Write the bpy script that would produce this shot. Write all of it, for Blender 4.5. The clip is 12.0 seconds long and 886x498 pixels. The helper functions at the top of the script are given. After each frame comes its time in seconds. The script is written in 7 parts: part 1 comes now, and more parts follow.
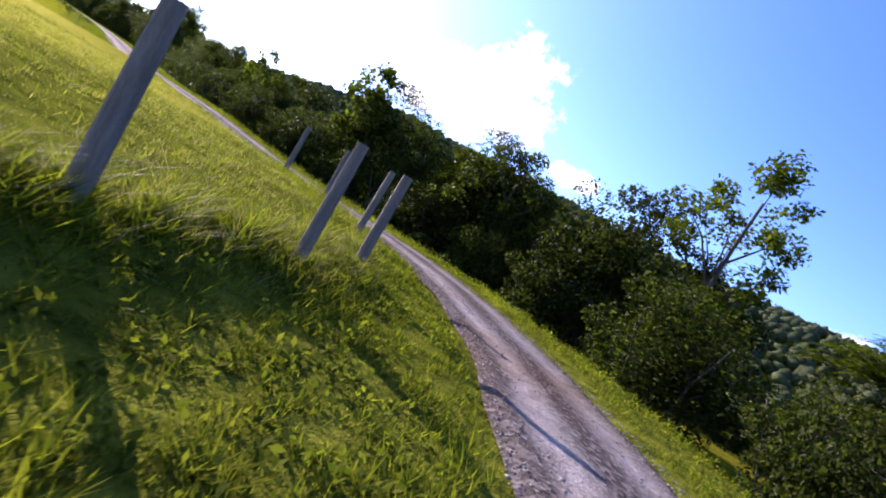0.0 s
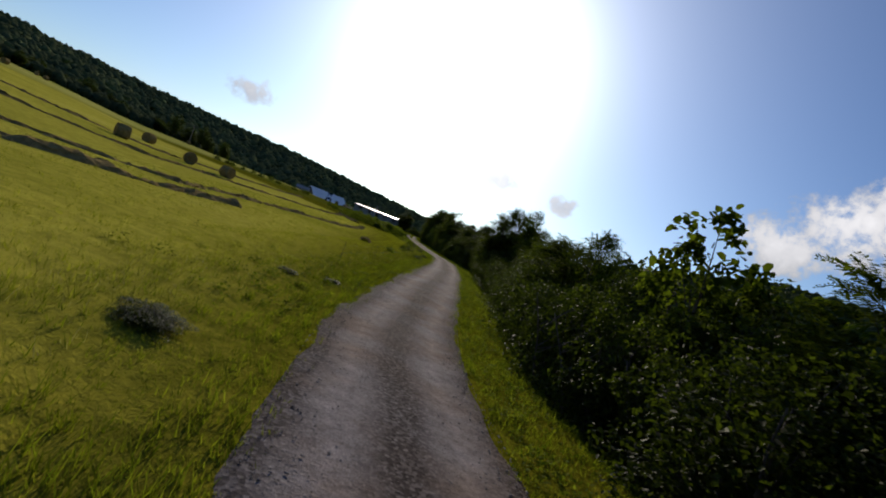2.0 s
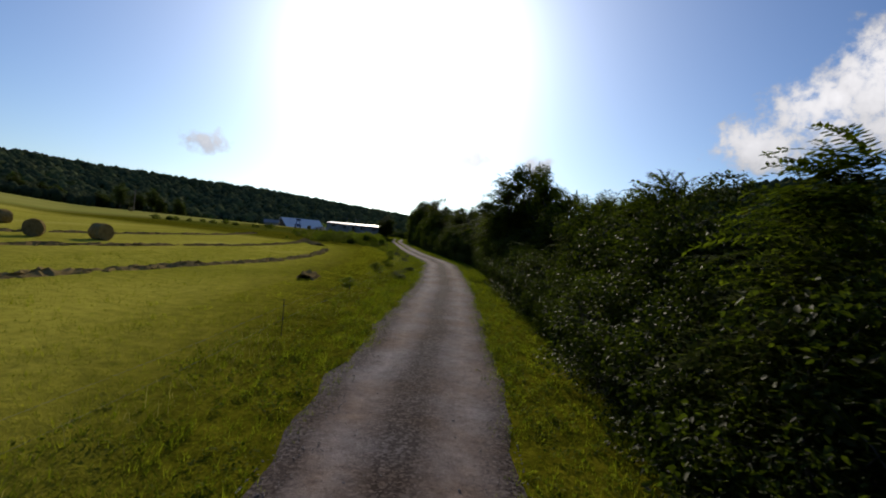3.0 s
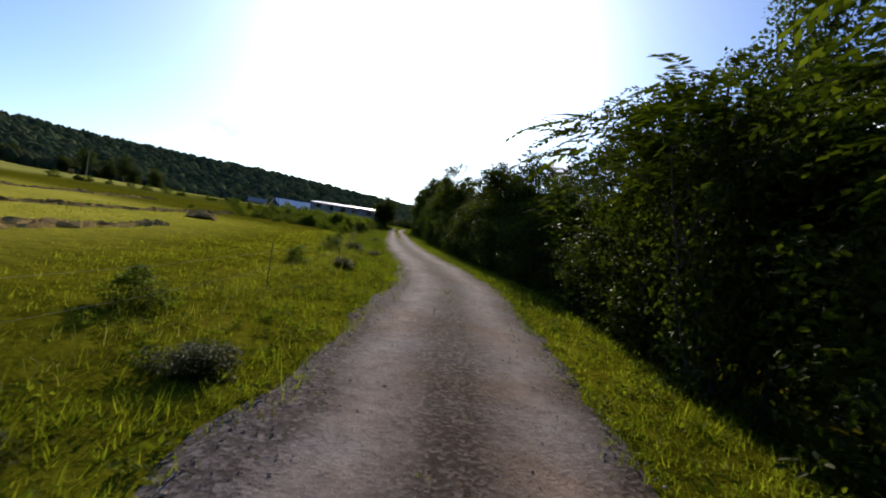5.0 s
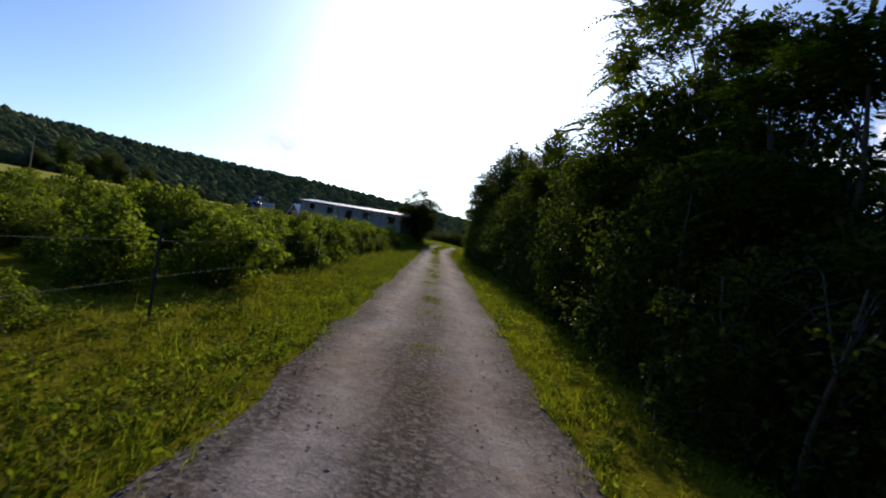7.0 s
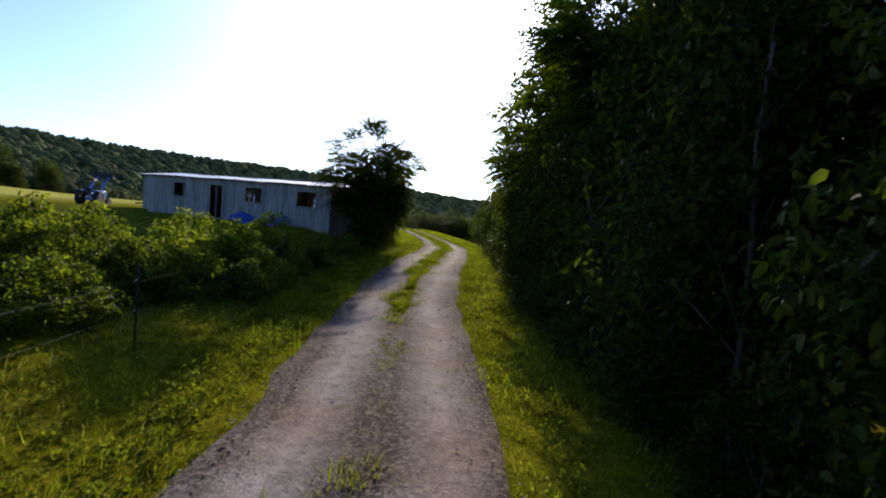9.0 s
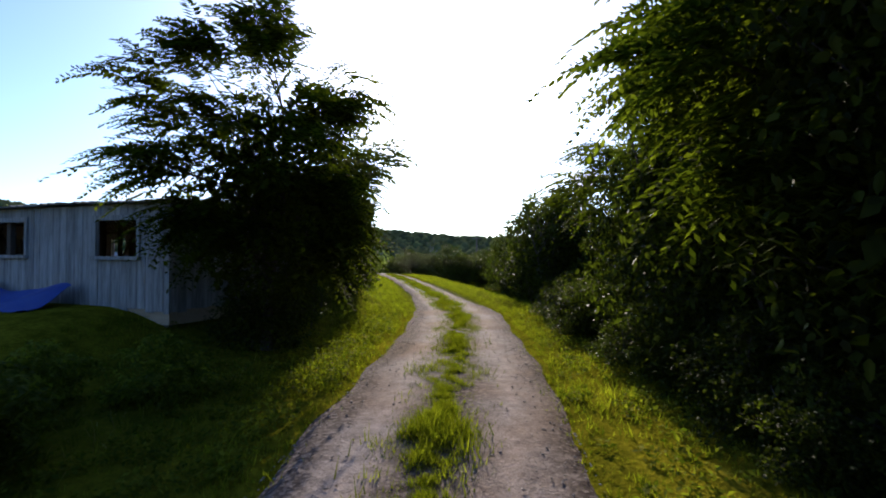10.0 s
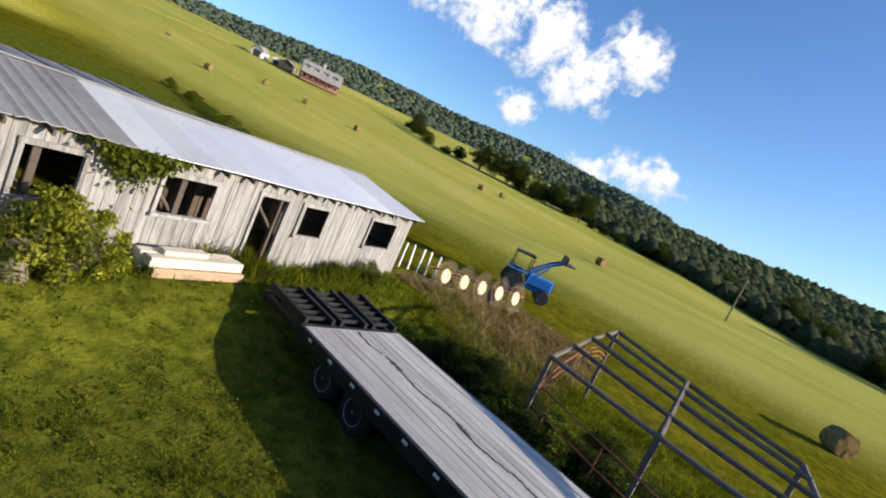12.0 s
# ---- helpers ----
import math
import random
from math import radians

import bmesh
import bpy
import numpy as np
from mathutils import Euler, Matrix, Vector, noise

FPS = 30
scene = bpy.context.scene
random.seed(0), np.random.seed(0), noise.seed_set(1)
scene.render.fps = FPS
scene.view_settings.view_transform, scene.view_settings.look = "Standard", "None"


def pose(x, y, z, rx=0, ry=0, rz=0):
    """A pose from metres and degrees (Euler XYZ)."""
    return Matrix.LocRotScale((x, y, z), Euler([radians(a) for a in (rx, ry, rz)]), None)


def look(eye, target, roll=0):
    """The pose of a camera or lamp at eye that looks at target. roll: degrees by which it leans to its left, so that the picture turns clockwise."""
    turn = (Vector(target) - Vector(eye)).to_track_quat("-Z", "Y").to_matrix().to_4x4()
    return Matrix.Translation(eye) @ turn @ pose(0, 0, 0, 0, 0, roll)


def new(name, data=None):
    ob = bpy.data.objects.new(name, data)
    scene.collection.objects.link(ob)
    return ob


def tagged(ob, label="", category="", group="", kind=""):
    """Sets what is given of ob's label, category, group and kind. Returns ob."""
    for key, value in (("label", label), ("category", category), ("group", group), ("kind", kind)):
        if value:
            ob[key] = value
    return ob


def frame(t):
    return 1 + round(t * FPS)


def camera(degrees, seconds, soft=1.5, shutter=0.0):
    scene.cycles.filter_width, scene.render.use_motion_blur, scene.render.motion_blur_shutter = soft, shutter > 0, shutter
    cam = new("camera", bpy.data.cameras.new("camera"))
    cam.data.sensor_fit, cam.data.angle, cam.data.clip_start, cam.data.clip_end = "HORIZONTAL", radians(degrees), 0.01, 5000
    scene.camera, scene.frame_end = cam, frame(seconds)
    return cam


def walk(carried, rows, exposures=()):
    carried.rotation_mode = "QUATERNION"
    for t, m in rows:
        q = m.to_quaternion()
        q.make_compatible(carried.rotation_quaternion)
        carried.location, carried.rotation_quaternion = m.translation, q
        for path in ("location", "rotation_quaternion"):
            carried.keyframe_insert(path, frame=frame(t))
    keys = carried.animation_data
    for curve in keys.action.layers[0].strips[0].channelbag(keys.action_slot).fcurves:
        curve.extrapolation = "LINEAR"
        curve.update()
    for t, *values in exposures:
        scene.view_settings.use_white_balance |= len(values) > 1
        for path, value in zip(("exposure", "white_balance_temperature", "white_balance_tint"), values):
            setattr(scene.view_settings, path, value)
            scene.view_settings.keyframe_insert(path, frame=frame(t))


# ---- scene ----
cam = camera(80.0, 12.0, soft=1.9, shutter=0.03)
PATH = [
    (0, (60.17, -175.74, 0.96), (64.51, -166.74, 0.44), 30.6),
    (0.2, (61.64, -173.56, 0.83), (64.95, -164.13, 0.58), 37.0),
    (0.5, (63.27, -170.49, 0.69), (64.12, -160.55, 0.02), 51.4),
    (0.7, (63.73, -167.90, 0.72), (63.61, -157.93, -0.10), 57.6),
    (1, (63.20, -164.04, 0.49), (61.91, -154.12, 0.66), 35.9),
    (1.5, (61.86, -157.61, 0.44), (60.71, -147.77, 1.79), 21.1),
    (2, (58.81, -150.99, 1.81), (56.11, -141.37, 1.68), 21.5),
    (2.5, (56.60, -143.58, 2.48), (54.00, -133.92, 2.26), 7.2),
    (4.3, (49.32, -114.32, 1.22), (46.77, -104.65, 0.88), 4.1),
    (4.5, (48.44, -111.21, 1.09), (45.63, -101.62, 0.72), 9.2),
    (4.7, (47.55, -108.14, 1.01), (44.76, -98.54, 0.64), 9.0),
    (5.2, (44.89, -99.32, 1.34), (41.95, -89.77, 1.00), 8.1),
    (5.5, (42.99, -93.08, 1.49), (40.31, -83.45, 1.24), 2.3),
    (5.8, (40.65, -86.69, 1.17), (38.20, -77.00, 1.03), -2.9),
    (6.2, (36.62, -78.45, 1.24), (33.58, -68.92, 1.01), 0.5),
    (6.5, (34.35, -71.79, 1.22), (30.84, -62.43, 0.94), 7.1),
    (6.8, (31.73, -65.81, 1.18), (28.22, -56.45, 0.99), 8.1),
    (7, (30.16, -61.94, 1.24), (26.47, -52.65, 1.00), 9.5),
    (7.2, (28.73, -58.09, 1.43), (25.25, -48.72, 1.15), 4.8),
    (8.8, (18.88, -32.97, 1.71), (15.18, -23.70, 1.14), 7.9),
    (9, (17.63, -30.01, 1.75), (14.02, -20.70, 1.16), 4.9),
    (9.3, (15.53, -25.72, 1.51), (12.08, -16.34, 1.14), 2.6),
    (9.5, (14.02, -22.74, 1.54), (10.67, -13.32, 1.23), 0.2),
    (9.7, (12.92, -20.00, 1.55), (9.55, -10.58, 1.30), -0.6),
    (10, (11.71, -16.13, 1.71), (8.21, -6.77, 1.86), 0.2),
    (10.3, (10.40, -11.70, 1.78), (6.93, -2.32, 1.86), 0.5),
    (10.5, (9.43, -8.61, 1.84), (5.66, 0.65, 1.97), 0.7),
    (10.7, (8.35, -5.49, 1.75), (3.85, 3.44, 2.03), 4.2),
    (10.9, (7.15, -2.44, 1.45), (0.53, 5.03, 1.99), 10.6),
    (11, (6.49, -0.98, 1.50), (-0.82, 5.81, 2.16), 9.7),
    (11.2, (5.33, 1.85, 1.81), (-3.38, 6.67, 2.72), 16.9),
    (11.3, (4.70, 3.02, 1.98), (-4.52, 6.78, 2.90), 18.6),
    (11.5, (3.45, 5.38, 2.60), (-6.46, 6.57, 3.12), 22.2),
    (11.7, (2.38, 7.22, 3.43), (-7.53, 5.92, 3.27), 23.0),
    (11.8, (1.78, 7.99, 3.86), (-7.88, 5.46, 3.33), 23.0),
    (12, (0.60, 9.31, 4.67), (-7.95, 4.32, 3.23), 24.5),
]
EXPOSURE = [(0.0, 1.5, 5900, 34), (0.5, 1.35, 6000, 28), (1.0, 0.6, 6150, 20), (1.5, -0.25, 6350, 14), (2.5, -0.55, 6450, 14), (4.5, 0.1, 6450, 16), (5.5, 0.2, 6400, 16), (7.0, 0.1, 6450, 15),
            (9.0, 0.75, 6450, 18), (9.5, 0.9, 6450, 18), (10.5, 0.95, 6500, 17), (11.0, 0.0, 6400, 8), (11.2, -0.3, 6350, 8), (11.4, -0.2, 6400, 8), (11.5, 0.0, 6450, 8), (12.0, 0.75, 6600, 12)]
walk(cam, [(t, look(eye, target, roll)) for t, eye, target, roll in PATH], EXPOSURE)

# ---- daylight: low sun ahead of the road, clear sky with a few cumulus clouds ----
SUN_EL, SUN_AZ = radians(19.0), radians(20.5)
SUN_DIR = Vector((-math.sin(SUN_AZ) * math.cos(SUN_EL), math.cos(SUN_AZ) * math.cos(SUN_EL), math.sin(SUN_EL)))

sun = new("sun", bpy.data.lights.new("sun", "SUN"))
sun.data.energy, sun.data.angle, sun.data.color = 5.0, radians(0.6), (1.0, 0.88, 0.70)
sun.rotation_euler = SUN_DIR.to_track_quat("Z", "Y").to_euler()


def world_setup():
    w = bpy.data.worlds.new("sky")
    scene.world = w
    w.use_nodes = True
    nt = w.node_tree
    nt.nodes.clear()
    N, L = nt.nodes.new, nt.links.new
    out, bg = N("ShaderNodeOutputWorld"), N("ShaderNodeBackground")
    sky = N("ShaderNodeTexSky")
    sky.sky_type, sky.sun_disc = "NISHITA", False
    sky.sun_elevation, sky.sun_rotation = SUN_EL, -SUN_AZ
    sky.air_density, sky.dust_density, sky.ozone_density = 1.0, 0.5, 2.5
    inc = N("ShaderNodeTexCoord")
    direction = inc.outputs["Generated"]

    def math_node(op, a, b=None, c=None, clamp=False):
        m = N("ShaderNodeMath")
        m.operation, m.use_clamp = op, clamp
        for k, v in enumerate((a, b, c)):
            if v is None:
                continue
            if isinstance(v, (int, float)):
                m.inputs[k].default_value = v
            else:
                L(v, m.inputs[k])
        return m.outputs[0]

    def dot(v):
        d = N("ShaderNodeVectorMath")
        d.operation = "DOT_PRODUCT"
        L(direction, d.inputs[0])
        d.inputs[1].default_value = v
        return d.outputs["Value"]

    # bright haze round the sun, paler towards the horizon
    ang = math_node("ARCCOSINE", math_node("MINIMUM", dot(SUN_DIR), 0.99999))
    wide = math_node("MULTIPLY", math_node("EXPONENT", math_node("MULTIPLY", ang, -4.6)), 15.0)
    core = math_node("MULTIPLY", math_node("EXPONENT", math_node("MULTIPLY", ang, -14.0)), 75.0)
    sky_z = N("ShaderNodeSeparateXYZ")
    L(direction, sky_z.inputs[0])
    low = math_node("EXPONENT", math_node("MULTIPLY", math_node("ABSOLUTE", sky_z.outputs[2]), -7.0))
    haze = math_node("MULTIPLY", math_node("MULTIPLY", low, math_node("EXPONENT", math_node("MULTIPLY", ang, -1.3))), 6.5)
    glow = math_node("ADD", math_node("ADD", wide, core), haze)
    gcol = N("ShaderNodeMixRGB")
    gcol.blend_type = "MULTIPLY"
    gcol.inputs[0].default_value = 1.0
    gcol.inputs[1].default_value = (1.0, 0.98, 0.95, 1)
    L(glow, gcol.inputs[2])
    add = N("ShaderNodeMixRGB")
    add.blend_type = "ADD"
    add.inputs[0].default_value = 1.0
    tint = N("ShaderNodeMixRGB")
    tint.blend_type = "MULTIPLY"
    tint.inputs[0].default_value = 1.0
    tint.inputs[2].default_value = SKY_TINT
    L(sky.outputs[0], tint.inputs[1])
    L(tint.outputs[0], add.inputs[1])
    L(gcol.outputs[0], add.inputs[2])

    # cumulus: heaped ellipses whose rims are broken up by two sizes of noise
    def noise(scale, detail, rough):
        n = N("ShaderNodeTexNoise")
        n.inputs["Scale"].default_value, n.inputs["Detail"].default_value = scale, detail
        n.inputs["Roughness"].default_value = rough
        L(direction, n.inputs["Vector"])
        return math_node("SUBTRACT", n.outputs[0], 0.5)
    coarse, fine = noise(17.0, 8.0, 0.6), noise(48.0, 7.0, 0.6)
    rough = math_node("ADD", math_node("MULTIPLY", coarse, 3.4), math_node("MULTIPLY", fine, 2.2))
    body, light = None, None
    for az, el, su, sw, bright in CLOUDS:
        a, e = radians(az), radians(el)
        fwd = Vector((-math.sin(a) * math.cos(e), math.cos(a) * math.cos(e), math.sin(e)))
        side = Vector((math.cos(a), math.sin(a), 0))
        upw = side.cross(fwd)
        u = math_node("DIVIDE", dot(side), radians(su))
        v = math_node("DIVIDE", dot(upw), radians(sw))
        d = math_node("ADD", math_node("MULTIPLY", u, u), math_node("MULTIPLY", v, v))
        front = math_node("GREATER_THAN", dot(fwd), 0.5)
        b = math_node("SUBTRACT", math_node("SUBTRACT", 1.15, d), math_node("MULTIPLY", math_node("SUBTRACT", 1.0, front), 9.0))
        b = math_node("MAXIMUM", b, -3.0)
        lum = math_node("MULTIPLY", math_node("ADD", math_node("MULTIPLY", v, 0.35), bright), math_node("MAXIMUM", b, 0.0))
        body = b if body is None else math_node("MAXIMUM", body, b)
        light = lum if light is None else math_node("MAXIMUM", light, lum)
    dens = math_node("ADD", body, rough)
    mask = N("ShaderNodeMapRange")
    mask.interpolation_type = "SMOOTHSTEP"
    mask.inputs[1].default_value, mask.inputs[2].default_value = 0.10, 1.1
    L(dens, mask.inputs[0])
    shade = math_node("ADD", light, math_node("ADD", math_node("MULTIPLY", coarse, 1.6), math_node("MULTIPLY", fine, 0.9)))
    ramp = N("ShaderNodeValToRGB")
    ramp.color_ramp.elements[0].color, ramp.color_ramp.elements[0].position = (3.3, 3.9, 4.7, 1), 0.02
    ramp.color_ramp.elements[1].color, ramp.color_ramp.elements[1].position = (14.0, 13.9, 13.6, 1), 1.0
    top = ramp.color_ramp.elements.new(0.42)
    top.color = (7.4, 7.4, 7.3, 1)
    L(math_node("MULTIPLY", shade, 0.5), ramp.inputs[0])
    mix = N("ShaderNodeMixRGB")
    L(math_node("MULTIPLY", mask.outputs[0], 0.92), mix.inputs[0])
    L(add.outputs[0], mix.inputs[1])
    lit = N("ShaderNodeMixRGB")
    lit.blend_type = "ADD"
    lit.inputs[0].default_value = 0.9
    L(ramp.outputs[0], lit.inputs[1])
    L(gcol.outputs[0], lit.inputs[2])
    L(lit.outputs[0], mix.inputs[2])
    L(mix.outputs[0], bg.inputs[0])
    bg.inputs[1].default_value = SKY_STRENGTH
    L(bg.outputs[0], out.inputs[0])


SKY_TINT, SKY_STRENGTH = (0.56, 0.86, 1.22, 1), 0.098
# azimuth (left of +y), elevation, half width, half height, lightness
CLOUDS = [
    (40.0, 7.0, 3.0, 1.5, 0.25), (12.9, 8.8, 2.6, 1.4, 0.1), (5.5, 8.3, 1.8, 1.3, 0.1), (-15.0, 11.0, 5.6, 2.6, 1.1), (-19.5, 13.8, 4.8, 4.2, 1.4), (-23.5, 16.2, 5.0, 5.2, 1.5),
    (-24.0, 12.0, 5.5, 2.8, 1.0), (-34.0, 10.3, 3.2, 1.3, 0.6), (-62.0, 7.5, 3.5, 1.6, 0.6), (127.5, 15.5, 7.0, 3.4, 0.7), (120.0, 16.0, 5.5, 4.2, 0.7), (114.5, 13.5, 4.4, 3.8, 0.6),
    (111.0, 17.3, 3.8, 3.4, 0.8), (119.8, 8.6, 2.8, 1.9, 0.6), (104.5, 7.5, 4.8, 2.2, 0.6), (109.8, 6.0, 2.4, 1.4, 0.5), (155.0, 10.0, 7.0, 2.5, 0.6), (-160.0, 14.0, 9.0, 4.0, 0.6),
]
world_setup()

# ---- materials ----
def material(name, build):
    m = bpy.data.materials.new(name)
    m.use_nodes = True
    nt = m.node_tree
    nt.nodes.clear()
    out = nt.nodes.new("ShaderNodeOutputMaterial")
    surf = build(nt, nt.nodes.new, nt.links.new)
    nt.links.new(surf, out.inputs["Surface"])
    return m


def noise_fac(nt, scale, detail=4.0, rough=0.6, coords=None, stretch=None):
    n = nt.nodes.new("ShaderNodeTexNoise")
    n.inputs["Scale"].default_value, n.inputs["Detail"].default_value = scale, detail
    n.inputs["Roughness"].default_value = rough
    tc = nt.nodes.new("ShaderNodeTexCoord")
    src = coords or tc.outputs["Object"]
    if stretch:
        mp = nt.nodes.new("ShaderNodeMapping")
        mp.inputs["Scale"].default_value = stretch
        nt.links.new(src, mp.inputs["Vector"])
        src = mp.outputs[0]
    nt.links.new(src, n.inputs["Vector"])
    return n.outputs[0]


def ramp_col(nt, fac, stops):
    r = nt.nodes.new("ShaderNodeValToRGB")
    els = r.color_ramp.elements
    while len(els) < len(stops):
        els.new(0.5)
    for e, (p, c) in zip(els, stops):
        e.position, e.color = p, (*c, 1)
    nt.links.new(fac, r.inputs[0])
    return r.outputs[0]


def mixcol(nt, fac, a, b, mode="MIX"):
    m = nt.nodes.new("ShaderNodeMixRGB")
    m.blend_type = mode
    for k, v in enumerate((fac, a, b)):
        if isinstance(v, (int, float)):
            m.inputs[k].default_value = v
        elif isinstance(v, tuple):
            m.inputs[k].default_value = (*v, 1)
        else:
            nt.links.new(v, m.inputs[k])
    return m.outputs[0]


def principled(nt, color, rough=0.8, metal=0.0, bump=None, strength=0.3, distance=0.02, spec=0.5):
    p = nt.nodes.new("ShaderNodeBsdfPrincipled")
    if isinstance(color, tuple):
        p.inputs["Base Color"].default_value = (*color, 1)
    else:
        nt.links.new(color, p.inputs["Base Color"])
    if isinstance(rough, (int, float)):
        p.inputs["Roughness"].default_value = rough
    else:
        nt.links.new(rough, p.inputs["Roughness"])
    p.inputs["Metallic"].default_value = metal
    p.inputs["Specular IOR Level"].default_value = spec
    if bump is not None:
        b = nt.nodes.new("ShaderNodeBump")
        b.inputs["Strength"].default_value, b.inputs["Distance"].default_value = strength, distance
        nt.links.new(bump, b.inputs["Height"])
        nt.links.new(b.outputs[0], p.inputs["Normal"])
    return p.outputs[0]


def simple(name, c1, c2, scale=3.0, rough=0.7, metal=0.0, strength=0.15, stretch=None, fine=None, spec=0.3):
    def build(nt, N, L):
        big = noise_fac(nt, scale, 4, 0.6, stretch=stretch)
        small = noise_fac(nt, fine or scale * 9, 5, 0.65, stretch=stretch)
        col = ramp_col(nt, mixcol(nt, 0.4, big, small), [(0.3, c1), (0.7, c2)])
        info = nt.nodes.new("ShaderNodeObjectInfo")
        mr = nt.nodes.new("ShaderNodeMapRange")
        mr.inputs[3].default_value, mr.inputs[4].default_value = 0.85, 1.12
        L(info.outputs["Random"], mr.inputs[0])
        col = mixcol(nt, 1.0, col, mr.outputs[0], "MULTIPLY")
        return principled(nt, col, rough, metal, small, strength, spec=spec)
    return material(name, build)


def foliage(name, dark, light, trans=0.45, rough=0.65):
    """Leaves: each one its own shade, shining and letting light through."""
    def build(nt, N, L):
        geo = N("ShaderNodeNewGeometry")
        info = N("ShaderNodeObjectInfo")
        col = ramp_col(nt, geo.outputs["Random Per Island"], [(0.0, dark), (0.55, tuple((a + b) / 2 for a, b in zip(dark, light))), (1.0, light)])
        big = noise_fac(nt, 0.9, 3)
        mr = N("ShaderNodeMapRange")
        mr.inputs[1].default_value, mr.inputs[2].default_value = 0.3, 0.7
        mr.inputs[3].default_value, mr.inputs[4].default_value = 0.5, 1.4
        L(mixcol(nt, 0.45, big, noise_fac(nt, 4.5, 3)), mr.inputs[0])
        col = mixcol(nt, 1.0, col, mr.outputs[0], "MULTIPLY")
        mo = N("ShaderNodeMapRange")
        mo.inputs[3].default_value, mo.inputs[4].default_value = 0.8, 1.2
        L(info.outputs["Random"], mo.inputs[0])
        col = mixcol(nt, 1.0, col, mo.outputs[0], "MULTIPLY")
        p = principled(nt, col, rough, spec=(0.10 if rough < 0.7 else 0.02) if rough < 0.9 else 0.0)
        t = N("ShaderNodeBsdfTranslucent")
        L(mixcol(nt, 1.0, col, (1.25, 1.45, 0.5), "MULTIPLY"), t.inputs[0])
        mx = N("ShaderNodeMixShader")
        mx.inputs[0].default_value = trans
        L(p, mx.inputs[1])
        L(t.outputs[0], mx.inputs[2])
        return mx.outputs[0]
    return material(name, build)


def ground_build(nt, N, L):
    tc = N("ShaderNodeTexCoord").outputs["Object"]
    big, mid, small = noise_fac(nt, 0.045, 5, 0.6), noise_fac(nt, 0.45, 5, 0.65), noise_fac(nt, 14.0, 4, 0.7)
    a = ramp_col(nt, big, [(0.36, (0.085, 0.086, 0.006)), (0.52, (0.145, 0.132, 0.010)), (0.66, (0.19, 0.162, 0.019))])
    b = ramp_col(nt, mid, [(0.33, (0.045, 0.054, 0.005)), (0.60, (0.145, 0.132, 0.010)), (0.78, (0.24, 0.195, 0.030))])
    col = mixcol(nt, 0.55, a, b)
    col = mixcol(nt, 0.55, col, ramp_col(nt, small, [(0.3, (0.30, 0.36, 0.3)), (0.72, (1.4, 1.38, 1.1))]), "MULTIPLY")
    tufts = noise_fac(nt, 2.6, 5, 0.7)
    col = mixcol(nt, 0.8, col, ramp_col(nt, tufts, [(0.34, (0.42, 0.48, 0.40)), (0.60, (1.25, 1.22, 1.1))]), "MULTIPLY")
    # the hay field up the slope is cut short and bleached
    sep = N("ShaderNodeSeparateXYZ")
    L(tc, sep.inputs[0])
    west = N("ShaderNodeMapRange")
    west.interpolation_type = "SMOOTHSTEP"
    west.inputs[1].default_value, west.inputs[2].default_value = -24.0, -48.0
    L(sep.outputs[0], west.inputs[0])
    stubble = ramp_col(nt, noise_fac(nt, 0.06, 5, 0.65, stretch=(1, 0.35, 1)), [(0.3, (0.25, 0.255, 0.045)), (0.55, (0.34, 0.325, 0.075)), (0.75, (0.41, 0.375, 0.12))])
    stubble = mixcol(nt, 0.6, stubble, ramp_col(nt, tufts, [(0.3, (0.7, 0.72, 0.7)), (0.65, (1.15, 1.15, 1.1))]), "MULTIPLY")
    col = mixcol(nt, west.outputs[0], col, stubble)
    # the mown field beside the lane, drying to straw, its colour raised for glare
    lean = N("ShaderNodeVectorMath")
    lean.operation = "DOT_PRODUCT"
    L(tc, lean.inputs[0])
    lean.inputs[1].default_value = (-0.93, -0.37, 0.0)
    beside = N("ShaderNodeMapRange")
    beside.interpolation_type = "SMOOTHSTEP"
    beside.inputs[1].default_value, beside.inputs[2].default_value = 0.5, 7.0
    L(lean.outputs["Value"], beside.inputs[0])
    south = N("ShaderNodeMapRange")
    south.interpolation_type = "SMOOTHSTEP"
    south.inputs[1].default_value, south.inputs[2].default_value = -67.0, -80.0
    L(sep.outputs[1], south.inputs[0])
    mown = ramp_col(nt, noise_fac(nt, 0.10, 5, 0.65, stretch=(1, 0.4, 1)), [(0.3, (0.27, 0.26, 0.03)), (0.55, (0.40, 0.36, 0.05)), (0.75, (0.50, 0.43, 0.11))])
    mown = mixcol(nt, 0.6, mown, ramp_col(nt, tufts, [(0.34, (0.55, 0.58, 0.5)), (0.60, (1.2, 1.18, 1.1))]), "MULTIPLY")
    rest = N("ShaderNodeMath")
    rest.operation = "SUBTRACT"
    rest.inputs[0].default_value = 1.0
    L(west.outputs[0], rest.inputs[1])
    zone = mixcol(nt, 1.0, mixcol(nt, 1.0, beside.outputs[0], south.outputs[0], "MULTIPLY"), rest.outputs[0], "MULTIPLY")
    col = mixcol(nt, zone, col, mown)
    # watered lawn in the farmyard and on the bank at the start
    green = ramp_col(nt, tufts, [(0.32, (0.034, 0.044, 0.005)), (0.66, (0.140, 0.146, 0.016))])
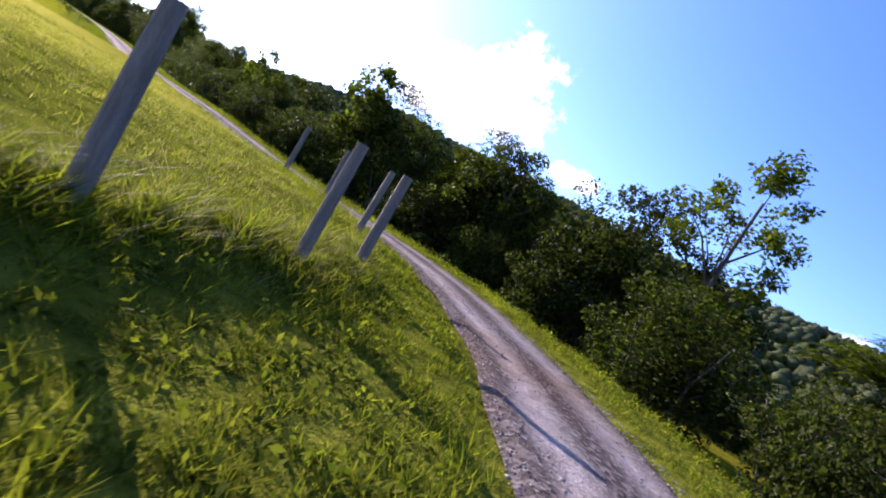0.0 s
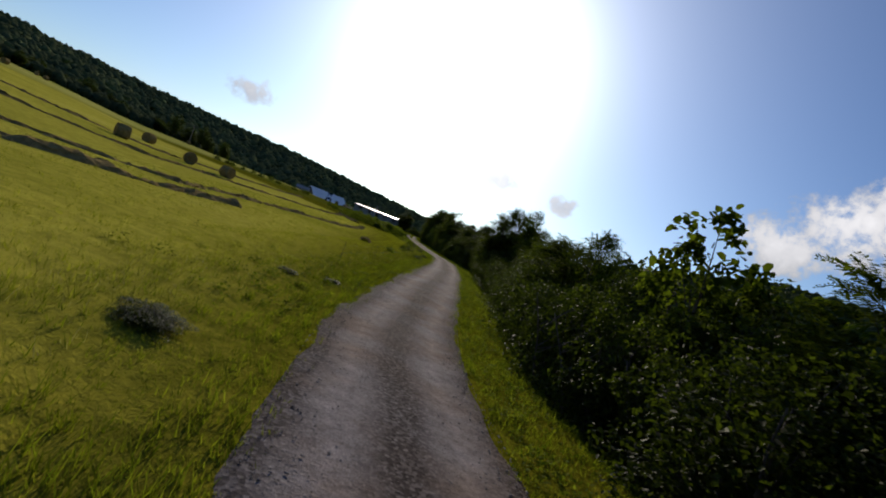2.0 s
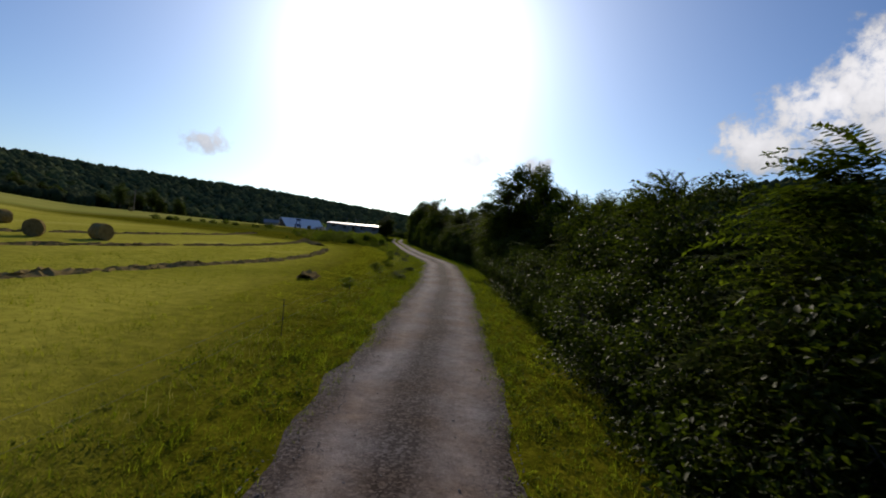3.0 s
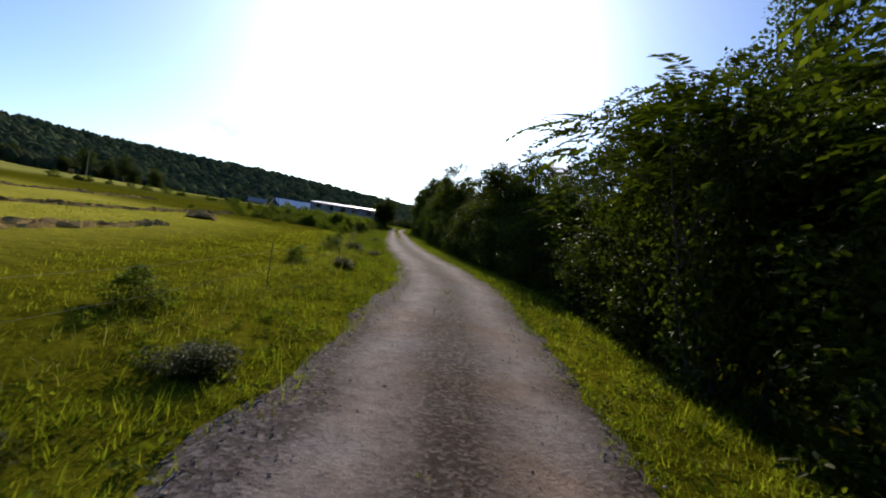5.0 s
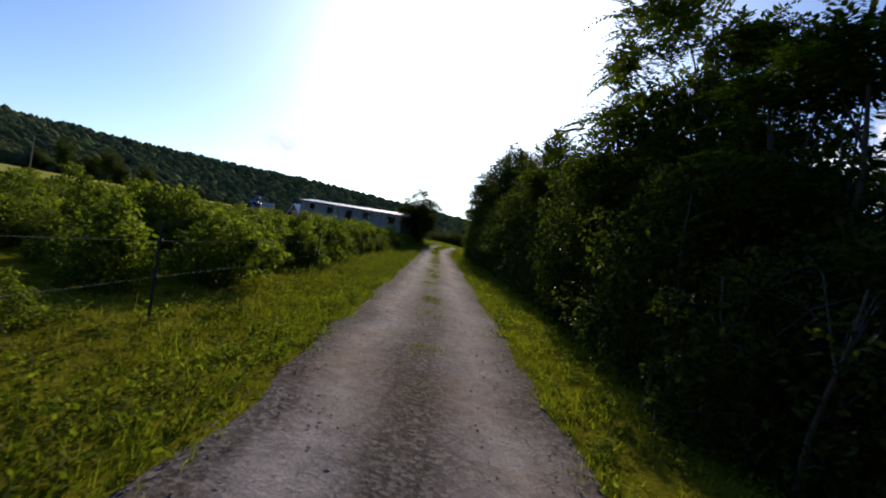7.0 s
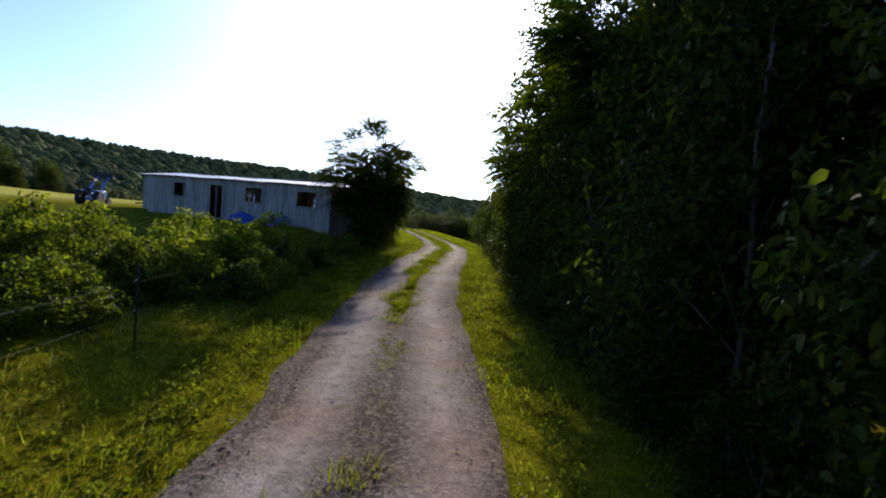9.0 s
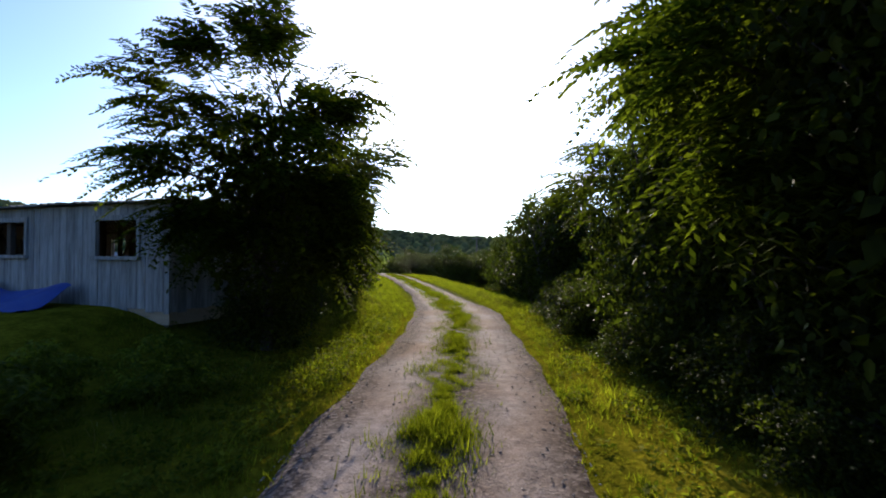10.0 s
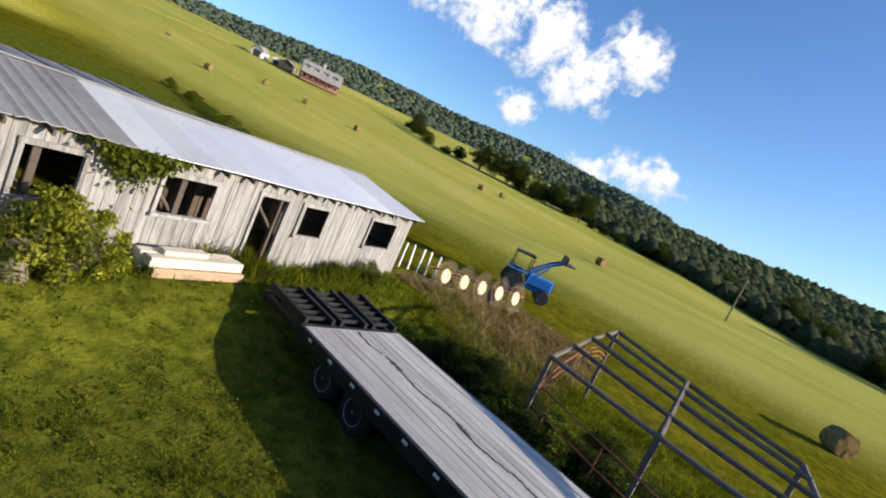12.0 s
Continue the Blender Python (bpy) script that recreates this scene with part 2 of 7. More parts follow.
    for cx, cy, r0, r1 in ((-3.0, 7.0, 9.0, 14.0), (-11.0, -22.0, 12.0, 17.0), (-19.0, -38.0, 9.0, 14.0), (61.8, -171.5, 4.5, 8.0), (62.5, -166.0, 3.0, 6.0)):
        d = N("ShaderNodeVectorMath")
        d.operation = "DISTANCE"
        d.inputs[1].default_value = (cx, cy, 0.3)
        L(tc, d.inputs[0])
        near = N("ShaderNodeMapRange")
        near.interpolation_type = "SMOOTHSTEP"
        near.inputs[1].default_value, near.inputs[2].default_value = r1, r0
        L(d.outputs["Value"], near.inputs[0])
        col = mixcol(nt, near.outputs[0], col, green)
    return principled(nt, col, 0.85, 0, mixcol(nt, 0.5, tufts, small), 0.8, 0.10, 0.0)


def gravel_build(nt, N, L):
    """Packed limestone: pale worn wheel tracks, darker loose stone between and along the edges (uv x runs across)."""
    uv = N("ShaderNodeUVMap").outputs[0]
    sep = N("ShaderNodeSeparateXYZ")
    L(uv, sep.inputs[0])
    wob = noise_fac(nt, 0.35, 3)
    ofs = N("ShaderNodeMath")
    ofs.operation = "MULTIPLY_ADD"
    L(wob, ofs.inputs[0])
    ofs.inputs[1].default_value = 0.25
    L(sep.outputs[0], ofs.inputs[2])
    track = ramp_col(nt, ofs.outputs[0], [(0.18, (0, 0, 0)), (0.29, (0.6, 0.6, 0.6)), (0.38, (1, 1, 1)), (0.47, (0.6, 0.6, 0.6)), (0.57, (0.03, 0.03, 0.03)), (0.68, (0.03, 0.03, 0.03)), (0.77, (0.6, 0.6, 0.6)), (0.86, (1, 1, 1)), (0.95, (0.6, 0.6, 0.6)), (1.0, (0.1, 0.1, 0.1))])
    pos = N("ShaderNodeTexCoord").outputs["Object"]
    v = N("ShaderNodeTexVoronoi")
    v.inputs["Scale"].default_value = 26.0
    L(pos, v.inputs["Vector"])
    v2 = N("ShaderNodeTexVoronoi")
    v2.inputs["Scale"].default_value = 75.0
    L(pos, v2.inputs["Vector"])
    stones = ramp_col(nt, v.outputs["Color"], [(0.1, (0.032, 0.026, 0.023)), (0.5, (0.064, 0.052, 0.047)), (0.95, (0.18, 0.158, 0.147))])
    chips = ramp_col(nt, v2.outputs["Color"], [(0.1, (0.65, 0.63, 0.60)), (0.9, (1.25, 1.23, 1.20))])
    dust = ramp_col(nt, noise_fac(nt, 3.5, 6, 0.7), [(0.3, (0.205, 0.180, 0.170)), (0.7, (0.335, 0.302, 0.286))])
    dust = mixcol(nt, 0.7, dust, chips, "MULTIPLY")
    brown = ramp_col(nt, noise_fac(nt, 0.5, 5, 0.6), [(0.40, (1, 1, 1)), (0.66, (0.80, 0.62, 0.44))])
    fac = mixcol(nt, 0.55, track, ramp_col(nt, noise_fac(nt, 5.0, 6, 0.75), [(0.34, (0.1, 0.1, 0.1)), (0.54, (1, 1, 1))]), "MULTIPLY")
    col = mixcol(nt, 0.75, mixcol(nt, fac, stones, dust), brown, "MULTIPLY")
    bump = mixcol(nt, 0.5, mixcol(nt, 0.4, v.outputs["Distance"], v2.outputs["Distance"]), noise_fac(nt, 9.0, 5, 0.7))
    return principled(nt, col, 0.95, 0, bump, 0.8, 0.022, 0.02)


M_GROUND = material("meadow", ground_build)
M_GRAVEL = material("packed_gravel", gravel_build)
M_GRASS = foliage("grass_blades", (0.052, 0.072, 0.006), (0.215, 0.220, 0.022), 0.55, 0.95)
M_LAWN = foliage("lawn_blades", (0.050, 0.066, 0.006), (0.185, 0.185, 0.020), 0.5, 0.95)
M_MOWN = foliage("mown_blades", (0.10, 0.104, 0.011), (0.29, 0.268, 0.035), 0.55, 0.95)
M_STRAW = foliage("dry_grass_blades", (0.17, 0.135, 0.05), (0.42, 0.345, 0.16), 0.4)
M_LEAF = foliage("hedge_leaves", (0.011, 0.017, 0.003), (0.068, 0.085, 0.012), 0.45, 0.6)
M_LEAF2 = foliage("sumac_leaves", (0.020, 0.031, 0.004), (0.105, 0.125, 0.015), 0.5, 0.85)
M_LEAF3 = foliage("weed_leaves", (0.050, 0.074, 0.009), (0.185, 0.200, 0.024), 0.52)
M_PALE = foliage("yellow_green_leaves", (0.13, 0.155, 0.015), (0.40, 0.38, 0.045), 0.5)
M_LITTER = foliage("brown_litter", (0.16, 0.10, 0.045), (0.42, 0.30, 0.15), 0.35)
M_VERGE = foliage("verge_leaves", (0.050, 0.075, 0.007), (0.20, 0.21, 0.024), 0.45, 0.8)
# woods lightened to put distance haze into leaf colour; the mountain's also bluer
M_FAR = foliage("hazed_far_woods", (0.075, 0.095, 0.050), (0.150, 0.175, 0.085), 0.5, 1.0)
M_FARTHER = foliage("hazed_mountain_woods", (0.110, 0.145, 0.105), (0.140, 0.175, 0.120), 0.5, 1.0)
M_SCRUB = foliage("scrub_leaves", (0.025, 0.040, 0.008), (0.075, 0.095, 0.016), 0.3)
M_BARK = simple("bark", (0.030, 0.025, 0.020), (0.10, 0.085, 0.072), 6.0, 0.9, strength=0.6, stretch=(1, 1, 0.25))
M_DEAD = simple("dead_wood", (0.20, 0.18, 0.16), (0.38, 0.35, 0.32), 5.0, 0.9)
M_BOARD = simple("weathered_boards", (0.085, 0.080, 0.076), (0.43, 0.415, 0.40), 1.6, 0.85, strength=0.5, stretch=(7, 7, 0.5), fine=9)
M_POST = simple("old_post_wood", (0.10, 0.08, 0.062), (0.30, 0.25, 0.20), 5.0, 0.9, strength=0.6, stretch=(4, 4, 0.5))
M_BEAM = simple("pale_sawn_beam", (0.50, 0.44, 0.33), (0.72, 0.67, 0.56), 3.0, 0.75, stretch=(0.6, 5, 5))
M_RUSTWOOD = simple("brown_plank", (0.30, 0.20, 0.12), (0.45, 0.33, 0.22), 3.0, 0.8, stretch=(0.6, 5, 5))
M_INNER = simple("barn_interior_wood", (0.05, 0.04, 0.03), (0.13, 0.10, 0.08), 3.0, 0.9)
M_TIN = simple("galvanised_roofing", (0.50, 0.50, 0.50), (0.66, 0.66, 0.65), 0.8, 0.55, 0.35, 0.05)
M_TIN_OLD = simple("dull_grey_roofing", (0.17, 0.165, 0.16), (0.30, 0.29, 0.28), 0.9, 0.7, 0.1, 0.08)
M_TIN_WHITE = simple("pale_roofing", (0.62, 0.62, 0.62), (0.76, 0.76, 0.75), 0.5, 0.45, 0.4, 0.03)
M_DECK = simple("trailer_deck_planks", (0.27, 0.255, 0.24), (0.54, 0.52, 0.49), 1.4, 0.85, strength=0.3, stretch=(6, 0.5, 6), fine=10)
M_BLACK = simple("black_painted_steel", (0.010, 0.010, 0.011), (0.030, 0.029, 0.029), 4.0, 0.5, 0.2)
M_DARK = simple("dark_truck_paint", (0.012, 0.012, 0.014), (0.028, 0.028, 0.031), 2.0, 0.75, 0.0)
M_RUBBER = simple("tyre_rubber", (0.015, 0.015, 0.015), (0.035, 0.034, 0.033), 8.0, 0.85)
M_RIM = simple("grey_steel_rim", (0.36, 0.37, 0.38), (0.52, 0.53, 0.54), 6.0, 0.45, 0.25)
M_BLUE = simple("blue_tractor_paint", (0.012, 0.10, 0.36), (0.02, 0.16, 0.50), 3.0, 0.35)
M_YELLOW = simple("faded_yellow_paint", (0.48, 0.40, 0.24), (0.62, 0.54, 0.36), 5.0, 0.55)
M_REDRUST = simple("rusty_red_steel", (0.20, 0.06, 0.035), (0.34, 0.13, 0.07), 6.0, 0.75, 0.3)
M_HAY = simple("hay", (0.13, 0.085, 0.03), (0.34, 0.25, 0.10), 4.0, 1.0, strength=0.9, fine=45, spec=0.0)
M_STEEL = simple("galvanised_steel", (0.40, 0.41, 0.42), (0.58, 0.59, 0.60), 5.0, 0.38, 0.9)
M_WHITE = simple("white_paint", (0.70, 0.69, 0.66), (0.82, 0.81, 0.78), 2.0, 0.6)
M_RED = simple("red_brown_siding", (0.22, 0.10, 0.07), (0.36, 0.19, 0.14), 2.0, 0.7)
M_GLASS = simple("dark_window_glass", (0.015, 0.017, 0.02), (0.03, 0.032, 0.036), 1.0, 0.08)
M_TARP = simple("blue_tarpaulin", (0.012, 0.04, 0.20), (0.02, 0.07, 0.30), 2.0, 0.5, strength=0.5)
M_WIRE = simple("dull_fence_wire", (0.12, 0.12, 0.115), (0.22, 0.22, 0.21), 5.0, 0.85, 0.0, spec=0.1)
M_RAIL = simple("dark_weathered_rails", (0.075, 0.062, 0.050), (0.20, 0.17, 0.14), 3.0, 0.9, strength=0.5, stretch=(4, 0.5, 4))
M_STONE = simple("limestone_chips", (0.12, 0.105, 0.095), (0.30, 0.27, 0.25), 30.0, 0.9)
M_ROCK = simple("grey_rock", (0.20, 0.19, 0.17), (0.40, 0.38, 0.34), 2.0, 0.9, strength=0.6)

# ---- mesh helpers ----
def mesh_from(name, verts, faces, mats, mat_index=None, uvs=None, smooth=False):
    me = bpy.data.meshes.new(name)
    verts = np.asarray(verts, dtype=np.float32)
    faces = np.asarray(faces, dtype=np.int32) if not isinstance(faces, list) else faces
    if isinstance(faces, list):
        me.from_pydata(verts.tolist(), [], faces)
    else:
        n, k = faces.shape
        me.vertices.add(len(verts))
        me.vertices.foreach_set("co", verts.ravel())
        me.loops.add(n * k)
        me.loops.foreach_set("vertex_index", faces.ravel())
        me.polygons.add(n)
        me.polygons.foreach_set("loop_start", np.arange(0, n * k, k, dtype=np.int32))
        me.update(calc_edges=True)
    for m in mats if isinstance(mats, (list, tuple)) else [mats]:
        me.materials.append(m)
    if mat_index is not None:
        me.polygons.foreach_set("material_index", np.asarray(mat_index, dtype=np.int32))
    if uvs is not None:
        layer = me.uv_layers.new(name="UVMap")
        idx = np.empty(len(me.loops), dtype=np.int32)
        me.loops.foreach_get("vertex_index", idx)
        layer.data.foreach_set("uv", np.asarray(uvs, dtype=np.float32)[idx].ravel())
    if smooth:
        me.polygons.foreach_set("use_smooth", np.ones(len(me.polygons), dtype=bool))
    me.update()
    return me


def part(name, me, parent=None, label="", m=None):
    if isinstance(me, bmesh.types.BMesh):
        raise TypeError(name)
    ob = new(name, me)
    if parent is not None:
        ob.parent = parent
    if m is not None:
        ob.matrix_basis = m
    if label:
        ob["label"] = label
    return ob


def empty(name, m, label, category, group="", kind=""):
    ob = new(name)
    ob.empty_display_size = 0.2
    ob.matrix_basis = m
    return tagged(ob, label, category, group, kind)


class Builder:
    """Collects boxes, tubes and plates into one mesh."""

    def __init__(self):
        self.v, self.f = [], []

    def add(self, verts, faces):
        n = len(self.v)
        self.v += [tuple(p) for p in verts]
        self.f += [tuple(i + n for i in q) for q in faces]
        return self

    def box(self, x0, x1, y0, y1, z0, z1, bev=0.0, m=None):
        """A box with chamfered edges."""
        b = min(bev, (x1 - x0) / 3, (y1 - y0) / 3, (z1 - z0) / 3)
        if b <= 0:
            vs = [(x, y, z) for x in (x0, x1) for y in (y0, y1) for z in (z0, z1)]
            fs = [(0, 1, 3, 2), (4, 6, 7, 5), (0, 4, 5, 1), (2, 3, 7, 6), (0, 2, 6, 4), (1, 5, 7, 3)]
        else:
            vs, fs, key = [], [], {}
            for ix, x in enumerate((x0, x1)):
                for iy, y in enumerate((y0, y1)):
                    for iz, z in enumerate((z0, z1)):
                        s = [(-1, 1)[ix], (-1, 1)[iy], (-1, 1)[iz]]
                        for ax in range(3):
                            p = [x, y, z]
                            for k in range(3):
                                if k != ax:
                                    p[k] -= s[k] * b
                            key[(ix, iy, iz, ax)] = len(vs)
                            vs.append(tuple(p))
            K = key
            for ax in range(3):
                o = [k for k in range(3) if k != ax]
                for side in (0, 1):
                    q = []
                    for a, c in ((0, 0), (1, 0), (1, 1), (0, 1)):
                        i = [0, 0, 0]
                        i[ax], i[o[0]], i[o[1]] = side, a, c
                        q.append(K[(*i, ax)])
                    fs.append(tuple(q))
                for a in (0, 1):
                    for c in (0, 1):
                        i0, i1 = [0, 0, 0], [0, 0, 0]
                        i0[o[0]] = i1[o[0]] = a
                        i0[o[1]] = i1[o[1]] = c
                        i1[ax] = 1
                        fs.append((K[(*i0, o[0])], K[(*i1, o[0])], K[(*i1, o[1])], K[(*i0, o[1])]))
            for ix in (0, 1):
                for iy in (0, 1):
                    for iz in (0, 1):
                        fs.append(tuple(K[(ix, iy, iz, k)] for k in range(3)))
        if m is not None:
            vs = [tuple(m @ Vector(p)) for p in vs]
        return self.add(vs, fs)

    def tube(self, pts, radii, n=8, caps=True):
        """A tapered tube along points."""
        pts = [Vector(p) for p in pts]
        radii = [radii] * len(pts) if isinstance(radii, (int, float)) else list(radii)
        vs, fs = [], []
        ref = None
        for i, p in enumerate(pts):
            d = (pts[min(i + 1, len(pts) - 1)] - pts[max(i - 1, 0)]).normalized()
            if ref is None:
                ref = d.orthogonal().normalized()
            ref = (ref - d * ref.dot(d)).normalized()
            s = d.cross(ref)
            for k in range(n):
                a = 2 * math.pi * k / n
                vs.append(tuple(p + (ref * math.cos(a) + s * math.sin(a)) * radii[i]))
        for i in range(len(pts) - 1):
            for k in range(n):
                a, b = i * n + k, i * n + (k + 1) % n
                fs.append((a, b, b + n, a + n))
        if caps:
            fs.append(tuple(range(n))[::-1])
            fs.append(tuple(range((len(pts) - 1) * n, len(pts) * n)))
        return self.add(vs, fs)

    def lathe(self, axis_m, profile, n=20):
        """Turns (radius, height) pairs round the z axis of axis_m."""
        vs, fs = [], []
        for r, h in profile:
            for k in range(n):
                a = 2 * math.pi * k / n
                vs.append(tuple(axis_m @ Vector((r * math.cos(a), r * math.sin(a), h))))
        for i in range(len(profile) - 1):
            for k in range(n):
                a, b = i * n + k, i * n + (k + 1) % n
                fs.append((a, b, b + n, a + n))
        fs.append(tuple(range(n))[::-1])
        fs.append(tuple(range((len(profile) - 1) * n, len(profile) * n)))
        return self.add(vs, fs)

    def mesh(self, name, mat, smooth=False):
        return mesh_from(name, self.v, self.f, mat, smooth=smooth)


# ---- the lie of the land ----
ROAD_POINTS = [(48, -214), (53.5, -197), (58.2, -184), (60.9, -178.3), (62.85, -174.6), (63.95, -172.0), (64.65, -169.2), (64.95, -166.2), (64.5, -163.0), (63.5, -159.7), (62.4, -156.2), (61.1, -152.8), (59.6, -149.6), (57.5, -145.4),
               (54.6, -136.8), (48.1, -110.1), (46.6, -104.3), (44, -95.1), (41.8, -87.7), (39.3, -81.7), (35.4, -73.6), (29.9, -61.2), (26.6, -53.1),
               (16.3, -28), (11.7, -17), (8.92, -8.1), (6.92, -2.05), (5.0, 2.15), (3.0, 5.95), (0.05, 11.4), (-3.3, 17.3), (-8.8, 26.5), (-16, 36), (-31, 46), (-52, 58), (-90, 80)]


def spline(points, step):
    pts, out = [Vector(p) for p in points], []
    for i in range(len(pts) - 1):
        p0, p1, p2, p3 = pts[max(i - 1, 0)], pts[i], pts[i + 1], pts[min(i + 2, len(pts) - 1)]
        n = max(1, int((p2 - p1).length / step))
        for k in range(n):
            t = k / n
            out.append(0.5 * ((2 * p1) + (p2 - p0) * t + (2 * p0 - 5 * p1 + 4 * p2 - p3) * t * t + (3 * p1 - p0 - 3 * p2 + p3) * t ** 3))
    out.append(pts[-1])
    return np.array([tuple(p) for p in out])


OLD_FENCE = [(44, -185), (50, -180.5), (54.5, -177.0), (58.0, -174.3), (59.76, -172.8), (61.12, -171.58), (62.03, -170.2), (62.55, -167.87), (62.4, -165.28), (61.8, -162.9), (60.9, -160.0), (59.4, -156.5), (57.3, -152.0), (55.0, -147.5)]
FENCE_LINE = spline(OLD_FENCE, 0.3)
FENCE_LEFT = np.gradient(FENCE_LINE, axis=0)
FENCE_LEFT /= np.linalg.norm(FENCE_LEFT, axis=1)[:, None]
FENCE_LEFT = np.stack([-FENCE_LEFT[:, 1], FENCE_LEFT[:, 0]], 1)
CENTRE = spline(ROAD_POINTS, 0.5)
TANGENT = np.gradient(CENTRE, axis=0)
TANGENT /= np.linalg.norm(TANGENT, axis=1)[:, None]
LEFTWARD = np.stack([-TANGENT[:, 1], TANGENT[:, 0]], 1)
ALONG = np.concatenate([[0], np.cumsum(np.linalg.norm(np.diff(CENTRE, axis=0), axis=1))])


def road_offset(x, y):
    """How far (x, y) lies left of the road's centre line, and how far along it."""
    x, y = np.atleast_1d(np.asarray(x, float)), np.atleast_1d(np.asarray(y, float))
    off, al = np.empty(len(x)), np.empty(len(x))
    for a in range(0, len(x), 4000):
        d = np.stack([x[a:a + 4000], y[a:a + 4000]], 1)[:, None, :] - CENTRE[None]
        k = (d ** 2).sum(-1).argmin(1)
        dd = d[np.arange(len(k)), k]
        side = (dd * LEFTWARD[k]).sum(1)
        dist = np.linalg.norm(dd, axis=1)
        off[a:a + 4000] = np.where(np.abs(side) > 0.2 * dist, np.sign(side) * dist, side)
        al[a:a + 4000] = ALONG[k]
    return off, al


def sstep(a, b, x):
    t = np.clip((x - a) / (b - a), 0, 1)
    return t * t * (3 - 2 * t)


def ripple(x, y, s):
    """Cheap smooth unevenness."""
    return (np.sin(x * s + 1.3 * np.sin(y * s * 0.7)) + np.sin(y * s * 1.1 + 1.7 * np.sin(x * s * 0.6 + 2.0)) + np.sin((x + y) * s * 0.63 + 0.5)) / 3


def ridge_elevation(az):
    """How high the skyline stands, in degrees, by the direction (left of +y)."""
    return np.interp(az, [-180, -150, -110, -70, -40, -24, -13, -2, 8, 16, 26, 38, 55, 66, 76, 86, 92, 100, 110, 122, 132, 145, 155, 180],
                     [4.0, 5.0, 7.0, 9.0, 10.0, 9.5, 7.0, 4.2, 2.7, 2.6, 3.0, 3.9, 4.2, 3.0, 1.7, 1.6, 2.2, 3.7, 4.6, 4.4, 4.8, 3.6, 3.4, 4.0])


HUB = (25.0, -60.0)


def height(x, y):
    x, y = np.atleast_1d(np.asarray(x, float)), np.atleast_1d(np.asarray(y, float))
    off, al = road_offset(x, y)
    left = np.maximum(off, 0)
    z = 0.014 * np.clip(left - 4, 0, 190) - 0.10 * np.exp(-((off - 2.6) / 0.7) ** 2)
    right = np.maximum(-off, 0)
    z = z - 1.3 * sstep(2.6, 6.5, right) - 0.010 * np.clip(right - 8, 0, 150)
    z = z + lane_dip(y)
    # a low hump in the lane after the bend
    z = z + lane_rise(al)
    # steep little bank under the old fence at the start
    z = z + 0.10 * sstep(1.5, 2.6, off) * (1 - sstep(62, 74, al)) + bank(x, y) * (0.30 + 0.70 * sstep(48, 64, al))
    # yard and the terrace of the shed
    near_shed = sstep(-20.0, -15.0, x) * (1 - sstep(1.8, 5.0, x)) * sstep(-14, -9, y) * (1 - sstep(0.8, 3.2, y)) * sstep(1.7, 3.4, off)
    z = z * (1 - near_shed) + 0.72 * near_shed
    yard = (1 - sstep(8, 20, np.hypot(x + 5, y - 8))) * (1 - near_shed) * (off > 0)
    z = z * (1 - 0.8 * yard)
    # the hay field climbs towards the farmhouse
    climb = (x + 10) * -0.66 + (y + 20) * -0.75
    z = z + 0.085 * np.clip(climb - 50, 0, 210) * sstep(12, 40, off)
    # the drive drops away past the brow
    z = z - 0.05 * np.clip(y - 32, 0, 60) * (1 - sstep(60, 140, left))
    # hills all round
    dx, dy = x - HUB[0], y - HUB[1]
    r = np.hypot(dx, dy)
    az = np.degrees(np.arctan2(-dx, dy))
    far = np.interp(az, [-180, -30, 0, 20, 90, 105, 160, 180], [520, 420, 480, 620, 640, 1100, 1100, 520])
    foot = far * np.interp(az, [-180, -30, 0, 20, 90, 105, 160, 180], [0.5, 0.45, 0.5, 0.45, 0.42, 0.55, 0.55, 0.5])
    top = np.tan(np.radians(ridge_elevation(az))) * far - 3.0
    t = np.clip((r - foot) / (far - foot), 0, 1.6)
    hill = top * np.where(t < 1, t * t * (3 - 2 * t), 1 - 0.25 * (t - 1))
    z = z + np.maximum(hill, 0) + np.where(r > foot, ripple(x, y, 0.02) * 2.0 * np.clip(t * 3, 0, 1), 0)
    z = z + ripple(x, y, 0.9) * 0.03 * sstep(1.8, 4, np.abs(off)) + ripple(x, y, 0.12) * 0.12 * sstep(8, 30, np.abs(off))
    return z


def lane_dip(y):
    """The lane climbs a little as it comes up to the shed."""
    return -0.45 * (1 - sstep(-22.0, -9.0, y))


def lane_rise(al):
    return 0.22 * np.exp(-((al - 72.0) / 7.0) ** 2) + 0.40 * (1 - sstep(48, 64, al))


def bank(x, y):
    """A half-metre rise along the old fence line, fading out into the field."""
    z = np.zeros(len(x))
    near = np.nonzero((x > 30) & (x < 70) & (y > -200) & (y < -140))[0]
    for a in range(0, len(near), 4000):
        i = near[a:a + 4000]
        d = np.stack([x[i], y[i]], 1)[:, None, :] - FENCE_LINE[None]
        k = (d ** 2).sum(-1).argmin(1)
        dd = d[np.arange(len(k)), k]
        side = (dd * FENCE_LEFT[k]).sum(1)
        dist = np.sign(side) * np.linalg.norm(dd, axis=1)
        fade = sstep(0, 12, k) * (1 - sstep(len(FENCE_LINE) - 14, len(FENCE_LINE) - 1, k))
        z[i] = 0.40 * sstep(-0.60, 0.10, dist) * (1 - sstep(9, 26, dist)) * fade
    return z


def h1(x, y):
    return float(height([x], [y])[0])


def graded(lims):
    out = []
    for a, b, s in lims:
        out += list(np.arange(a, b, s))
    return np.array(out + [lims[-1][1]])


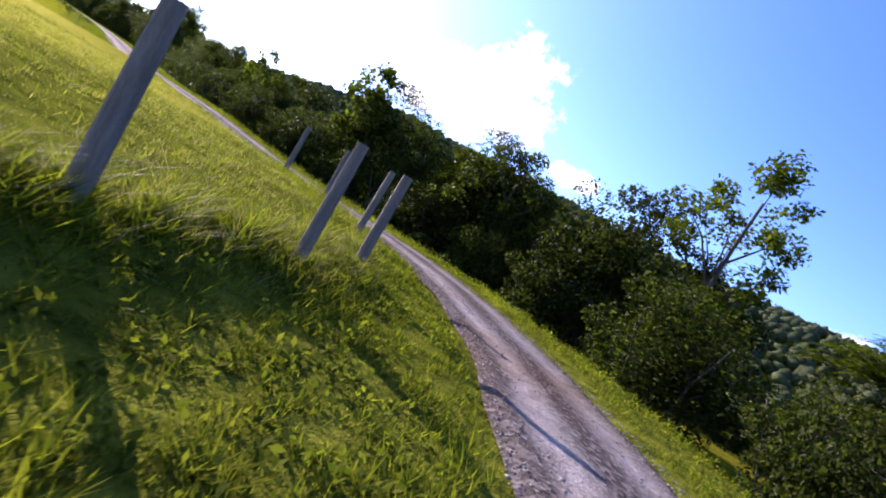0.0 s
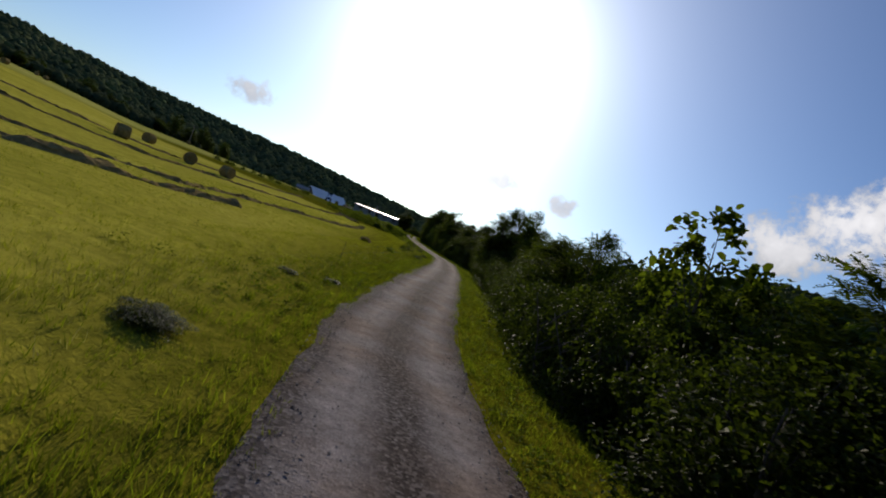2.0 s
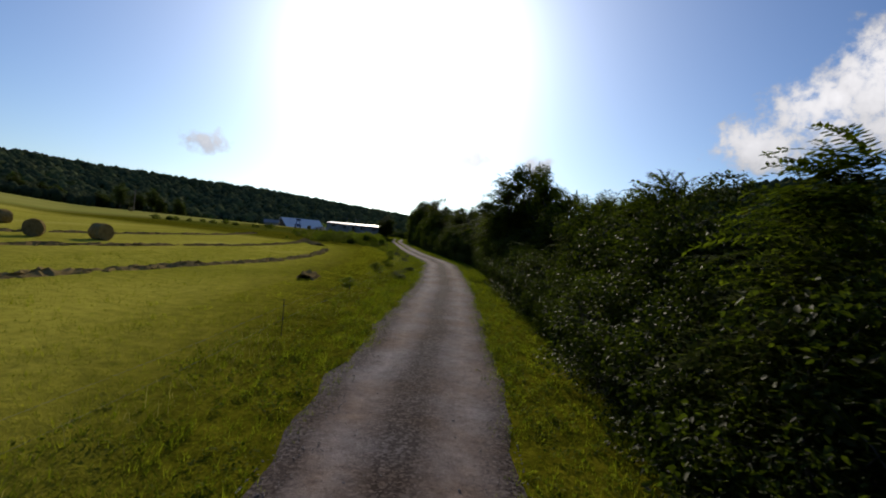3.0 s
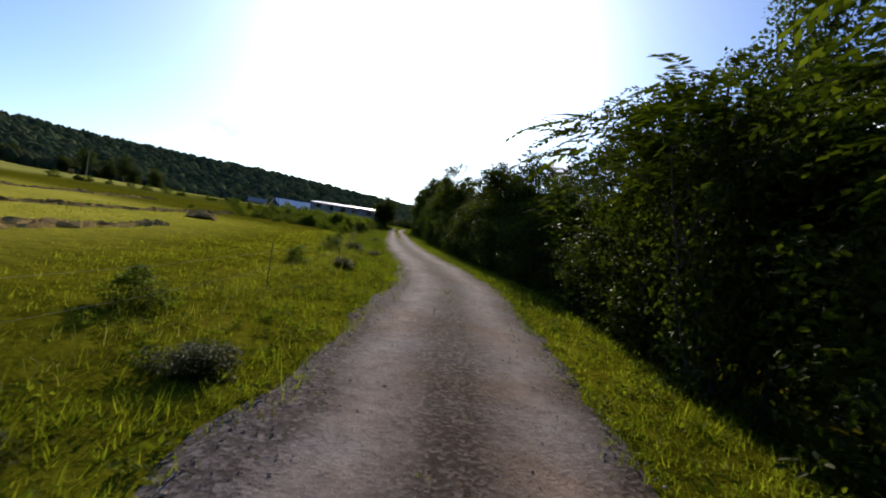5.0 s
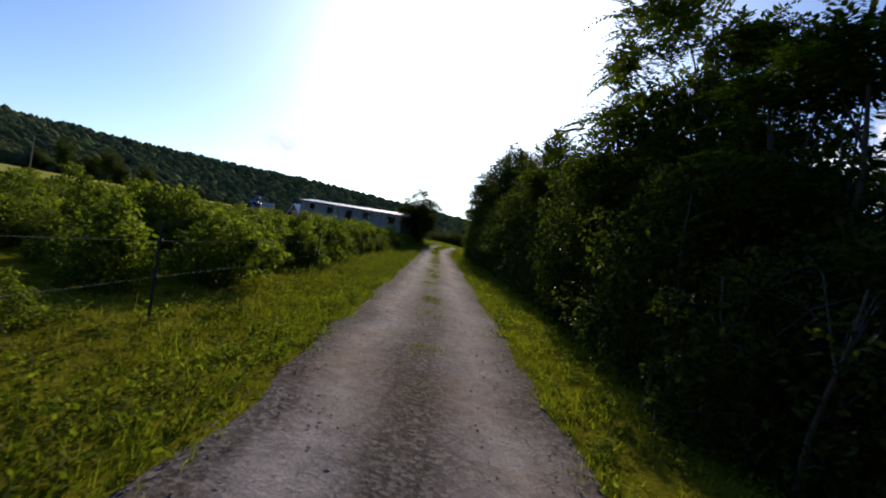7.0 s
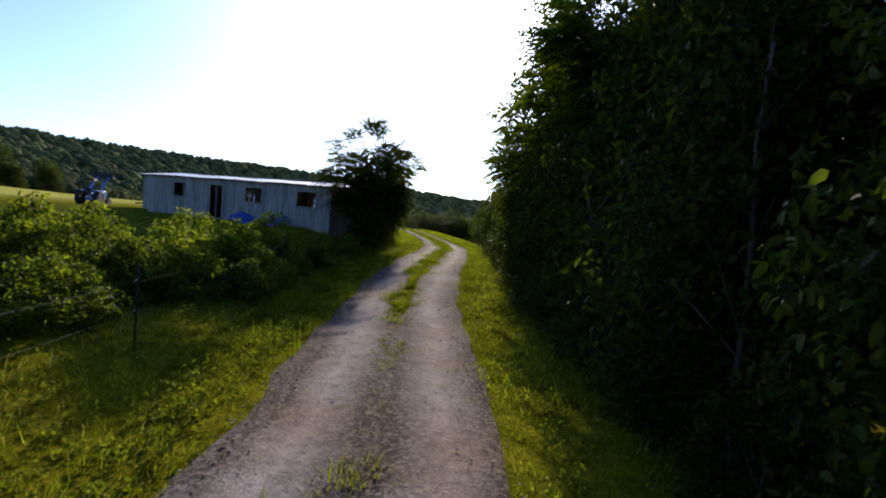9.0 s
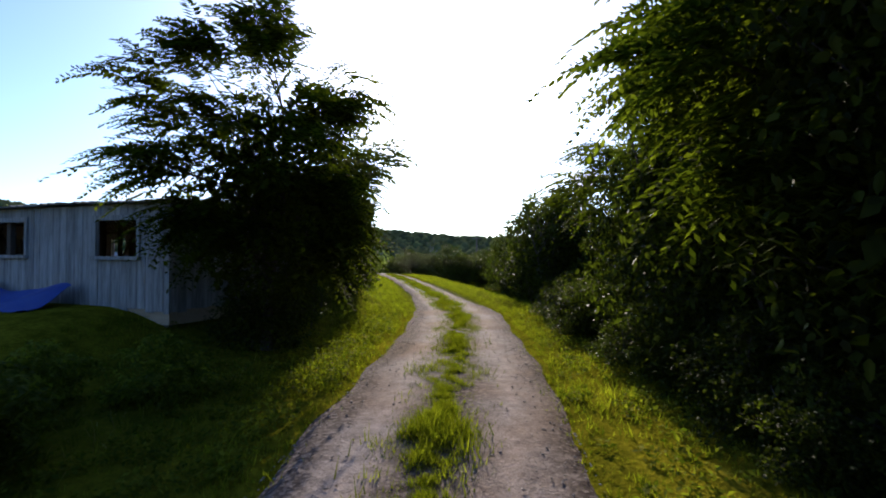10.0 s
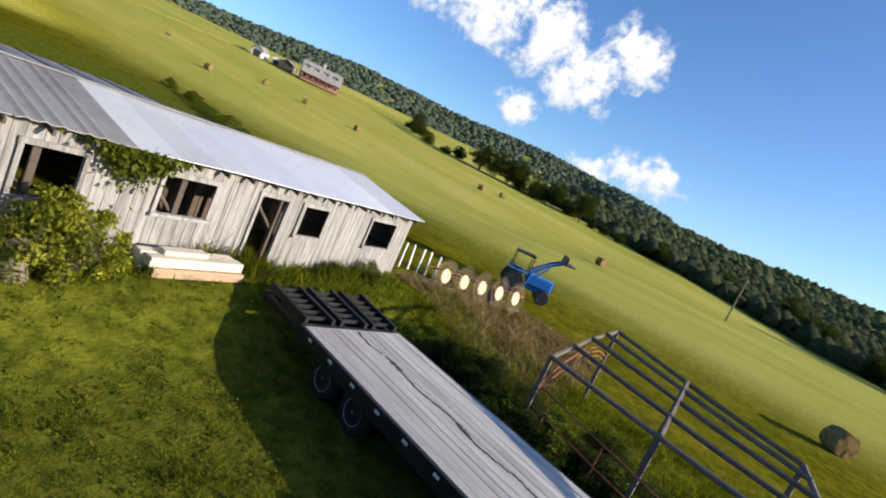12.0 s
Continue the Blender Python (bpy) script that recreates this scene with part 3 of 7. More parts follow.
def build_ground():
    ux, uy = -0.325, 0.946
    S = graded([(-1500, -400, 60), (-400, -140, 8), (-140, -112, 2), (-112, -84, 0.25), (-84, 95, 0.75), (95, 140, 2), (140, 500, 8), (500, 2200, 60)])
    D = graded([(-1900, -400, 60), (-400, -80, 8), (-80, -20, 2.0), (-20, -9, 0.8), (-9, 13, 0.3), (13, 30, 0.8), (30, 100, 2), (100, 450, 8), (450, 1900, 50)])
    s, dd = np.meshgrid(S, D, indexing="ij")
    x = 30 + ux * s + -uy * dd
    y = -80 + uy * s + ux * dd
    off, _ = road_offset(x.ravel(), y.ravel())
    z = height(x.ravel(), y.ravel()) - 0.06 * (np.abs(off) < 1.25)
    n, m = s.shape
    i = np.arange(n * m).reshape(n, m)
    f = np.stack([i[:-1, :-1], i[:-1, 1:], i[1:, 1:], i[1:, :-1]], -1).reshape(-1, 4)[:, ::-1]
    me = mesh_from("ground", np.stack([x.ravel(), y.ravel(), z], 1), f, M_GROUND, smooth=True)
    tagged(new("ground", me), "mown hay meadow with patchy green and straw-yellow grass", "meadow", kind="structure")


build_ground()


def build_road():
    acr = np.linspace(-1, 1, 17)
    n = len(CENTRE)
    k = np.arange(n)
    edge_l = 1.40 + 0.06 * np.sin(ALONG * 0.9) + 0.05 * np.sin(ALONG * 2.3 + 1)
    edge_r = 1.40 + 0.06 * np.sin(ALONG * 0.8 + 2) + 0.05 * np.sin(ALONG * 2.7)
    thin = np.interp(ALONG, [40, 46, 60, 70, 95, 140, 165, 205, 220, 227, 234], [0.66, 0.70, 0.90, 1.0, 1.22, 1.22, 1.14, 1.04, 0.98, 0.96, 0.70])
    edge_l, edge_r = edge_l * thin, edge_r * thin
    V, UV = [], []
    for a in acr:
        w = np.where(a > 0, edge_l, edge_r) * a
        p = CENTRE + LEFTWARD * w[:, None]
        z = 0.025 * (1 - a * a) - 0.020 * np.exp(-((abs(a) - 0.55) / 0.16) ** 2) + 0.008 * ripple(p[:, 0], p[:, 1], 3.0) - 0.05 * (abs(a) > 0.97)
        base = lane_rise(ALONG) + lane_dip(p[:, 1]) - 0.05 * np.clip(p[:, 1] - 32, 0, 60)
        V.append(np.stack([p[:, 0], p[:, 1], z + base + 0.012], 1))
        UV.append(np.stack([np.full(n, (a + 1) / 2), ALONG], 1))
    V, UV = np.stack(V, 1).reshape(-1, 3), np.stack(UV, 1).reshape(-1, 2)
    i = np.arange(n * 17).reshape(n, 17)
    f = np.stack([i[:-1, :-1], i[1:, :-1], i[1:, 1:], i[:-1, 1:]], -1).reshape(-1, 4)[:, ::-1]
    me = mesh_from("road", V, f, M_GRAVEL, uvs=UV, smooth=True)
    tagged(new("road", me), "narrow gravel farm lane with two pale wheel tracks", "gravel road", kind="structure")


build_road()

# ---- plants ----
def at_road(al, off):
    """The place that lies al along the lane and off to its left."""
    k = np.interp(al, ALONG, np.arange(len(ALONG)))
    i = np.clip(k.astype(int) if isinstance(k, np.ndarray) else int(k), 0, len(CENTRE) - 1)
    p = CENTRE[i] + LEFTWARD[i] * np.asarray(off)[..., None]
    return p + TANGENT[i] * np.asarray(al - ALONG[i])[..., None]


def leaf_quads(pos, nrm_spread, size, rng, aspect=0.62, droop=0.3, fine=False):
    """One leaf, folded a little, at each place: four corners, or six for the nearest plants."""
    n = len(pos)
    a = rng.uniform(0, 2 * np.pi, n)
    tilt = rng.normal(-droop, nrm_spread, n)
    d = np.stack([np.cos(a) * np.cos(tilt), np.sin(a) * np.cos(tilt), np.sin(tilt)], 1)
    up = rng.normal(0, 0.55, (n, 3)) + np.array([0, 0, 1.0])
    s = np.cross(d, up)
    s /= np.linalg.norm(s, axis=1)[:, None] + 1e-9
    L = size * rng.uniform(0.65, 1.35, n)[:, None]
    w = L * aspect * 0.5
    mid = pos + d * L * 0.45
    fold = np.cross(s, d) * w * 0.3
    if not fine:
        return np.stack([pos, mid + s * w + fold, pos + d * L, mid - s * w + fold], 1).reshape(-1, 3), np.arange(4 * n).reshape(n, 4)
    far = pos + d * L * 0.74
    v = np.stack([pos, mid - d * L * 0.2 + s * w * 0.85 + fold, far + s * w * 0.7 + fold, pos + d * L * 1.05, far - s * w * 0.7 + fold, mid - d * L * 0.2 - s * w * 0.85 + fold], 1).reshape(-1, 3)
    k = 6 * np.arange(n)[:, None]
    f = np.concatenate([k + np.array([0, 1, 2, 3]), k + np.array([0, 3, 4, 5])])
    return v, f


def fronds(pos, out, rng, length=0.80, pairs=9):
    """Feathered leaves: a rib with leaflets on both sides."""
    n = len(pos)
    out = out / (np.linalg.norm(out, axis=1)[:, None] + 1e-9)
    L = length * rng.uniform(0.7, 1.25, n)
    side = np.cross(out, np.array([0, 0, 1.0]) + rng.normal(0, 0.2, (n, 3)))
    side /= np.linalg.norm(side, axis=1)[:, None] + 1e-9
    V, F = [], []
    for k in range(pairs + 1):
        t = (k + 0.7) / (pairs + 1)
        rib = pos + out * (L * t)[:, None] - np.array([0, 0, 1.0]) * (L * 0.42 * t * t)[:, None]
        for sg in (-1, 1):
            ll = (L * 0.25 * (1 - 0.45 * t))[:, None]
            dirn = side * sg * 0.9 + out * 0.45 - np.array([0, 0, 0.25]) + rng.normal(0, 0.12, (n, 3))
            dirn /= np.linalg.norm(dirn, axis=1)[:, None]
            w = np.cross(dirn, np.array([0, 0, 1.0]))
            w /= np.linalg.norm(w, axis=1)[:, None] + 1e-9
            w = w * ll * 0.21
            q = np.stack([rib, rib + dirn * ll * 0.45 + w, rib + dirn * ll, rib + dirn * ll * 0.45 - w], 1)
            V.append(q)
    v = np.concatenate(V, 0)
    n2 = len(v)
    return v.reshape(-1, 3), np.arange(4 * n2).reshape(n2, 4)


def crown_points(rng, n, R, H, base, clumps, fill=0.35, top_bias=0.0):
    """Places of leaves: in clumps spread over an uneven, gappy crown."""
    th = rng.uniform(0, 2 * np.pi, clumps)
    u = rng.uniform(-0.85, 1.0, clumps) ** 1
    u = np.clip(u + top_bias, -0.9, 1)
    rr = np.sqrt(1 - np.clip(u, -0.95, 0.98) ** 2) * rng.uniform(0.55, 1.12, clumps)
    c = np.stack([R * rr * np.cos(th), R * rr * np.sin(th), base + H * 0.5 * (1 + u * rng.uniform(0.8, 1.05, clumps))], 1)
    cr = rng.uniform(0.16, 0.34, clumps) * R
    k = rng.integers(0, clumps, n)
    g = rng.normal(0, 1, (n, 3))
    g /= np.linalg.norm(g, axis=1)[:, None]
    p = c[k] + g * (cr[k] * rng.uniform(0.35, 1.0, n) ** 0.5)[:, None] * np.array([1, 1, 0.75])
    inner = rng.random(n) < fill
    q = rng.normal(0, 0.42, (n, 3))
    q = q * np.minimum(1.0, 0.9 / (np.linalg.norm(q, axis=1) + 1e-6))[:, None]
    q = q * np.array([R, R, H * 0.5]) + np.array([0, 0, base + H * 0.48])
    p = np.where(inner[:, None], q, p)
    return p, c


def inner_leaves(rng, n, R, H, base, size):
    """Large leaves added to block light through the middle of a dense crown."""
    q = rng.normal(0, 1, (n, 3))
    q /= np.linalg.norm(q, axis=1)[:, None]
    q = q * (rng.random(n) ** 0.45)[:, None] * np.array([R * 0.66, R * 0.66, H * 0.37]) + np.array([0, 0, base + H * 0.48])
    return leaf_quads(q, 0.7, size, rng, 0.8)


def with_inner(v, f, inner):
    return np.concatenate([v, inner[0]]), np.concatenate([f, inner[1] + len(v)])


def tree_wood(rng, tops, base_r, lean=(0, 0), stems=1):
    """Trunk and limbs that reach into the crown's clumps."""
    b = Builder()
    for s in range(stems):
        ox, oy = (rng.normal(0, 0.22, 2) if stems > 1 else (0, 0))
        h = float(np.percentile(tops[:, 2], 80))
        pts = [(ox, oy, -0.6)]
        for k in range(1, 6):
            t = k / 5
            pts.append((ox * (1 + t * 2) + lean[0] * t + rng.normal(0, 0.05), oy * (1 + t * 2) + lean[1] * t + rng.normal(0, 0.05), h * t))
        b.tube(pts, [base_r * (1.15 - 0.85 * k / 5) for k in range(6)], 8)
        for c in tops[rng.permutation(len(tops))[:10]]:
            z0 = max(0.3, min(c[2] * rng.uniform(0.45, 0.8), h * 0.95))
            k = min(4, int(z0 / h * 5))
            p0 = Vector(pts[k]).lerp(Vector(pts[k + 1]), z0 / h * 5 - k)
            p2 = Vector(c)
            p1 = p0.lerp(p2, 0.5) + Vector((0, 0, 0.12 * (p2 - p0).length))
            b.tube([p0, p1, p2], [base_r * 0.38, base_r * 0.24, base_r * 0.08], 5, caps=False)
    return b


def make_plant(name, kind, seed):
    """Wood and crown meshes of one kind of plant."""
    rng = np.random.default_rng(seed)
    if kind == "broad":
        p, c = crown_points(rng, 15000, 2.1, 4.6, 0.9, 46)
        v, f = leaf_quads(p, 0.5, 0.115, rng)
        v, f = with_inner(v, f, inner_leaves(rng, 1500, 2.1, 4.6, 0.9, 0.19))
        crown = mesh_from(name + "_crown", v, f, M_LEAF)
        wood = tree_wood(rng, c, 0.10, stems=2).mesh(name + "_trunk", M_BARK, True)
    elif kind == "tall":
        p, c = crown_points(rng, 17000, 2.2, 6.2, 1.6, 60, 0.3)
        v, f = leaf_quads(p, 0.5, 0.115, rng)
        v, f = with_inner(v, f, inner_leaves(rng, 1800, 2.2, 6.2, 1.6, 0.19))
        crown = mesh_from(name + "_crown", v, f, M_LEAF)
        wood = tree_wood(rng, c, 0.14).mesh(name + "_trunk", M_BARK, True)
    elif kind == "airy":
        p, c = crown_points(rng, 5200, 1.5, 5.4, 1.6, 40, 0.06, 0.1)
        v, f = leaf_quads(p, 0.5, 0.12, rng)
        crown = mesh_from(name + "_crown", v, f, M_LEAF2)
        wood = tree_wood(rng, c, 0.09).mesh(name + "_trunk", M_BARK, True)
    elif kind == "bigleaf":
        p, c = crown_points(rng, 900, 1.1, 4.0, 1.5, 26, 0.22, 0.1)
        v, f = leaf_quads(p, 0.5, 0.175, rng, 0.85, fine=True)
        crown = mesh_from(name + "_crown", v, f, M_LEAF2)
        wood = tree_wood(rng, c, 0.06).mesh(name + "_trunk", M_BARK, True)
    elif kind == "sumac":
        p, c = crown_points(rng, 1450, 2.0, 4.8, 1.3, 40, 0.2, 0.1)
        o = p - np.array([0, 0, 3.0])
        v, f = fronds(p, o * np.array([1, 1, 0.35]) + rng.normal(0, 0.5, p.shape), rng, 0.8, 11)
        p2, _ = crown_points(rng, 4200, 1.8, 4.0, 1.0, 36, 0.5)
        v2, f2 = with_inner(*leaf_quads(p2, 0.5, 0.13, rng), inner_leaves(rng, 900, 1.8, 4.4, 1.2, 0.19))
        crown = mesh_from(name + "_crown", np.concatenate([v, v2]), np.concatenate([f, f2 + len(v)]), M_LEAF2)
        wood = tree_wood(rng, c, 0.08, stems=2).mesh(name + "_trunk", M_BARK, True)
    elif kind == "frond":
        p, c = crown_points(rng, 300, 1.75, 2.2, 3.3, 22, 0.12)
        o = p - np.array([0, 0, 3.9])
        v, f = fronds(p, o * np.array([1, 1, 0.3]) + rng.normal(0, 0.4, p.shape), rng, 0.95, 11)
        crown = mesh_from(name + "_crown", v, f, M_LEAF2)
        wood = tree_wood(rng, c, 0.06, lean=(0.5, 0.3), stems=2).mesh(name + "_trunk", M_BARK, True)
    elif kind == "bush":
        p, c = crown_points(rng, 8500, 1.6, 2.5, -0.1, 34, 0.4)
        v, f = leaf_quads(p, 0.5, 0.085, rng, fine=True)
        v, f = with_inner(v, f, inner_leaves(rng, 1100, 1.6, 2.5, -0.1, 0.14))
        crown = mesh_from(name + "_crown", v, f, M_LEAF)
        wood = tree_wood(rng, c, 0.035, stems=4).mesh(name + "_trunk", M_BARK, True)
    elif kind == "thicket":
        p, c = crown_points(rng, 11500, 1.75, 4.3, -0.1, 52, 0.4)
        v, f = leaf_quads(p, 0.5, 0.09, rng, fine=True)
        v, f = with_inner(v, f, inner_leaves(rng, 1500, 1.75, 4.3, -0.1, 0.16))
        crown = mesh_from(name + "_crown", v, f, M_LEAF)
        wood = tree_wood(rng, c, 0.04, stems=4).mesh(name + "_trunk", M_BARK, True)
    elif kind == "weed":
        p, c = crown_points(rng, 2600, 0.85, 1.35, -0.1, 26, 0.3, 0.1)
        v, f = leaf_quads(p, 0.5, 0.10, rng, 0.5, fine=True)
        crown = mesh_from(name + "_crown", v, f, M_LEAF3)
        wood = tree_wood(rng, c, 0.012, stems=4).mesh(name + "_trunk", M_LEAF3, True)
    elif kind == "pale":
        p, c = crown_points(rng, 3600, 0.85, 1.45, -0.1, 30, 0.35, 0.1)
        v, f = leaf_quads(p, 0.5, 0.10, rng, 0.55, fine=True)
        crown = mesh_from(name + "_crown", v, f, M_PALE)
        wood = tree_wood(rng, c, 0.012, stems=4).mesh(name + "_trunk", M_BARK, True)
    return wood, crown


PLANTS = {k: [make_plant(k, k, 11 + 7 * j + len(k)) for j in range(n)] for k, n in (("broad", 3), ("tall", 2), ("airy", 2), ("bigleaf", 2), ("frond", 2), ("sumac", 3), ("bush", 3), ("thicket", 3), ("weed", 3), ("pale", 2))}
PLANT_NAME = {"broad": "tree", "tall": "tall_tree", "airy": "slender_tree", "bigleaf": "young_tree", "frond": "sumac", "sumac": "sumac", "bush": "shrub", "thicket": "tall_shrub", "weed": "weed_clump", "pale": "shrub"}
PLANT_LABEL = {
    "broad": ("leafy dark green hedgerow tree beside the gravel lane", "tree"),
    "tall": ("tall dense hedgerow tree with a dark shaded crown", "tree"),
    "airy": ("slender young tree with sparse twigs and loose leaves", "tree"),
    "bigleaf": ("young tree with large heart-shaped leaves rising from the hedge", "tree"),
    "frond": ("thin-stemmed sumac with a flat top of feathered leaves", "tree"),
    "sumac": ("sumac thicket with long feathered leaves over the verge", "tree"),
    "bush": ("rounded dark green shrub in the roadside hedge", "shrub"),
    "thicket": ("tall dense shrub with small dark leaves in the hedge", "shrub"),
    "pale": ("yellow-green leafy shrub against a grey board wall", "shrub"),
    "weed": ("knee-high clump of leafy green weeds in the meadow", "weeds"),
}
plant_rng = np.random.default_rng(5)


def plant(kind, x, y, scale=1.0, tall=1.0, label="", variant=None, group="", sink=0.05):
    wood, crown = PLANTS[kind][plant_rng.integers(len(PLANTS[kind])) if variant is None else variant]
    m = Matrix.Translation((x, y, h1(x, y) - sink)) @ Matrix.Rotation(plant_rng.uniform(0, 6.28), 4, "Z") @ Matrix.Diagonal((scale, scale, scale * tall, 1))
    lab, cat = PLANT_LABEL[kind]
    ob = empty(PLANT_NAME[kind], m, label or lab, cat, group)
    part("trunk" if kind not in ("bush", "thicket", "weed", "sumac", "pale") else "branchwork", wood, ob)
    if kind in ("bush", "thicket", "weed", "sumac", "pale"):
        tagged(ob.children[0], kind="stuff")
    part("crown" if kind not in ("weed",) else "foliage", crown, ob)
    return ob


# how high the hedge stands, by the way along the lane
HEDGE_ALONG = [36, 48, 52, 60, 65, 68, 80, 88, 92, 100, 108, 114, 120, 126, 131, 136, 140, 145, 152, 160, 168, 172, 176, 182, 190, 200, 206, 212, 220, 224, 228, 232, 236, 240, 248]
HEDGE_HIGH = [5.0, 5.0, 5.6, 5.4, 5.8, 5.1, 5.2, 5.8, 6.1, 6.0, 6.8, 7.8, 9.0, 8.6, 7.0, 7.2, 6.3, 7.2, 7.0, 6.6, 6.9, 8.3, 8.6, 7.8, 9.2, 10.8, 11.2, 10.6, 10.5, 8.6, 7.0, 5.7, 6.6, 7.4, 7.0]
NATURAL = {"broad": 5.5, "tall": 7.8, "airy": 7.0, "bigleaf": 5.5, "frond": 5.6, "sumac": 6.1, "bush": 2.5, "thicket": 4.2}


def hedge_side():
    """The hedge along the lane's right side: a row of trees, shrubs at their foot, more trees behind."""
    rng = random.Random(14)
    kinds = ["broad", "sumac", "tall", "sumac", "broad", "airy", "sumac", "broad", "tall", "sumac"]
    al, k = 38.0, 0
    while al < 224:
        high = float(np.interp(al, HEDGE_ALONG, HEDGE_HIGH)) * rng.uniform(0.84, 1.0)
        kind = kinds[k % len(kinds)]
        if high < 5.6 and kind == "tall":
            kind = "broad"
        if high > 7.4 and kind == "broad":
            kind = "tall"
        tall = high / NATURAL[kind]
        wide = min(1.15, max(0.85, tall))
        off = -6.2 - rng.uniform(-0.5, 0.7) - (1.6 if al < 52 else 0)
        p = at_road(al, off)
        plant(kind, p[0], p[1], wide, tall / wide, group="hedgerow along the lane")
        al += rng.uniform(2.7, 3.8)
        k += 1
    al = 44.0
    while al < 224:
        off = -4.15 - rng.uniform(-0.25, 0.5) - (0.6 if al < 52 else 0)
        p = at_road(al, off)
        high = float(np.interp(al, HEDGE_ALONG, HEDGE_HIGH)) * rng.uniform(0.42, 0.62)
        kind = "thicket" if high > 3.0 else "bush"
        wide = rng.uniform(0.85, 1.05)
        plant(kind, p[0], p[1], wide, high / NATURAL[kind] / wide, group="hedgerow along the lane")
        al += rng.uniform(2.1, 3.1)
    al = 34.0
    while al < 262:
        high = float(np.interp(al, HEDGE_ALONG, HEDGE_HIGH)) * rng.uniform(0.78, 0.95)
        p = at_road(al, -11.0 - rng.uniform(0, 3) - (9 if al > 228 else 0))
        plant("broad" if k % 2 else "tall", p[0], p[1], 1.15, high / NATURAL["broad" if k % 2 else "tall"] / 1.15, group="hedgerow along the lane")
        al += rng.uniform(5.0, 7.0)
        k += 1


hedge_side()
for kind, al, off, high in (("tall", 131.5, -8.6, 11.0), ("tall", 130.4, -5.2, 7.0), ("airy", 138.0, -7.6, 8.6), ("tall", 64.2, -5.8, 6.8), ("sumac", 223.0, -5.6, 8.0), ("sumac", 174.5, -5.4, 9.6), ("broad", 52.8, -6.8, 6.2), ("sumac", 119.5, -5.0, 8.0),
                            ("sumac", 144.5, -5.4, 7.0), ("sumac", 151.5, -5.5, 7.0), ("tall", 203.5, -5.0, 10.6), ("sumac", 208.5, -5.1, 9.6), ("tall", 214.0, -4.9, 9.6), ("sumac", 217.0, -4.6, 8.4), ("bigleaf", 64.9, -4.2, 6.4), ("bigleaf", 65.6, -5.0, 7.2), ("bigleaf", 64.2, -4.5, 5.4), ("tall", 58.4, -6.5, 6.6), ("broad", 56.6, -5.9, 6.0), ("frond", 126.0, -4.2, 5.3), ("frond", 224.0, -4.7, 5.6)):
    p = at_road(al, off)
    plant(kind, p[0], p[1], 1.1, high / NATURAL[kind] / 1.1, group="hedgerow along the lane")

for x, y, wide, high in ((61.0, -139.3, 1.0, 6.1), (60.5, -138.9, 0.7, 5.2), (62.2, -139.5, 0.75, 5.1)):
    plant("bigleaf", x, y, wide, high / NATURAL["bigleaf"] / wide, group="hedgerow along the lane")
# shrubs added along the hedge foot to fill in its deep shade
for k in range(23):
    p = at_road(196.0 + 1.35 * k, float(np.interp(k, [12, 19], [-3.55, -3.0])) + 0.25 * math.sin(2.3 * k))
    plant("bush", p[0], p[1], 0.52 + 0.10 * math.sin(1.7 * k), 0.95, "low dark shrub added in the shade at the foot of the hedge", group="hedgerow along the lane")
plant("airy", 72.0, -166.1, 1.15, 0.98, group="hedgerow along the lane")
for x, y, wide, high in ((4.9, 12.2, 0.7, 4.3), (5.7, 10.4, 0.5, 2.0), (7.0, 9.0, 0.85, 5.3), (8.1, 6.4, 1.25, 5.6), (9.4, 3.8, 1.15, 5.4), (9.9, 8.4, 1.3, 5.6), (11.6, 1.8, 1.1, 6.0), (12.4, 5.0, 1.3, 6.0)):
    plant("thicket", x, y, wide, high / NATURAL["thicket"] / wide, "rounded dense shrub standing past the end of the hedge", sink=0.2)

# trees at the lane end of the shed, and the yard
for kind, x, y, sc, st in (("sumac", 5.2, -8.3, 0.95, 1.0), ("frond", 4.0, -4.3, 0.95, 0.95), ("frond", 3.3, -3.6, 0.8, 1.0), ("broad", 2.95, -2.9, 0.7, 0.98), ("tall", 2.75, -1.6, 0.5, 0.98),
                           ("thicket", 2.6, -0.5, 0.56, 1.6), ("thicket", 2.7, -1.6, 0.6, 1.45), ("thicket", 3.1, -2.8, 0.55, 1.4), ("thicket", 4.2, -5.6, 0.45, 1.2), ("broad", 2.3, 0.2, 0.4, 1.6), ("bush", 2.45, -0.2, 0.44, 1.2), ("bush", 5.0, -7.9, 0.7, 0.8)):
    plant(kind, x, y, sc, st, "vine-hung tree crowding the end of the shed" if kind not in ("bush", "thicket") else "vine-covered shrub at the corner of the shed", group="trees at the shed")
plant("bush", -0.6, 6.15, 0.33, 1.1, "small rounded shrub standing alone on the lawn")
plant("bigleaf", -0.6, 6.15, 0.37, 1.05, "thin large-leaved sapling growing out of a lawn shrub")
plant("bush", -7.5, 18.3, 0.74, 1.45, "dense upright shrub beside the bend of the drive")
for x, y, wide, high in ((-11.5, 37.5, 1.0, 3.0), (-9.0, 35.5, 1.0, 3.3), (-6.6, 34.4, 1.2, 4.3), (-4.4, 33.0, 1.1, 3.9), (-2.0, 32.2, 1.25, 4.1), (0.2, 30.8, 1.1, 3.6), (2.2, 29.6, 1.2, 4.2), (4.4, 27.8, 1.2, 4.0), (6.6, 25.4, 1.2, 4.4)):
    plant("thicket", x, y, wide, high / NATURAL["thicket"] / wide, "dark rounded shrub in the hedge below the lawn", sink=0.2, group="hedge below the lawn")
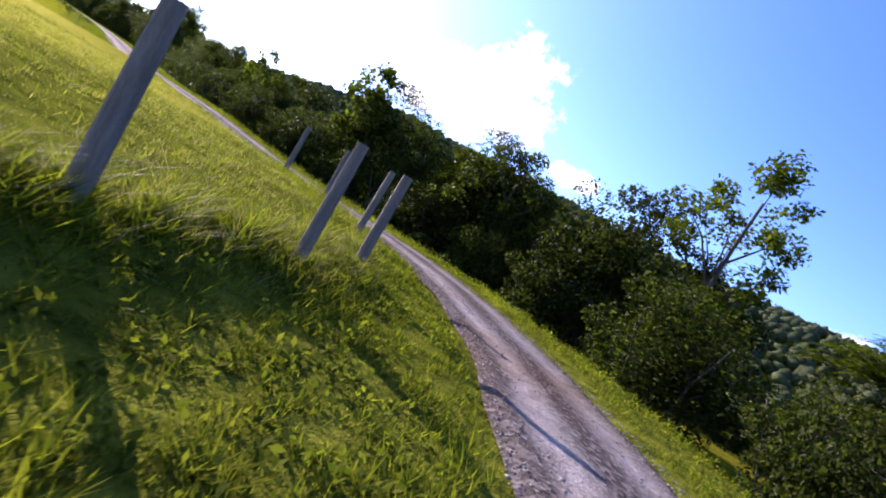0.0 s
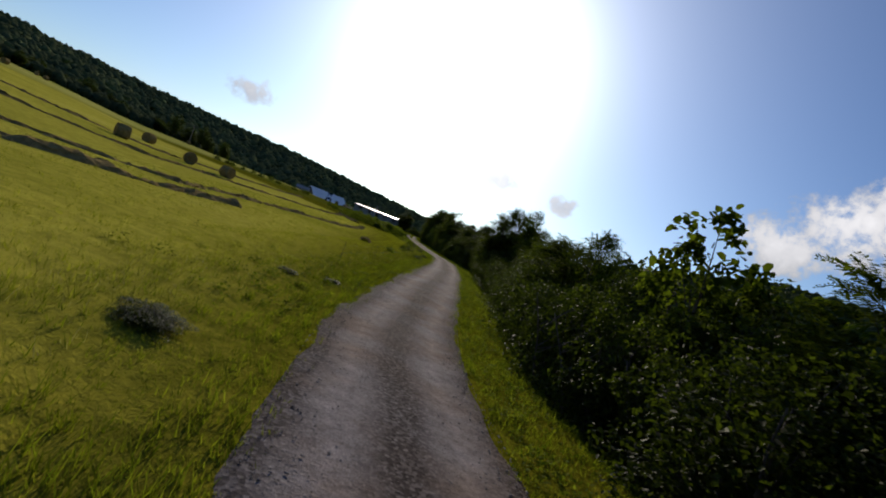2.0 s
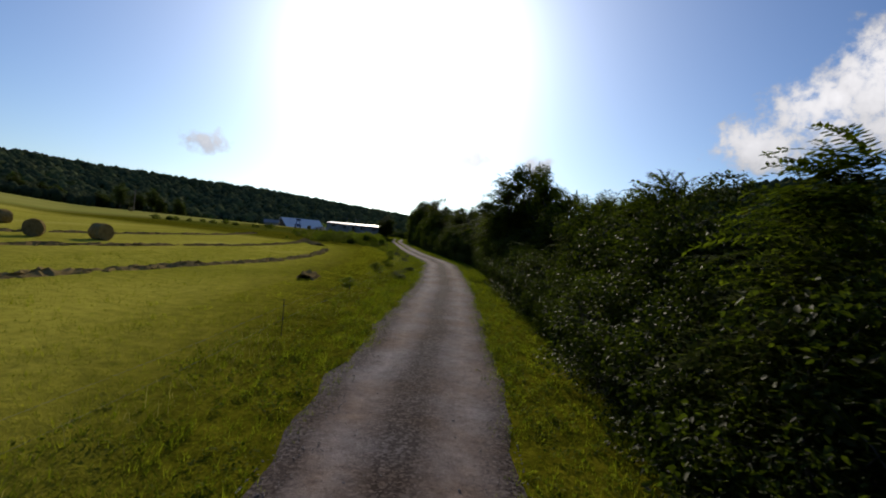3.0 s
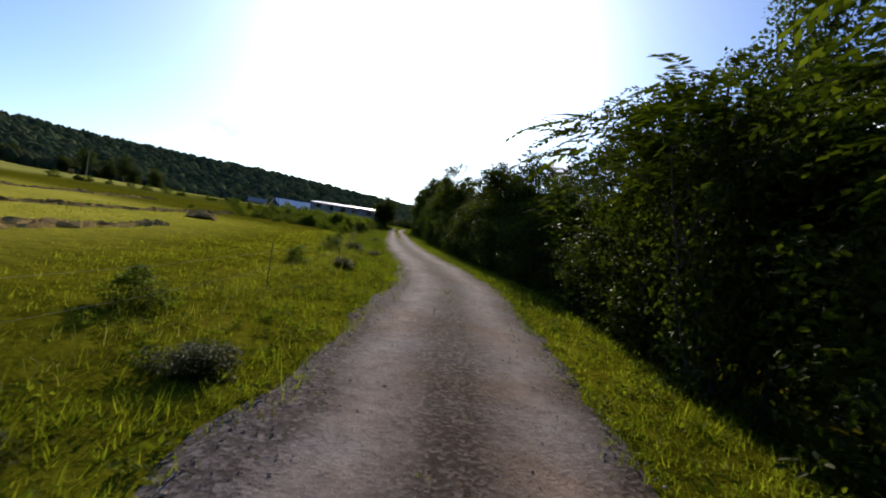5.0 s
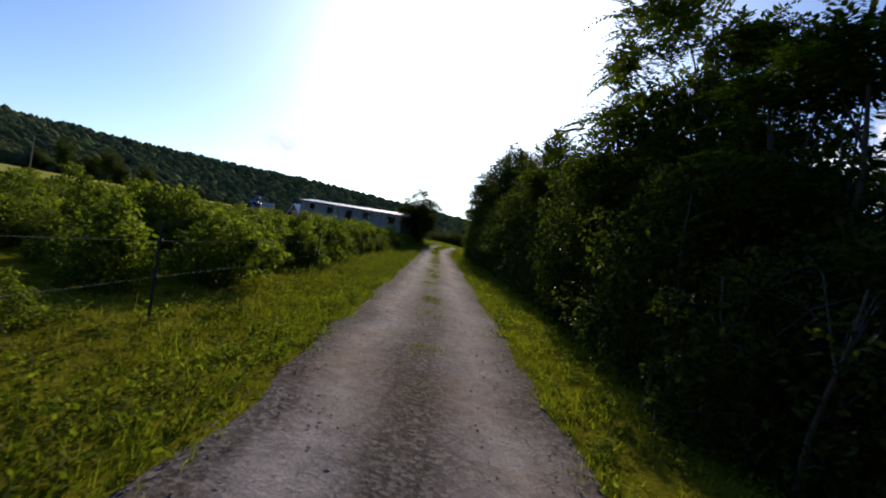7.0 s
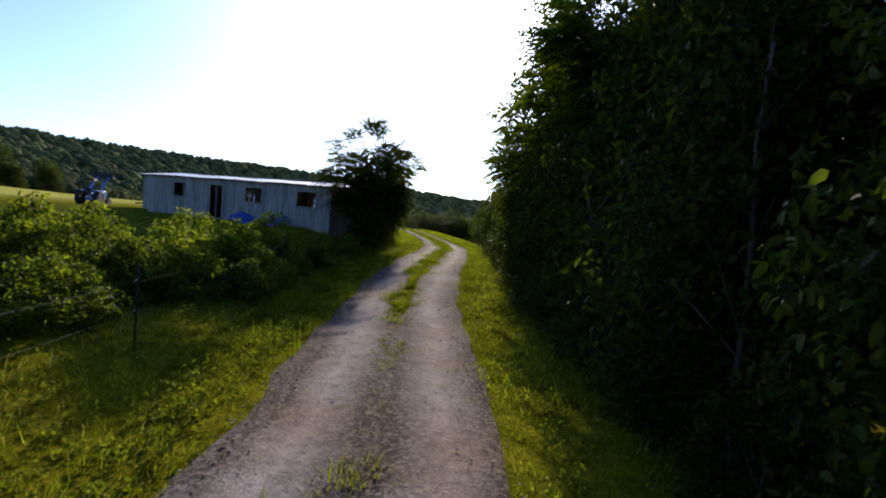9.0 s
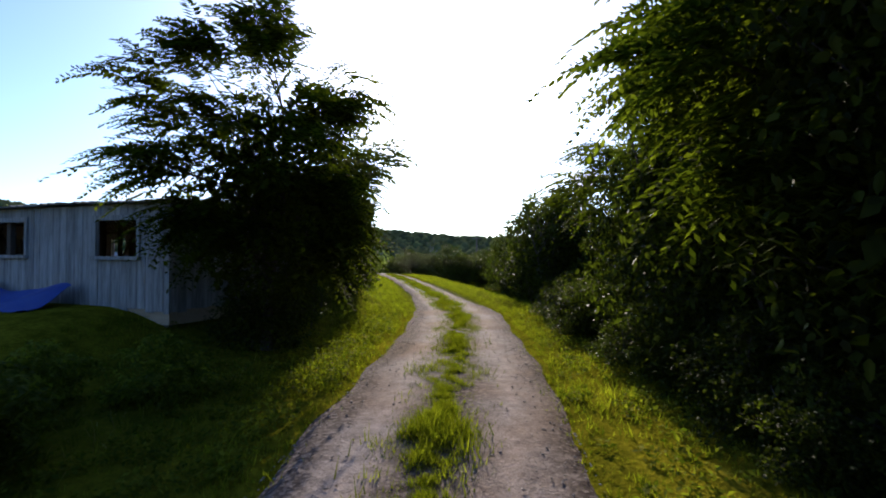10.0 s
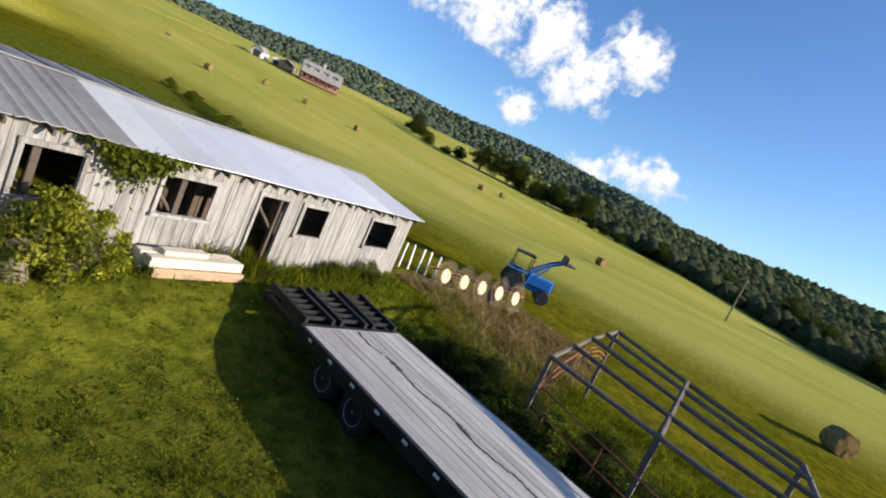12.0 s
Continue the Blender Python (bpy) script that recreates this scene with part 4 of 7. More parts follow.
for x, y, s in ((-10.5, 22.8, 0.75), (-12.0, 25.5, 0.8), (-17, 33, 0.9), (-22, 37, 1.0)):
    plant("bush", x, y, s, 1.0, "shrub beside the bend of the drive")
plant("pale", -3.2, 0.75, 0.80, 1.2, "yellow-green shrub against the grey board wall", variant=0)
plant("pale", -3.85, 0.7, 0.62, 1.2, "yellow-green shrub against the grey board wall", variant=1)
plant("thicket", -1.3, 0.7, 0.34, 1.0, "creeper-hung shrub against the shed wall")
plant("pale", -1.4, 1.05, 0.5, 1.0, "leafy yellow-green shrub at the corner of the shed", variant=0)
plant("weed", -2.5, 0.9, 0.6, 1.0, "dark weeds round an old log stump")
# rank weeds between the trailer and the rack
yard_rng = np.random.default_rng(41)
for k in range(60):
    u = yard_rng.random()
    x, y = -11.3 + 1.6 * u + yard_rng.normal(0, 0.55), 3.6 + 6.6 * u + yard_rng.normal(0, 0.5)
    plant("bush" if k % 3 else "weed", x, y, yard_rng.uniform(0.28, 0.42) if k % 3 else yard_rng.uniform(0.5, 0.8), yard_rng.uniform(0.7, 1.0), "dark rank weeds in the shade beside the trailer", group="weeds by the trailer")
for k in range(14):
    u = k / 13
    plant("weed", -31 + 8.5 * u + yard_rng.normal(0, 0.8), -47 + 31 * u + yard_rng.normal(0, 1.0), yard_rng.uniform(0.7, 1.2), yard_rng.uniform(0.6, 0.9), "rough weeds along the edge of the hay field", group="weeds on the field edge")
plant("weed", -11.3, 0.45, 0.55, 0.9, "dark weeds growing under a shed window")
plant("weed", -10.0, 0.4, 0.4, 0.9, "weeds along the foot of the shed wall")

# weeds along the fence on the left side
weed_rng = np.random.default_rng(23)
for k in range(230):
    al = weed_rng.uniform(164, 212)
    off = 4.2 + abs(weed_rng.normal(0, 5.5))
    p = at_road(al, off)
    grow = float(np.interp(al, [166, 173, 186, 192], [0.45, 1.05, 1.15, 1.0]))
    plant("weed", p[0], p[1], grow * weed_rng.uniform(0.6, 1.2), weed_rng.uniform(0.75, 1.25), group="weeds along the wire fence")
for k in range(44):
    p = at_road(weed_rng.uniform(206, 217), 3.3 + abs(weed_rng.normal(0, 2.6)))
    plant("weed", p[0], p[1], weed_rng.uniform(0.45, 0.85), weed_rng.uniform(0.7, 1.1), group="weeds along the wire fence")
# weed clumps in the darker hedge leaf, their backlit tone put into colour
for x, y, s in ((59.2, -154.6, 0.28), (54.4, -145.9, 0.30), (52.0, -136.7, 0.2), (51.6, -138.6, 0.2), (44.2, -105.6, 0.25), (43.4, -104.2, 0.22), (42.8, -101.1, 0.18), (42.6, -99.0, 0.27), (38.3, -87.8, 0.26), (36.0, -80.2, 0.22), (34.2, -78.7, 0.3), (30.0, -66.6, 0.24)):
    plant("bush", x, y, s, 0.34 if y < -130 else 0.55, "dark clump of uncut weeds on the grass verge", group="weeds along the wire fence")
for al, off, s in ((118, 4.4, 0.55), (124, 4.2, 0.5), (133, 4.6, 0.45), (141.5, 4.4, 0.6), (152, 4.6, 0.4), (161, 5.0, 0.5), (108, 4.4, 0.4), (213, 5.0, 0.7), (215, 4.6, 0.6), (210.5, 4.6, 0.7)):
    p = at_road(al, off)
    plant("weed", p[0], p[1], s, 0.9, "tuft of taller weeds standing uncut by the lane", group="weeds along the wire fence")


# ---- grass ----
def blades(px, py, size, rng, mat, name, label, lean=0.35, width=0.012, pz=None, category="grass"):
    n = len(px)
    z = (height(px, py) if pz is None else pz) - 0.02
    a = rng.uniform(0, 2 * np.pi, n)
    tuft = 0.5 + 0.5 * np.sin(px * 9.1 + 2 * np.sin(py * 5.3)) * np.sin(py * 8.3 + 2 * np.sin(px * 4.1))
    tuft = 0.6 * tuft + 0.4 * (0.5 + 0.5 * np.sin(px * 1.7 + 2 * np.sin(py * 1.1)) * np.sin(py * 1.9 + 1.0))
    L = size * rng.uniform(0.5, 1.4, n) * (0.2 + 2.1 * tuft ** 1.7)
    d = np.stack([np.cos(a) * lean, np.sin(a) * lean, np.ones(n)], 1) + rng.normal(0, 0.18, (n, 3))
    s = np.stack([-np.sin(a), np.cos(a), np.zeros(n)], 1) * (width * rng.uniform(0.7, 1.5, n))[:, None]
    b = np.stack([px, py, z], 1)
    mid = b + d * (L * 0.55)[:, None]
    tip = b + d * L[:, None] + np.stack([np.cos(a), np.sin(a), -0.4 * np.ones(n)], 1) * (L * 0.3)[:, None]
    if size < 0.14:
        v, f = np.stack([b - s, b + s, tip], 1).reshape(-1, 3), np.arange(3 * n).reshape(n, 3)
    else:
        v = np.stack([b - s, b + s, mid + s * 0.7, tip + s * 0.1, tip - s * 0.1, mid - s * 0.7], 1).reshape(-1, 3)
        k = 6 * np.arange(n)[:, None]
        f = np.concatenate([k + np.array([0, 1, 2, 5]), k + np.array([5, 2, 3, 4])])
    return tagged(new(name, mesh_from(name, v, f, mat)), label, category, kind="stuff")


def scatter_band(rng, al0, al1, off0, off1, per_m2, power=1.0):
    n = int((al1 - al0) * abs(off1 - off0) * per_m2)
    al = rng.uniform(al0, al1, n)
    off = off0 + (off1 - off0) * rng.random(n) ** power
    # tufts: draw the places together
    al += 0.15 * np.sin(off * 23 + al * 17)
    off = off + 0.10 * np.sin(al * 19)
    p = at_road(al, off)
    return p[:, 0], p[:, 1]


grass_rng = np.random.default_rng(3)


def fence_band(rng, n, lo, hi, stop=1.0):
    """Places between lo and hi metres to the left of the old fence line."""
    line = spline(OLD_FENCE[1:-2], 0.4)
    t = np.gradient(line, axis=0)
    t /= np.linalg.norm(t, axis=1)[:, None]
    k = rng.integers(0, int(len(line) * stop), n)
    w = rng.uniform(lo, hi, n)
    p = line[k] + np.stack([-t[k, 1], t[k, 0]], 1) * w[:, None] + rng.normal(0, 0.15, (n, 2))
    p = p[road_offset(p[:, 0], p[:, 1])[0] > 1.3]
    return p[:, 0], p[:, 1]


blades(*scatter_band(grass_rng, 66, 262, 1.42, 2.9, 440), 0.12, grass_rng, M_GRASS, "verge_grass", "short green grass along the edge of the lane", width=0.005)
blades(*scatter_band(grass_rng, 40, 262, 1.22, 1.75, 320), 0.07, grass_rng, M_GRASS, "edge_grass", "scattered grass creeping over the edge of the gravel", width=0.005, pz=None)
blades(*scatter_band(grass_rng, 40, 262, -1.22, -1.75, 320), 0.07, grass_rng, M_GRASS, "edge_grass", "scattered grass creeping over the edge of the gravel", width=0.005)
blades(*scatter_band(grass_rng, 70, 162, 2.7, 4.2, 260), 0.12, grass_rng, M_GRASS, "meadow_grass", "mown meadow grass beside the lane", width=0.005)
blades(*scatter_band(grass_rng, 162, 262, 2.7, 6.5, 240), 0.12, grass_rng, M_GRASS, "meadow_grass", "rough meadow grass beside the lane", width=0.005)
blades(*scatter_band(grass_rng, 70, 162, 3.8, 7.0, 240), 0.10, grass_rng, M_MOWN, "stubble_grass", "yellow-green stubble of the mown meadow", width=0.005)
blades(*scatter_band(grass_rng, 72, 158, 6.5, 18, 90), 0.075, grass_rng, M_MOWN, "meadow_grass", "mown meadow grass further into the field", width=0.008)
blades(*scatter_band(grass_rng, 34, 262, -1.42, -4.4, 360), 0.105, grass_rng, M_GRASS, "verge_grass", "green grass strip between lane and hedge", width=0.006)
blades(*scatter_band(grass_rng, 72, 230, 3.0, 4.4, 40), 0.16, grass_rng, M_STRAW, "dry_grass", "taller straw-coloured grass along the fence line", width=0.003)
blades(*scatter_band(grass_rng, 30, 72, 1.18, 2.6, 500), 0.085, grass_rng, M_LAWN, "bank_grass", "lush mown grass on the bank beside the lane", width=0.007)
blades(*fence_band(grass_rng, 120000, -3.6, -0.1), 0.085, grass_rng, M_LAWN, "bank_grass", "lush clumpy grass below the old fence", lean=0.6, width=0.007)
blades(*fence_band(grass_rng, 13000, -0.15, 0.45, 0.72), 0.16, grass_rng, M_STRAW, "tall_dry_grass", "long bleached grass around the old fence posts", lean=0.9, width=0.0025)
blades(*fence_band(grass_rng, 50000, 0.2, 8.0), 0.075, grass_rng, M_STRAW, "meadow_grass", "yellowing meadow grass behind the fence", lean=0.6, width=0.004)
blades(*fence_band(grass_rng, 60000, -0.2, 0.5, 0.75), 0.125, grass_rng, M_GRASS, "tall_grass", "long green grass hanging over the bank", lean=0.8, width=0.006)
blades(*fence_band(grass_rng, 60000, 0.3, 9.0), 0.075, grass_rng, M_GRASS, "meadow_grass", "green blades among the yellow meadow grass", width=0.005)


def centre_strip():
    rng = grass_rng
    n = 170000
    al = rng.uniform(118, 262, n)
    dens = np.interp(al, [118, 160, 176, 205, 216, 224, 262], [0.02, 0.06, 0.24, 0.4, 1.0, 1.0, 1.0])
    patch = 0.5 + 0.5 * np.sin(al * 2.1 + 2 * np.sin(al * 0.63)) * np.sin(al * 0.9 + 1)
    keep = rng.random(n) < dens * np.where(dens < 0.9, (patch > 0.62) * 1.0, 0.6 + 0.4 * patch)
    al = al[keep]
    off = rng.normal(0.0, 0.17, len(al)) * np.interp(al, [205, 218], [1.0, 1.25]) + 0.05
    p = at_road(al, off)
    al3 = rng.uniform(207, 262, 150000)
    off3 = rng.normal(0.05, 0.19, len(al3)) * (0.7 + 0.5 * np.sin(al3 * 1.9 + 1.5 * np.sin(al3 * 0.7)))
    p = np.concatenate([p, at_road(al3, off3)])
    al2 = rng.uniform(160, 232, 30000)
    q = at_road(al2, rng.normal(0.03, 0.13, 30000))
    blades(q[:, 0], q[:, 1], 0.05, rng, M_STRAW, "dead_grass", "flattened dead grass down the middle of the lane", lean=1.6, width=0.003, pz=0.03 + lane_dip(q[:, 1]))
    blades(p[:, 0], p[:, 1], 0.085, rng, M_GRASS, "centre_grass", "patchy grass growing between the wheel tracks", width=0.006, pz=0.03 + lane_dip(p[:, 1]) - 0.05 * np.clip(p[:, 1] - 32, 0, 60))


centre_strip()
nlawn = 160000
lx, ly = grass_rng.uniform(-9, 4.5, nlawn), grass_rng.uniform(0.6, 14, nlawn)
lo, _ = road_offset(lx, ly)
keep = lo > 1.9
blades(lx[keep], ly[keep], 0.05, grass_rng, M_LAWN, "lawn_grass", "close-mown green lawn in the farmyard", width=0.005)
nn = 22000
rx, ry = grass_rng.uniform(-16, -8.5, nn), grass_rng.uniform(1.0, 13, nn)
blades(rx, ry, 0.24, grass_rng, M_GRASS, "rank_grass", "rank uncut grass beyond the trailer", lean=0.5, width=0.009)
sx, sy = grass_rng.uniform(-20, -13.5, 9000), grass_rng.uniform(0.5, 6.0, 9000)
blades(sx, sy, 0.22, grass_rng, M_LITTER, "dry_grass", "dead brown grass around the hay rake", lean=0.9)
sx, sy = grass_rng.uniform(-21.5, -13.5, 26000), grass_rng.uniform(-0.6, 5.0, 26000)
blades(sx, sy, 0.10, grass_rng, M_LITTER, "hay_litter", "flattened brown hay litter round the rake", lean=1.8, width=0.012)
wx = grass_rng.uniform(-13, 2, 9000)
blades(wx, 0.05 + np.abs(grass_rng.normal(0, 0.35, 9000)), 0.28, grass_rng, M_LAWN, "wall_grass", "uncut grass along the foot of the shed")


# ---- low leafy plants among the grass ----
def leaf_clumps(px, py, per, spread, high, size, mat, rng, name, label):
    n = len(px)
    z = height(px, py)
    grow = rng.uniform(0.5, 1.4, n)
    k = np.repeat(np.arange(n), per)
    r = spread * grow[k] * np.sqrt(rng.random(len(k)))
    a = rng.uniform(0, 6.283, len(k))
    up = high * grow[k] * rng.random(len(k)) * (1 - 0.6 * (r / (spread * grow[k] + 1e-6)) ** 2)
    pos = np.stack([px[k] + r * np.cos(a), py[k] + r * np.sin(a), z[k] + up], 1)
    v, f = leaf_quads(pos, 0.5, size, rng, 0.5, droop=-0.15)
    return tagged(new(name, mesh_from(name, v, f, mat)), label, "weeds", kind="stuff")


def low_plants():
    rng = np.random.default_rng(77)
    al = np.concatenate([rng.uniform(76, 160, 900), rng.uniform(150, 226, 2600)])
    p = at_road(al, 1.55 + np.minimum(np.abs(rng.normal(0, 1.5, len(al))), 5.0))
    leaf_clumps(p[:, 0], p[:, 1], 26, 0.16, 0.20, 0.062, M_VERGE, rng, "verge_weeds", "low leafy weeds among the grass of the verge")
    al = rng.uniform(40, 226, 2600)
    p = at_road(al, -1.5 - np.minimum(np.abs(rng.normal(0, 1.1, len(al))), 2.8))
    leaf_clumps(p[:, 0], p[:, 1], 22, 0.15, 0.18, 0.058, M_VERGE, rng, "verge_weeds", "low leafy weeds between the lane and the hedge")
    x, y = fence_band(rng, 1500, -2.8, 0.2)
    leaf_clumps(x, y, 22, 0.12, 0.10, 0.050, M_VERGE, rng, "bank_weeds", "clover and plantain in the grass of the bank")
    x, y = rng.uniform(-9, 4, 2600), rng.uniform(0.8, 14, 2600)
    keep = road_offset(x, y)[0] > 1.6
    leaf_clumps(x[keep], y[keep], 16, 0.12, 0.05, 0.045, M_VERGE, rng, "lawn_weeds", "clover and plantain in the mown lawn")


low_plants()


# ---- loose stones ----
def loose_stones():
    rng = np.random.default_rng(9)
    n = 52000
    al = 40 + 205 * rng.random(n) ** 1.15
    off = np.where(rng.random(n) < 0.5, rng.normal(0, 0.34, n), np.sign(rng.random(n) - 0.5) * (1.25 - rng.normal(0.05, 0.20, n)))
    off = np.clip(off, -1.36, 1.36) * np.interp(al, [46, 60, 70, 95, 140, 214, 232], [0.76, 0.9, 0.97, 1.15, 1.15, 0.98, 0.8])
    p = at_road(al, off)
    z = 0.03 + lane_rise(al) + lane_dip(p[:, 1]) - 0.05 * np.clip(p[:, 1] - 32, 0, 60)
    r = 0.006 + 0.015 * rng.random(n) ** 3
    base = np.array([(1, 0, 0), (-1, 0, 0), (0, 1, 0), (0, -1, 0), (0, 0, 1), (0, 0, -1)], float)
    tri = np.array([(0, 2, 4), (2, 1, 4), (1, 3, 4), (3, 0, 4), (2, 0, 5), (1, 2, 5), (3, 1, 5), (0, 3, 5)])
    v = base[None] * (r[:, None, None] * rng.uniform(0.6, 1.4, (n, 6, 1)))
    a = rng.uniform(0, 6.28, n)
    c, s = np.cos(a)[:, None], np.sin(a)[:, None]
    v = np.stack([v[..., 0] * c - v[..., 1] * s, v[..., 0] * s + v[..., 1] * c, v[..., 2] * 0.5], -1) + np.stack([p[:, 0], p[:, 1], z], 1)[:, None]
    f = (tri[None] + 6 * np.arange(n)[:, None, None]).reshape(-1, 3)
    tagged(new("loose_gravel", mesh_from("loose_gravel", v.reshape(-1, 3), f, M_STONE)), "loose angular limestone chips on the lane", "gravel", kind="stuff")


loose_stones()


# ---- woods on the hills ----
def blob_shapes(rng, count, detail):
    bm = bmesh.new()
    bmesh.ops.create_icosphere(bm, subdivisions=detail, radius=1.0)
    v = np.array([tuple(p.co) for p in bm.verts])
    f = np.array([[q.index for q in g.verts] for g in bm.faces])
    bm.free()
    out = []
    for k in range(count):
        r = 1 + 0.20 * np.sin(v @ rng.normal(0, 4.0, 3) + 1) + 0.16 * np.sin(v @ rng.normal(0, 7.5, 3)) + rng.normal(0, 0.11, len(v))
        w = v * r[:, None] * np.array([1.1, 1.1, 0.95])
        out.append(w)
    return out, f


FAR_BLOBS = blob_shapes(np.random.default_rng(4), 6, 1)


def leafy_shapes(rng, count, leaves):
    """Crowns of the nearer woods: a shell of leaf sprays round a few lobes."""
    out = []
    for k in range(count):
        lobe = rng.normal(0, 0.42, (7, 3)) * np.array([1, 1, 0.8])
        g = rng.normal(0, 1, (leaves, 3))
        g /= np.linalg.norm(g, axis=1)[:, None]
        p = lobe[rng.integers(0, 7, leaves)] + g * rng.uniform(0.35, 0.68, leaves)[:, None]
        v, f = leaf_quads(p, 0.6, 0.40, rng, 0.8)
        out.append(v)
    return out, f


NEAR_BLOBS = leafy_shapes(np.random.default_rng(7), 6, 190)


def woods(name, label, x, y, size, rng, mat=None, sunk=0.35, shapes=None):
    BLOBS, BLOB_F = shapes or FAR_BLOBS
    n = len(x)
    z = height(x, y)
    s = size * rng.uniform(0.65, 1.35, n)
    a = rng.uniform(0, 6.28, n)
    kind = rng.integers(0, len(BLOBS), n)
    base = np.stack(BLOBS)[kind] * s[:, None, None]
    c, sn = np.cos(a)[:, None], np.sin(a)[:, None]
    v = np.stack([base[..., 0] * c - base[..., 1] * sn, base[..., 0] * sn + base[..., 1] * c, base[..., 2]], -1)
    v = v + np.stack([x, y, z + s * (1 - sunk)], 1)[:, None]
    nv = v.shape[1]
    f = (BLOB_F[None] + nv * np.arange(n)[:, None, None]).reshape(-1, BLOB_F.shape[1])
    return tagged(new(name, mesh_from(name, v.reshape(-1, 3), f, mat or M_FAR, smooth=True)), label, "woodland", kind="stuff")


def hill_woods():
    rng = np.random.default_rng(31)

    def ring(az0, az1, r0, r1, n):
        az = np.radians(rng.uniform(az0, az1, n))
        r = np.sqrt(rng.uniform(r0 ** 2, r1 ** 2, n))
        return HUB[0] - r * np.sin(az), HUB[1] + r * np.cos(az)
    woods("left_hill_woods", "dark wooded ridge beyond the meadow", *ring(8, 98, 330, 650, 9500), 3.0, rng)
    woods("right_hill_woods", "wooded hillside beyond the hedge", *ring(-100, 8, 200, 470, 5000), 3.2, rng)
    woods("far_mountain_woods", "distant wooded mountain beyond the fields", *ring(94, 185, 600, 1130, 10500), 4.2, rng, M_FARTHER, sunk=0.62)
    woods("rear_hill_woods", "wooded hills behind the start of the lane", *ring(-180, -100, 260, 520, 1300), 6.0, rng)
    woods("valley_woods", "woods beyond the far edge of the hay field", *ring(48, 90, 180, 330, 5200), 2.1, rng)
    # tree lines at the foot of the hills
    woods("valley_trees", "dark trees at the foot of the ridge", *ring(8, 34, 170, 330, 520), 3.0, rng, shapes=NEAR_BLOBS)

    al = rng.uniform(30, 214, 1500)
    off = -15 - np.abs(rng.normal(0, 38, 1500)) * (0.6 + 0.4 * np.sin(al * 0.05 + 1))
    off = off + 6 * np.sin(al * 0.21)
    p = at_road(al, off)
    woods("scrub", "scrubby bushes filling the slope behind the hedge", p[:, 0], p[:, 1], 1.7, rng, M_SCRUB, shapes=NEAR_BLOBS)



# trees along the far edge of the hay field
def field_edge():
    rng = random.Random(8)
    line = spline([(-150, -112), (-134, -90), (-133, -68), (-140, -56), (-146, -44), (-145, -26), (-153, -11), (-159, 4), (-143, 27), (-128, 36), (-108, 48)], 1.0)
    i = 0
    while i < len(line):
        x, y = line[i]
        big = 1.25 if -75 < y < -40 else 0.8 if y < 0 else 1.1
        kind = rng.choice(["broad", "thicket", "broad", "tall", "bush"])
        plant(kind, x + rng.uniform(-3, 3), y + rng.uniform(-2, 2), big * rng.uniform(0.95, 1.45), rng.uniform(0.8, 1.1), "dark leafy tree at the far edge of the hay field" if kind not in ("bush", "thicket") else "low shrub at the far edge of the hay field", group="trees along the field edge", sink=0.9)
        i += rng.randint(2, 5)


field_edge()


# the hedge that closes the small field past the shed
def lower_hedge():
    rng = random.Random(19)
    line = spline([(-24, 56), (-9, 49), (8, 44), (22, 35), (31, 18), (36, 0), (38, -14)], 0.5)
    i = 0
    while i < len(line):
        x, y = line[i]
        kind = rng.choice(["broad", "thicket", "thicket", "sumac"])
        plant(kind, x + rng.uniform(-1.5, 1.5), y + rng.uniform(-1.5, 1.5), rng.uniform(0.7, 1.1), rng.uniform(0.75, 1.05), "leafy tree in the hedge below the farmyard" if kind != "thicket" else "dense shrub in the hedge below the farmyard", group="hedge below the farmyard", sink=0.3)
        i += rng.randint(3, 6)


lower_hedge()
hill_woods()

# ---- the weathered board shed ----
SHED_X0, SHED_X1, SHED_Y0, SHED_Y1 = -12.95, 2.0, -5.3, 0.0
SHED_FLOOR, EAVE_F, EAVE_B, RIDGE_Y, RIDGE_Z = 0.66, 2.84, 2.92, -2.7, 3.22
# the lean-to along the back, next to the lane
LEAN_X0, LEAN_X1, LEAN_Y, LEAN_Z = -8.3, 3.5, -8.7, 2.76
LEAN_HOLES = [(-6.55, -5.65, 1.72, 2.42), (-4.0, -3.05, 0.75, 2.42), (-1.55, -0.55, 1.72, 2.42), (1.6, 2.7, 1.70, 2.40)]
FRONT_HOLES = [(-3.62, -2.78, 1.58, 2.41), (-6.05, -5.0, 1.67, 2.41), (-7.95, -7.2, 0.70, 2.43), (-9.3, -8.49, 1.66, 2.40), (-12.2, -11.1, 1.66, 2.43)]
BACK_HOLES = [(-11.46, -10.4, 1.95, 2.62)]


